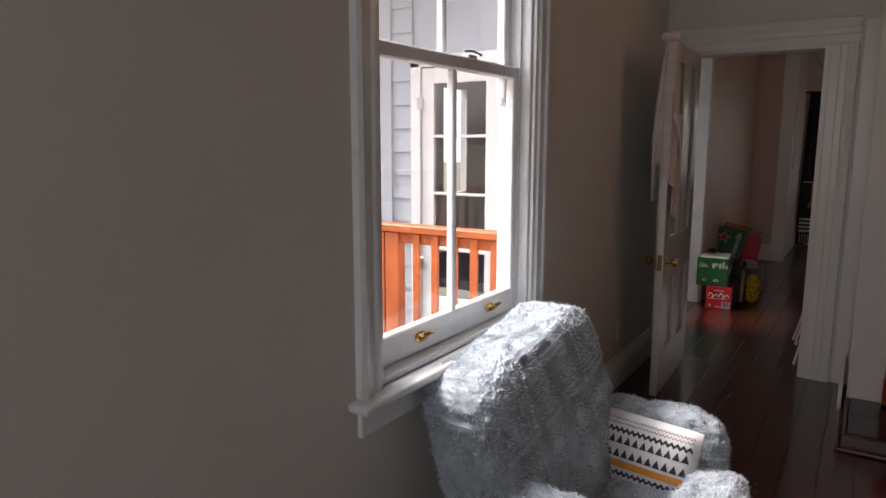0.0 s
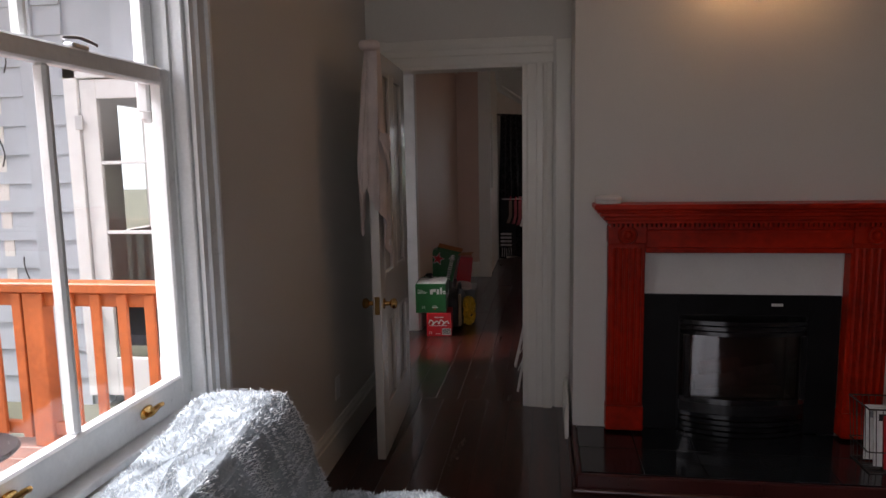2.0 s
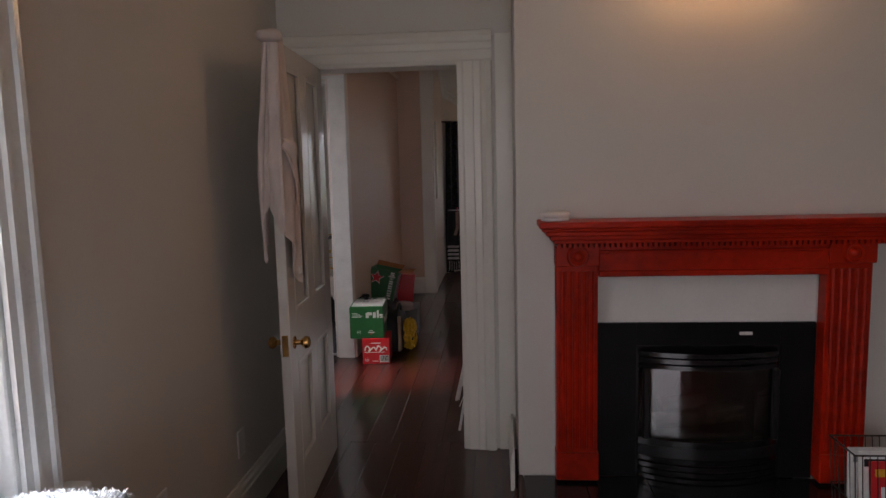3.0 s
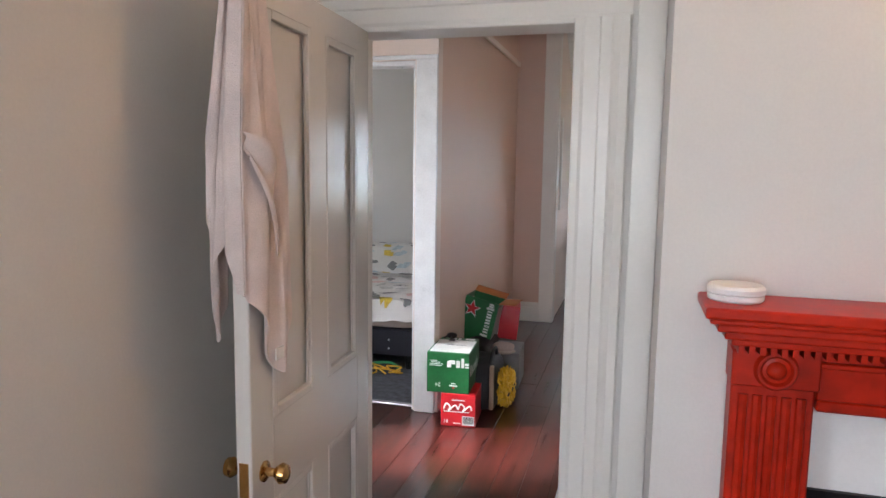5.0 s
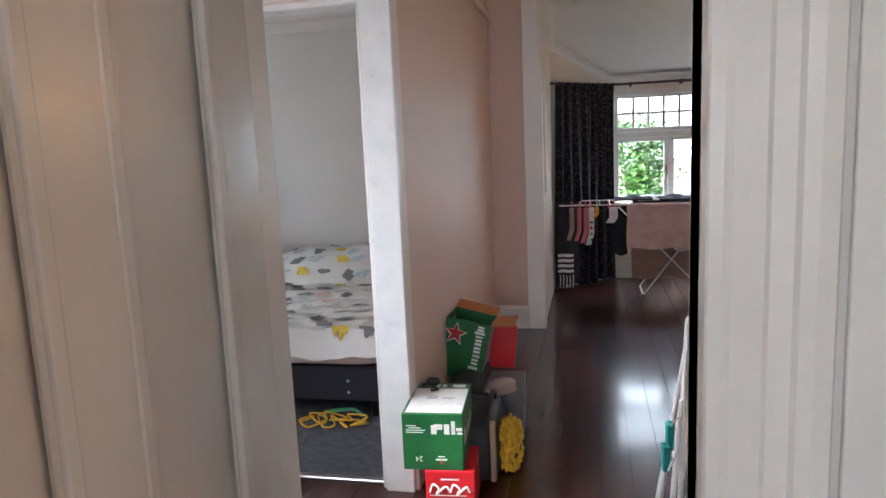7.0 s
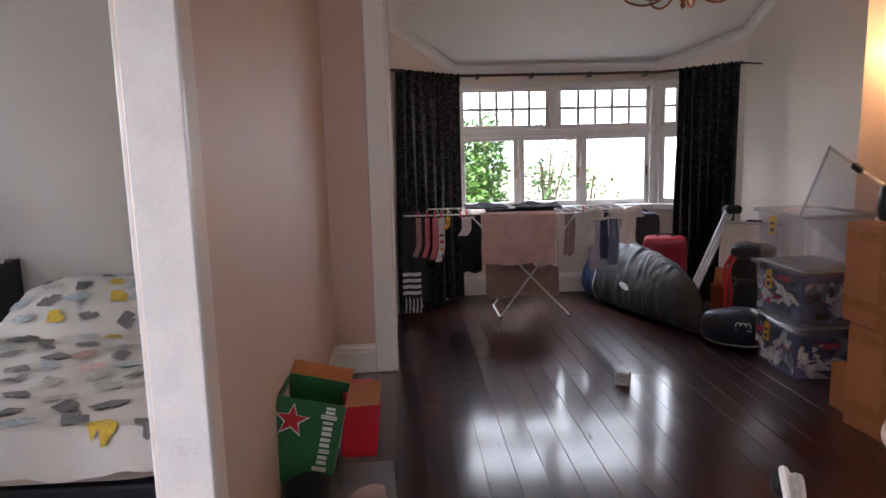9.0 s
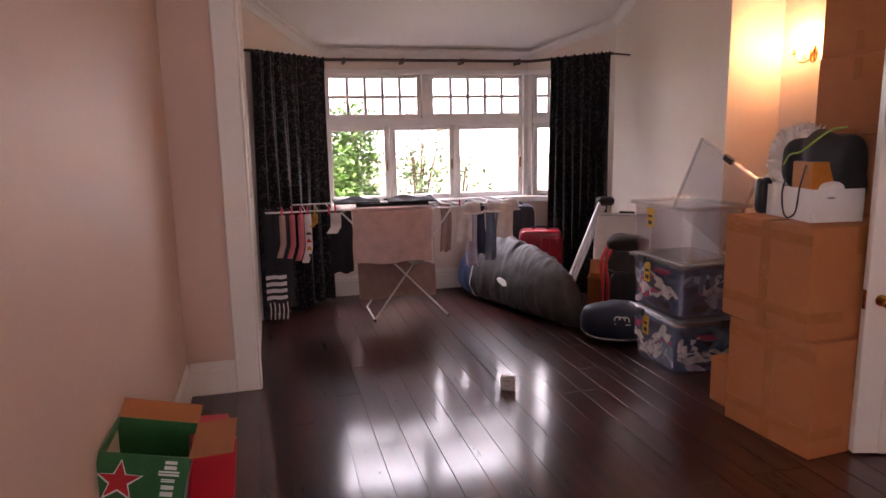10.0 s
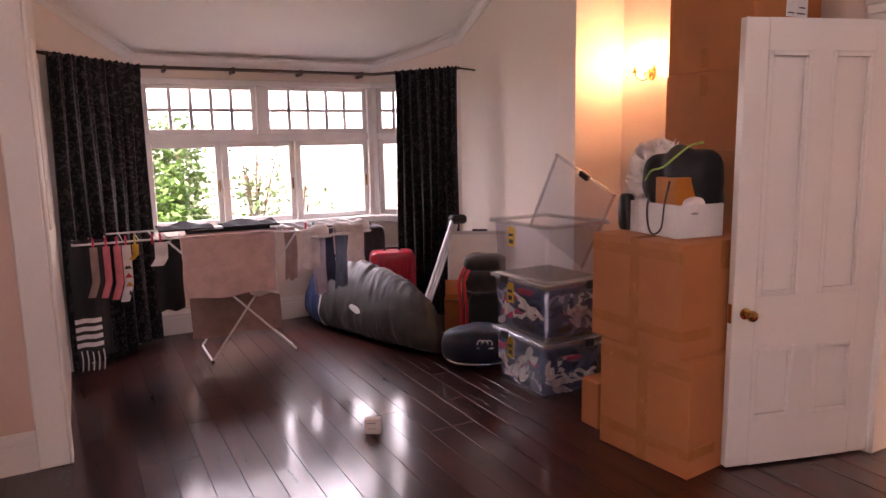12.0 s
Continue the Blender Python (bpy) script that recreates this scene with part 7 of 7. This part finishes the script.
def tub(m, label, filled, w=0.46, d=0.56, h=0.34, lid=True):
    """A clear storage tub: tapered walls, rim, lid, clips, label, and what it holds."""
    t = thing("storage_tub", m, label, "storage tub", "storage tubs")
    def wallpts(z, e=0.0):
        k = 0.92 + 0.08 * z / h
        return w / 2 * k - e, d / 2 * k - e
    bm = B()
    lo, hi, li_, hi_ = wallpts(0), wallpts(h), wallpts(0.004, 0.004), wallpts(h, 0.004)
    prev = None
    for (a, b), z in ((lo, 0.0), (hi, h), (hi_, h), (li_, 0.004)):
        ring = []
        for sx, sy in ((-1, -1), (1, -1), (1, 1), (-1, 1)):
            r = 0.04
            for q in range(4):
                an = {(-1, -1): math.pi, (1, -1): 1.5 * math.pi, (1, 1): 0, (-1, 1): 0.5 * math.pi}[(sx, sy)] + q * math.pi / 6
                ring.append(bm.verts.new((sx * (a - r) + r * math.cos(an), sy * (b - r) + r * math.sin(an), z)))
        if prev:
            for i in range(16):
                bm.faces.new((prev[i], prev[(i + 1) % 16], ring[(i + 1) % 16], ring[i]))
        else:
            bm.faces.new(ring[::-1])
        prev = ring
    bm.faces.new(prev)
    bmesh.ops.recalc_face_normals(bm, faces=bm.faces)
    part("tub_wall", bm, M_CLEAR, t, "clear plastic tub wall")
    bm = B()
    a, b = w / 2 + 0.014, d / 2 + 0.014
    for c in ((-a, -b, a, -b + 0.018), (-a, b - 0.018, a, b), (-a, -b + 0.018, -a + 0.018, b - 0.018), (a - 0.018, -b + 0.018, a, b - 0.018)):
        bx(bm, c[0], c[1], h - 0.012, c[2], c[3], h + 0.012, bev=0.004)
    part("rim", bm, M_RIM, t, "milky plastic rim")
    if lid:
        bm = B()
        bx(bm, -a + 0.02, -b + 0.02, h + 0.004, a - 0.02, b - 0.02, h + 0.012, bev=0.003)
        bx(bm, -a + 0.06, -b + 0.06, h + 0.012, a - 0.06, b - 0.06, h + 0.02, bev=0.006)
        part("lid", bm, M_LID, t, "milky plastic lid")
        for x, y, sx, sy in ((0.10, -b - 0.004, 0.035, 0.008), (-a - 0.004, 0.12, 0.008, 0.035)):
            bm = B()
            bx(bm, x - sx, y - sy, h - 0.035, x + sx, y + sy, h + 0.016, bev=0.004)
            part("clip", bm, P_BLACK, t, "black plastic clip")
    bm = B()
    bx(bm, -w / 2 - 0.002, 0.05, h * 0.55, -w / 2 + 0.003, 0.115, h * 0.92)
    lb = part("label", bm, P_YELLOW, t, "yellow product sticker")
    bm = B()
    bx(bm, -w / 2 - 0.003, 0.06, h * 0.60, -w / 2 - 0.0015, 0.10, h * 0.68), bx(bm, -w / 2 - 0.003, 0.06, h * 0.74, -w / 2 - 0.0015, 0.105, h * 0.79)
    part("print", bm, P_BLACK, lb)
    if filled:
        rnd = random.Random(filled)
        bm = B()
        soft(bm, (0, 0, h * 0.47), (w * 0.445, d * 0.445, h * 0.44), 0.16, 48, 24, f=fold(0.008, 9, 9, filled))
        part("clothing_mass", bm, mat("packed_clothes", (0.10, 0.15, 0.28), 0.95, var=0.3, scale=7, bump=0.6, fine=60, tint=(0.04, 0.06, 0.13)), t, "packed navy and grey clothing", smooth=True)
        cols = [F_NAVY, F_NAVY, F_DEEP, F_NAVY, F_DEEP, fab("hot_pink_cotton", (0.62, 0.06, 0.16)), F_CHAR, fab("mid_blue_cotton", (0.06, 0.10, 0.22))]
        for k in range(22):
            bm = B()
            z = 0.03 + (h - 0.09) * (k / 22)
            rx, ry, rz = rnd.uniform(0.09, 0.15), rnd.uniform(0.10, 0.17), rnd.uniform(0.025, 0.045)
            cx, cy = (-1 if k % 2 else rnd.uniform(-1, 1)) * (w * 0.47 - rx), (rnd.uniform(-1, 1) if k % 2 else -1) * (d * 0.47 - ry)
            lx, ly = w * 0.453, d * 0.453
            def fit_in(p):
                q = fold(0.02, 11, 11, k * 1.3)(p)
                return Vector((max(-lx - cx, min(lx - cx, q.x)), max(-ly - cy, min(ly - cy, q.y)), q.z))
            soft(bm, (cx, cy, max(z, rz * 1.6 + 0.006)), (rx, ry, rz), 0.7, 22, 10, f=fit_in)
            part("folded_clothing", bm, cols[rnd.randrange(len(cols))], t, "", smooth=True)
        # cloth pressed against the two walls that face the room
        for k in range(18):
            bm = B()
            side = k % 2
            span = (w if side else d) * 0.40
            c, zc = rnd.uniform(-span, span), h * rnd.uniform(0.16, 0.78)
            ra, rz, ph = rnd.uniform(0.06, 0.15), rnd.uniform(0.018, 0.045), rnd.uniform(0, 6)
            tl = rnd.uniform(-0.6, 0.6)

            def patch(u, v, c=c, zc=zc, ra=ra, rz=rz, ph=ph, tl=tl, side=side, span=span):
                an = 6.2832 * v
                r = u * (1 + 0.35 * math.sin(3 * an + ph) + 0.2 * math.sin(5 * an + 2 * ph))
                e, f = ra * r * math.cos(an), rz * r * math.sin(an)
                e, f = e * math.cos(tl) - f * math.sin(tl), e * math.sin(tl) + f * math.cos(tl)
                along = max(-span * 1.08, min(span * 1.08, c + e))
                z = max(0.02, min(h - 0.03, zc + f + 0.012 * math.sin(e * 50 + ph)))
                dip = 0.004 + 0.004 * math.sin(e * 70 + ph)
                k_ = 0.92 + 0.08 * z / h
                return (along, -d / 2 * k_ + dip, z) if side else (-w / 2 * k_ + dip, along, z)
            sheet(bm, patch, 4, 26, 0.002)
            part("cloth_fold", bm, (F_WHITE, F_WHITE, F_GREY, F_BLUEGREY, cols[5], F_WHITE, F_DEEP, F_GREY)[rnd.randrange(8)], t, "", smooth=True)
    return t


tub(pose(2.52, 9.80, 0, 0, 0, -2), "clear plastic tub packed with folded clothes", 3)
tub(pose(2.51, 9.79, 0.365, 0, 0, 1), "clear plastic tub packed with navy clothes", 8)
t3 = tub(pose(2.52, 9.80, 0.73, 0, 0, 4), "empty clear plastic tub standing on top of the others", 0, lid=False, h=0.33)
ld = thing("tub_lid", pose(2.70, 9.95, 0.865, 0, -7, 12) @ pose(0, 0, 0, 30), "clear tub lid leaning inside the empty tub", "lid")
bm = B()
bx(bm, -0.01, -0.24, 0, 0.0, 0.24, 0.56, bev=0.004)
part("sheet", bm, M_CLEAR, ld)
bm = B()
for c in ((-0.014, -0.25, 0, 0.006, -0.235, 0.57), (-0.014, 0.235, 0, 0.006, 0.25, 0.57), (-0.014, -0.25, 0.555, 0.006, 0.25, 0.57)):
    bx(bm, *c, bev=0.003)
part("rim", bm, M_RIM, ld)
bm = B()
bx(bm, -0.02, -0.04, 0.535, 0.01, 0.035, 0.575, bev=0.004)
part("clip", bm, P_BLACK, ld, "black plastic clip")


# moving boxes
def moving_box(m, size, label, tape=True, seed=0):
    w, d, h = size
    t = carton("moving_box", m, size, M_CARD, label)
    bm = B()
    bx(bm, -w / 2 + 0.003, -0.0015, h - 0.0015, w / 2 - 0.003, 0.0015, h + 0.0008)
    part("lid_seam", bm, M_JOINT, t)
    if tape:
        e = 0.0012
        for c in ((-w / 2 - e, -0.03, 0.0, -w / 2, 0.03, h), (-w / 2 - e, -d / 2, h * 0.16, -w / 2, d / 2, h * 0.16 + 0.05),
                  (-w / 2 - e, -0.03, h, w / 2, 0.03, h + e), (-w / 2 - e, -d / 2, h * 0.84, -w / 2, d / 2, h * 0.84 + 0.05)):
            bm = B()
            bx(bm, *c)
            part("tape", bm, M_TAPE, t, "brown packing tape")
        for c in ((-w / 2 - e, -d / 2 - e, h * 0.16, -w / 2 + 0.2, -d / 2, h * 0.16 + 0.05), (-0.03, -d / 2 - e, h * 0.75, 0.03, -d / 2, h)):
            bm = B()
            bx(bm, *c)
            part("tape", bm, M_TAPE, t)
    return t


b1 = moving_box(pose(2.53, 8.72, 0, 0, 0, 5), (0.56, 0.54, 0.56), "large brown cardboard moving box sealed with tape")
b2 = moving_box(pose(2.52, 8.76, 0.562, 0, 0, 1), (0.56, 0.58, 0.53), "large taped moving box stacked on another")
bm = B()
bx(bm, 0.20, -0.292, 0.14, 0.26, -0.290, 0.31)
pl_ = part("paper_label", bm, P_WHITE, b2, "white paper shipping label")
bm = B()
quads(bm, [(0.205, 0.16 + 0.02 * k, 0.25 - 0.008 * (k % 3), 0.168 + 0.02 * k) for k in range(7)], Matrix.Translation((0, -0.2925, 0)) @ FRONT)
part("print_lines", bm, P_GREY, pl_)
for k, (z, h, dx) in enumerate(((0.0, 0.66, 0.0), (0.662, 0.83, 0.01), (1.494, 0.412, 0.0), (1.908, 0.55, 0.01))):
    moving_box(pose(3.215 + dx, 8.99, z, 0, 0, 0), (0.53, 0.55, h), "tall brown moving box in the stack by the wall", tape=False)
bm = B()
bx(bm, 3.20, 8.7125, 2.165, 3.37, 8.7145, 2.33)
lb_ = solid("paper_label", bm, P_WHITE, "white paper label on the top moving box", "label")
bm = B()
text_mesh(bm, "Cheers Cherries", 0.022, Matrix.Translation((3.205, 8.7122, 2.255)) @ FRONT)
quads(bm, [(3.30, 2.21, 3.35, 2.216), (3.21, 2.18, 3.26, 2.186), (3.28, 2.18, 3.35, 2.186)], Matrix.Translation((0, 8.7122, 0)) @ FRONT)
part("print", bm, P_BLACK, lb_)
for z, h in ((1.40, 0.12), (1.78, 0.11), (1.93, 0.10), (2.30, 0.14)):
    bm = B()
    bx(bm, 2.947, 8.98, z, 2.9495, 9.025, z + h)
    solid("tape_strip", bm, M_TAPE, "strip of brown tape across stacked boxes", "tape")
bm = B()
bx(bm, 3.05, 8.76, 2.461, 3.40, 9.10, 2.60, bev=0.004)
solid("moving_box", bm, M_CARD, "small cardboard box on top of the stack", "box")
bm = B()
bx(bm, 2.30, 9.06, 0, 2.44, 9.20, 0.26, bev=0.004)
solid("moving_box", bm, M_CARD, "small cardboard box beside the big ones", "box")
# white tray box with bags on top
tray = carton("cardboard_tray", pose(2.50, 8.755, 1.096, 0, 0, -8), (0.26, 0.36, 0.155), mat("white_card", (0.74, 0.73, 0.71), 0.6, var=0.03), "white cardboard tray box holding odds and ends", open_top=True)
ob_ = carton("shoe_box", pose(2.44, 8.70, 1.165, 0, 0, -8), (0.12, 0.15, 0.21), mat("orange_card", (0.55, 0.18, 0.015), 0.5), "upright orange cardboard box in the tray")
bm = B()
quads(bm, [(-0.035, 0.08, 0.03, 0.10), (-0.03, 0.06, 0.035, 0.072), (-0.02, 0.11, 0.02, 0.118)], Matrix.Translation((0, -0.0705, 0)) @ FRONT)
part("print", bm, P_BLACK, ob_)
bb = thing("backpack", pose(2.56, 8.74, 1.20), "black backpack with lime piping lying in the tray", "backpack")
bm = B()
soft(bm, (0.0, 0.02, 0.15), (0.135, 0.19, 0.16), 0.8, 60, 36, f=fold(0.05, 9, 8, 17.0))
part("body", bm, M_NYLON, bb, smooth=True)
M_LIME = mat("lime_piping", (0.35, 0.55, 0.10), 0.5)
bm = B()
tube(bm, smooth_path([(-0.09, 0.20, 0.13), (-0.145, 0.10, 0.20), (-0.15, 0.02, 0.22), (-0.13, -0.04, 0.27), (-0.06, -0.06, 0.32), (0.02, -0.07, 0.335)], 8), 0.005, 6)
part("piping", bm, M_LIME, bb, smooth=True)
pb = thing("plastic_bag", pose(2.62, 9.0, 1.096), "crumpled white plastic bag beside the backpack", "bag")
bm = B()
soft(bm, (0.02, 0, 0.21), (0.14, 0.13, 0.215), 0.8, 64, 44, f=lambda p: crumple(p * 1.12))
part("body", bm, mat("thin_white_film", (0.78, 0.75, 0.73), 0.35, var=0.06, scale=18, bump=0.3, fine=60), pb, smooth=True)
rl = thing("paper_roll", pose(2.41, 8.885, 1.103), "white paper roll poking from the tray", "roll")
bm = B()
lathe(bm, [(0.012, 0), (0.034, 0), (0.034, 0.16), (0.012, 0.16)], seg=24)
part("roll", bm, M_WHITE, rl, smooth=True)
sp = thing("sneaker", pose(2.50, 8.64, 1.215, 0, 0, 20), "pale sports shoe on the tray edge", "shoe")
bm = B()
soft(bm, (0, 0, 0.03), (0.10, 0.045, 0.04), 0.7, 22, 10, f=lump(0.15, 10, 4))
part("upper", bm, M_WHITE, sp, smooth=True)
bm = B()
soft(bm, (0, 0, -0.005), (0.105, 0.048, 0.012), 0.7, 22, 6)
part("sole", bm, P_GREY, sp, smooth=True)
bm = B()
tube(bm, smooth_path([(2.36, 8.79, 1.29), (2.345, 8.79, 1.22), (2.35, 8.78, 1.13), (2.345, 8.74, 1.105), (2.35, 8.70, 1.14), (2.35, 8.685, 1.25), (2.375, 8.68, 1.36)], 8), 0.0045, 6)
solid("cable", bm, P_BLACK, "black cord looping over the tray edge", "cable", smooth=True)
bm = B()
bx(bm, 2.62, 9.02, 1.096, 2.72, 9.12, 1.34, bev=0.004)
solid("moving_box", bm, M_CARD, "small upright cardboard box behind the bag", "box")
bm = B()
soft(bm, (2.40, 8.985, 1.19), (0.035, 0.035, 0.095), 0.5, 18, 10)
solid("bottle", bm, M_BLACK, "dark bottle standing behind the tray", "bottle", smooth=True)

# sconce, chandelier
wall_light(pose(3.538, 9.95, 2.02, 0, 0, 90), "brass twin-arm candle wall light glowing in the alcove", 0.24)
M_COPPER = mat("aged_copper", (0.40, 0.16, 0.08), 0.3, metal=1.0, var=0.15, scale=20, bump=0)
cl = thing("chandelier", pose(1.30, 9.05, 0), "aged copper chandelier with curled arms", "chandelier")
bm = B()
lathe(bm, [(0.001, 2.19), (0.008, 2.20), (0.012, 2.215), (0.006, 2.225), (0.02, 2.235), (0.045, 2.27), (0.05, 2.30), (0.03, 2.33), (0.014, 2.345), (0.012, 2.55), (0.02, 2.56), (0.01, 2.58)], seg=24)
part("hub", bm, M_COPPER, cl, smooth=True)
bm = B()
rod(bm, (0, 0, 2.57), (0, 0, 3.27), 0.006)
part("stem", bm, M_COPPER, cl)
bm = B()
lathe(bm, [(0.05, 3.309), (0.055, 3.29), (0.02, 3.265), (0.006, 3.26)], seg=24)
part("ceiling_rose", bm, M_COPPER, cl, smooth=True)
for k in range(8):
    a = k * math.pi / 4 + 0.2
    c, s = math.cos(a), math.sin(a)
    bm = B()
    tube(bm, [(r * c, r * s, z) for r, z in [(p.x, p.z) for p in smooth_path([(0.03, 0, 2.32), (0.10, 0, 2.255), (0.19, 0, 2.23), (0.28, 0, 2.26), (0.32, 0, 2.33)], 8)]], 0.006, 8)
    arm = part("arm", bm, M_COPPER, cl, smooth=True)
    bm = B()
    lathe(bm, [(0.004, 2.325), (0.028, 2.335), (0.03, 2.345), (0.012, 2.345), (0.012, 2.42), (0.001, 2.42)], (0.32 * c, 0.32 * s, 0), seg=14)
    part("candle_cup", bm, M_COPPER, arm, smooth=True)
# small things on the floor
sb = carton("small_box", pose(1.235, 9.66, 0, 0, 0, -32), (0.085, 0.05, 0.085), mat("white_small_card", (0.70, 0.70, 0.70), 0.5, var=0.03), "small white product box on the floor")
bm = B()
quads(bm, [(-0.03, 0.06, 0.02, 0.066), (-0.02, 0.03, 0.02, 0.034)], Matrix.Translation((0, -0.0258, 0)) @ FRONT)
part("print", bm, P_GREY, sb)
M_PINKTUB = mat("bright_pink_plastic", (0.78, 0.012, 0.10), 0.35, var=0.04, scale=6)
pk = thing("laundry_tub", pose(2.68, 7.38, 0), "bright pink flexible plastic laundry tub", "laundry tub")
bm = B()
EAR = 1.92


def tub_point(a, r, h):
    """Flexible tub wall: the rim rises into two ears."""
    d = min(abs((a - EAR + math.pi) % (2 * math.pi) - math.pi), abs((a - EAR) % (2 * math.pi) - math.pi))
    k = math.exp(-(d / 0.42) ** 2) * (h / 0.26) ** 3
    r = r * (1 + 0.05 * k)
    return (r * math.cos(a), r * math.sin(a), h + 0.055 * k - 0.015 * (1 - k) * (h / 0.26) ** 3)


prof = [(0.001, 0.0), (0.17, 0.0), (0.18, 0.01), (0.21, 0.12), (0.232, 0.205), (0.240, 0.24), (0.247, 0.262), (0.252, 0.262), (0.256, 0.268), (0.250, 0.272), (0.242, 0.266), (0.236, 0.24), (0.227, 0.205), (0.205, 0.12), (0.174, 0.016), (0.001, 0.012)]
rings = [[bm.verts.new(tub_point(2 * math.pi * q / 72, r, h)) for q in range(72)] for r, h in prof]
for k, (p, q_) in enumerate(zip(rings, rings[1:])):
    for q in range(72):
        a = 2 * math.pi * (q + 0.5) / 72
        d = min(abs((a - EAR + math.pi) % (2 * math.pi) - math.pi), abs((a - EAR) % (2 * math.pi) - math.pi))
        if k in (4, 11) and d < 0.25:
            continue
        bm.faces.new((p[q], p[(q + 1) % 72], q_[(q + 1) % 72], q_[q]))
for q in range(72):
    a = 2 * math.pi * (q + 0.5) / 72
    d = min(abs((a - EAR + math.pi) % (2 * math.pi) - math.pi), abs((a - EAR) % (2 * math.pi) - math.pi))
    if d < 0.25:
        for k, k2 in ((4, 12), (5, 11)):
            bm.faces.new((rings[k][q], rings[k][(q + 1) % 72], rings[k2][(q + 1) % 72], rings[k2][q]))
bmesh.ops.recalc_face_normals(bm, faces=bm.faces)
part("bowl", bm, M_PINKTUB, pk, smooth=True)
# white chest of drawers in the far bedroom
cd = thing("chest_of_drawers", pose(8.45, 9.75, 0.004, 0, 0, -90), "white painted chest of drawers with dark knobs", "chest of drawers")
bm = B()
bx(bm, -0.55, -0.24, 0.12, 0.55, 0.24, 0.98, bev=0.006)
part("carcass", bm, M_SASH, cd)
bm = B()
bx(bm, -0.58, -0.27, 0.98, 0.58, 0.25, 1.01, bev=0.008)
part("top", bm, M_SASH, cd)
for x in (-0.5, 0.5):
    for y in (-0.19, 0.19):
        bm = B()
        bx(bm, x - 0.03, y - 0.03, 0, x + 0.03, y + 0.03, 0.12, bev=0.004)
        part("leg", bm, M_SASH, cd)
for k in range(4):
    for x0 in (-0.53, 0.01):
        bm = B()
        bx(bm, x0, -0.262, 0.145 + k * 0.207, x0 + 0.52, -0.242, 0.335 + k * 0.207, bev=0.005)
        dr = part("drawer", bm, M_SASH, cd)
        bm = B()
        lathe(bm, [(0.001, -0.30), (0.018, -0.296), (0.02, -0.285), (0.008, -0.275), (0.008, -0.262)], (x0 + 0.26, 0, 0.24 + k * 0.207), "Y", 12)
        part("knob", bm, P_BLACK, dr, "dark round knob", smooth=True)
wk = thing("wicker_basket", pose(4.90, 8.92, 0), "woven wicker basket filled with toys", "basket")
M_WICKER = mat("wicker", (0.28, 0.16, 0.08), 0.8, var=0.3, scale=40, bump=0.4, fine=80)
bm = B()
for k in range(14):
    bx(bm, -0.13 + 0.003 * (k % 2), -0.13 - 0.003 * (k % 2), 0.01 + k * 0.028, 0.13 - 0.003 * (k % 2), 0.13 + 0.003 * (k % 2), 0.034 + k * 0.028, bev=0.008)
part("weave", bm, M_WICKER, wk)
bm = B()
tube(bm, smooth_path([(0.10, -0.02, 0.39), (0.13, 0.0, 0.56), (0.05, 0.04, 0.60), (0.0, 0.06, 0.52)], 8), 0.014)
part("handle", bm, M_WICKER, wk, smooth=True)
bm = B()
soft(bm, (0, 0, 0.43), (0.11, 0.11, 0.05), 0.6, 22, 10, f=lump(0.2, 12, 3))
part("red_cloth", bm, P_RED, wk, smooth=True)
bm = B()
soft(bm, (-0.02, -0.01, 0.50), (0.11, 0.07, 0.045), 0.7, 22, 10, f=lump(0.25, 12, 6))
part("cream_cloth", bm, F_WHITE, wk, smooth=True)


# ---- floor boards ----
fl = bpy.data.objects["floor"]
rnd = random.Random(77)
PW = 0.1425
board_mesh = {}


def board(length):
    if length not in board_mesh:
        bm = B()
        w = PW - 0.0026
        prism(bm, [(0, -0.012), (w, -0.012), (w, -0.0004), (w - 0.0005, 0), (0.0005, 0), (0, -0.0004)], "y", 0.001, length - 0.0015)
        bmesh.ops.recalc_face_normals(bm, faces=bm.faces)
        board_mesh[length] = mesh_of("floor_board", bm, M_FLOOR)
    return board_mesh[length]


def lay(x0, x1, y0, y1, pieces):
    x = x0
    while x < x1 - 0.02:
        cuts = [y0, *[round(y0 + (y1 - y0) * (k + rnd.choice((-0.25, -0.1, 0.1, 0.25))) / pieces, 2) for k in range(1, pieces)], y1]
        for a, b in zip(cuts, cuts[1:]):
            ob = new("floor_board", board(round(b - a, 2)))
            ob.location, ob.parent = (x, a, 0), fl
            ob.rotation_euler = (rnd.uniform(-0.0006, 0.0006), rnd.uniform(-0.0022, 0.0022), 0)
        x += PW


lay(-0.58, 4.55, -1.6, 5.53, 3)
lay(-1.62, -0.80, 5.6, 7.30, 1)
lay(-0.775, 5.0, 5.53, 12.36, 3)
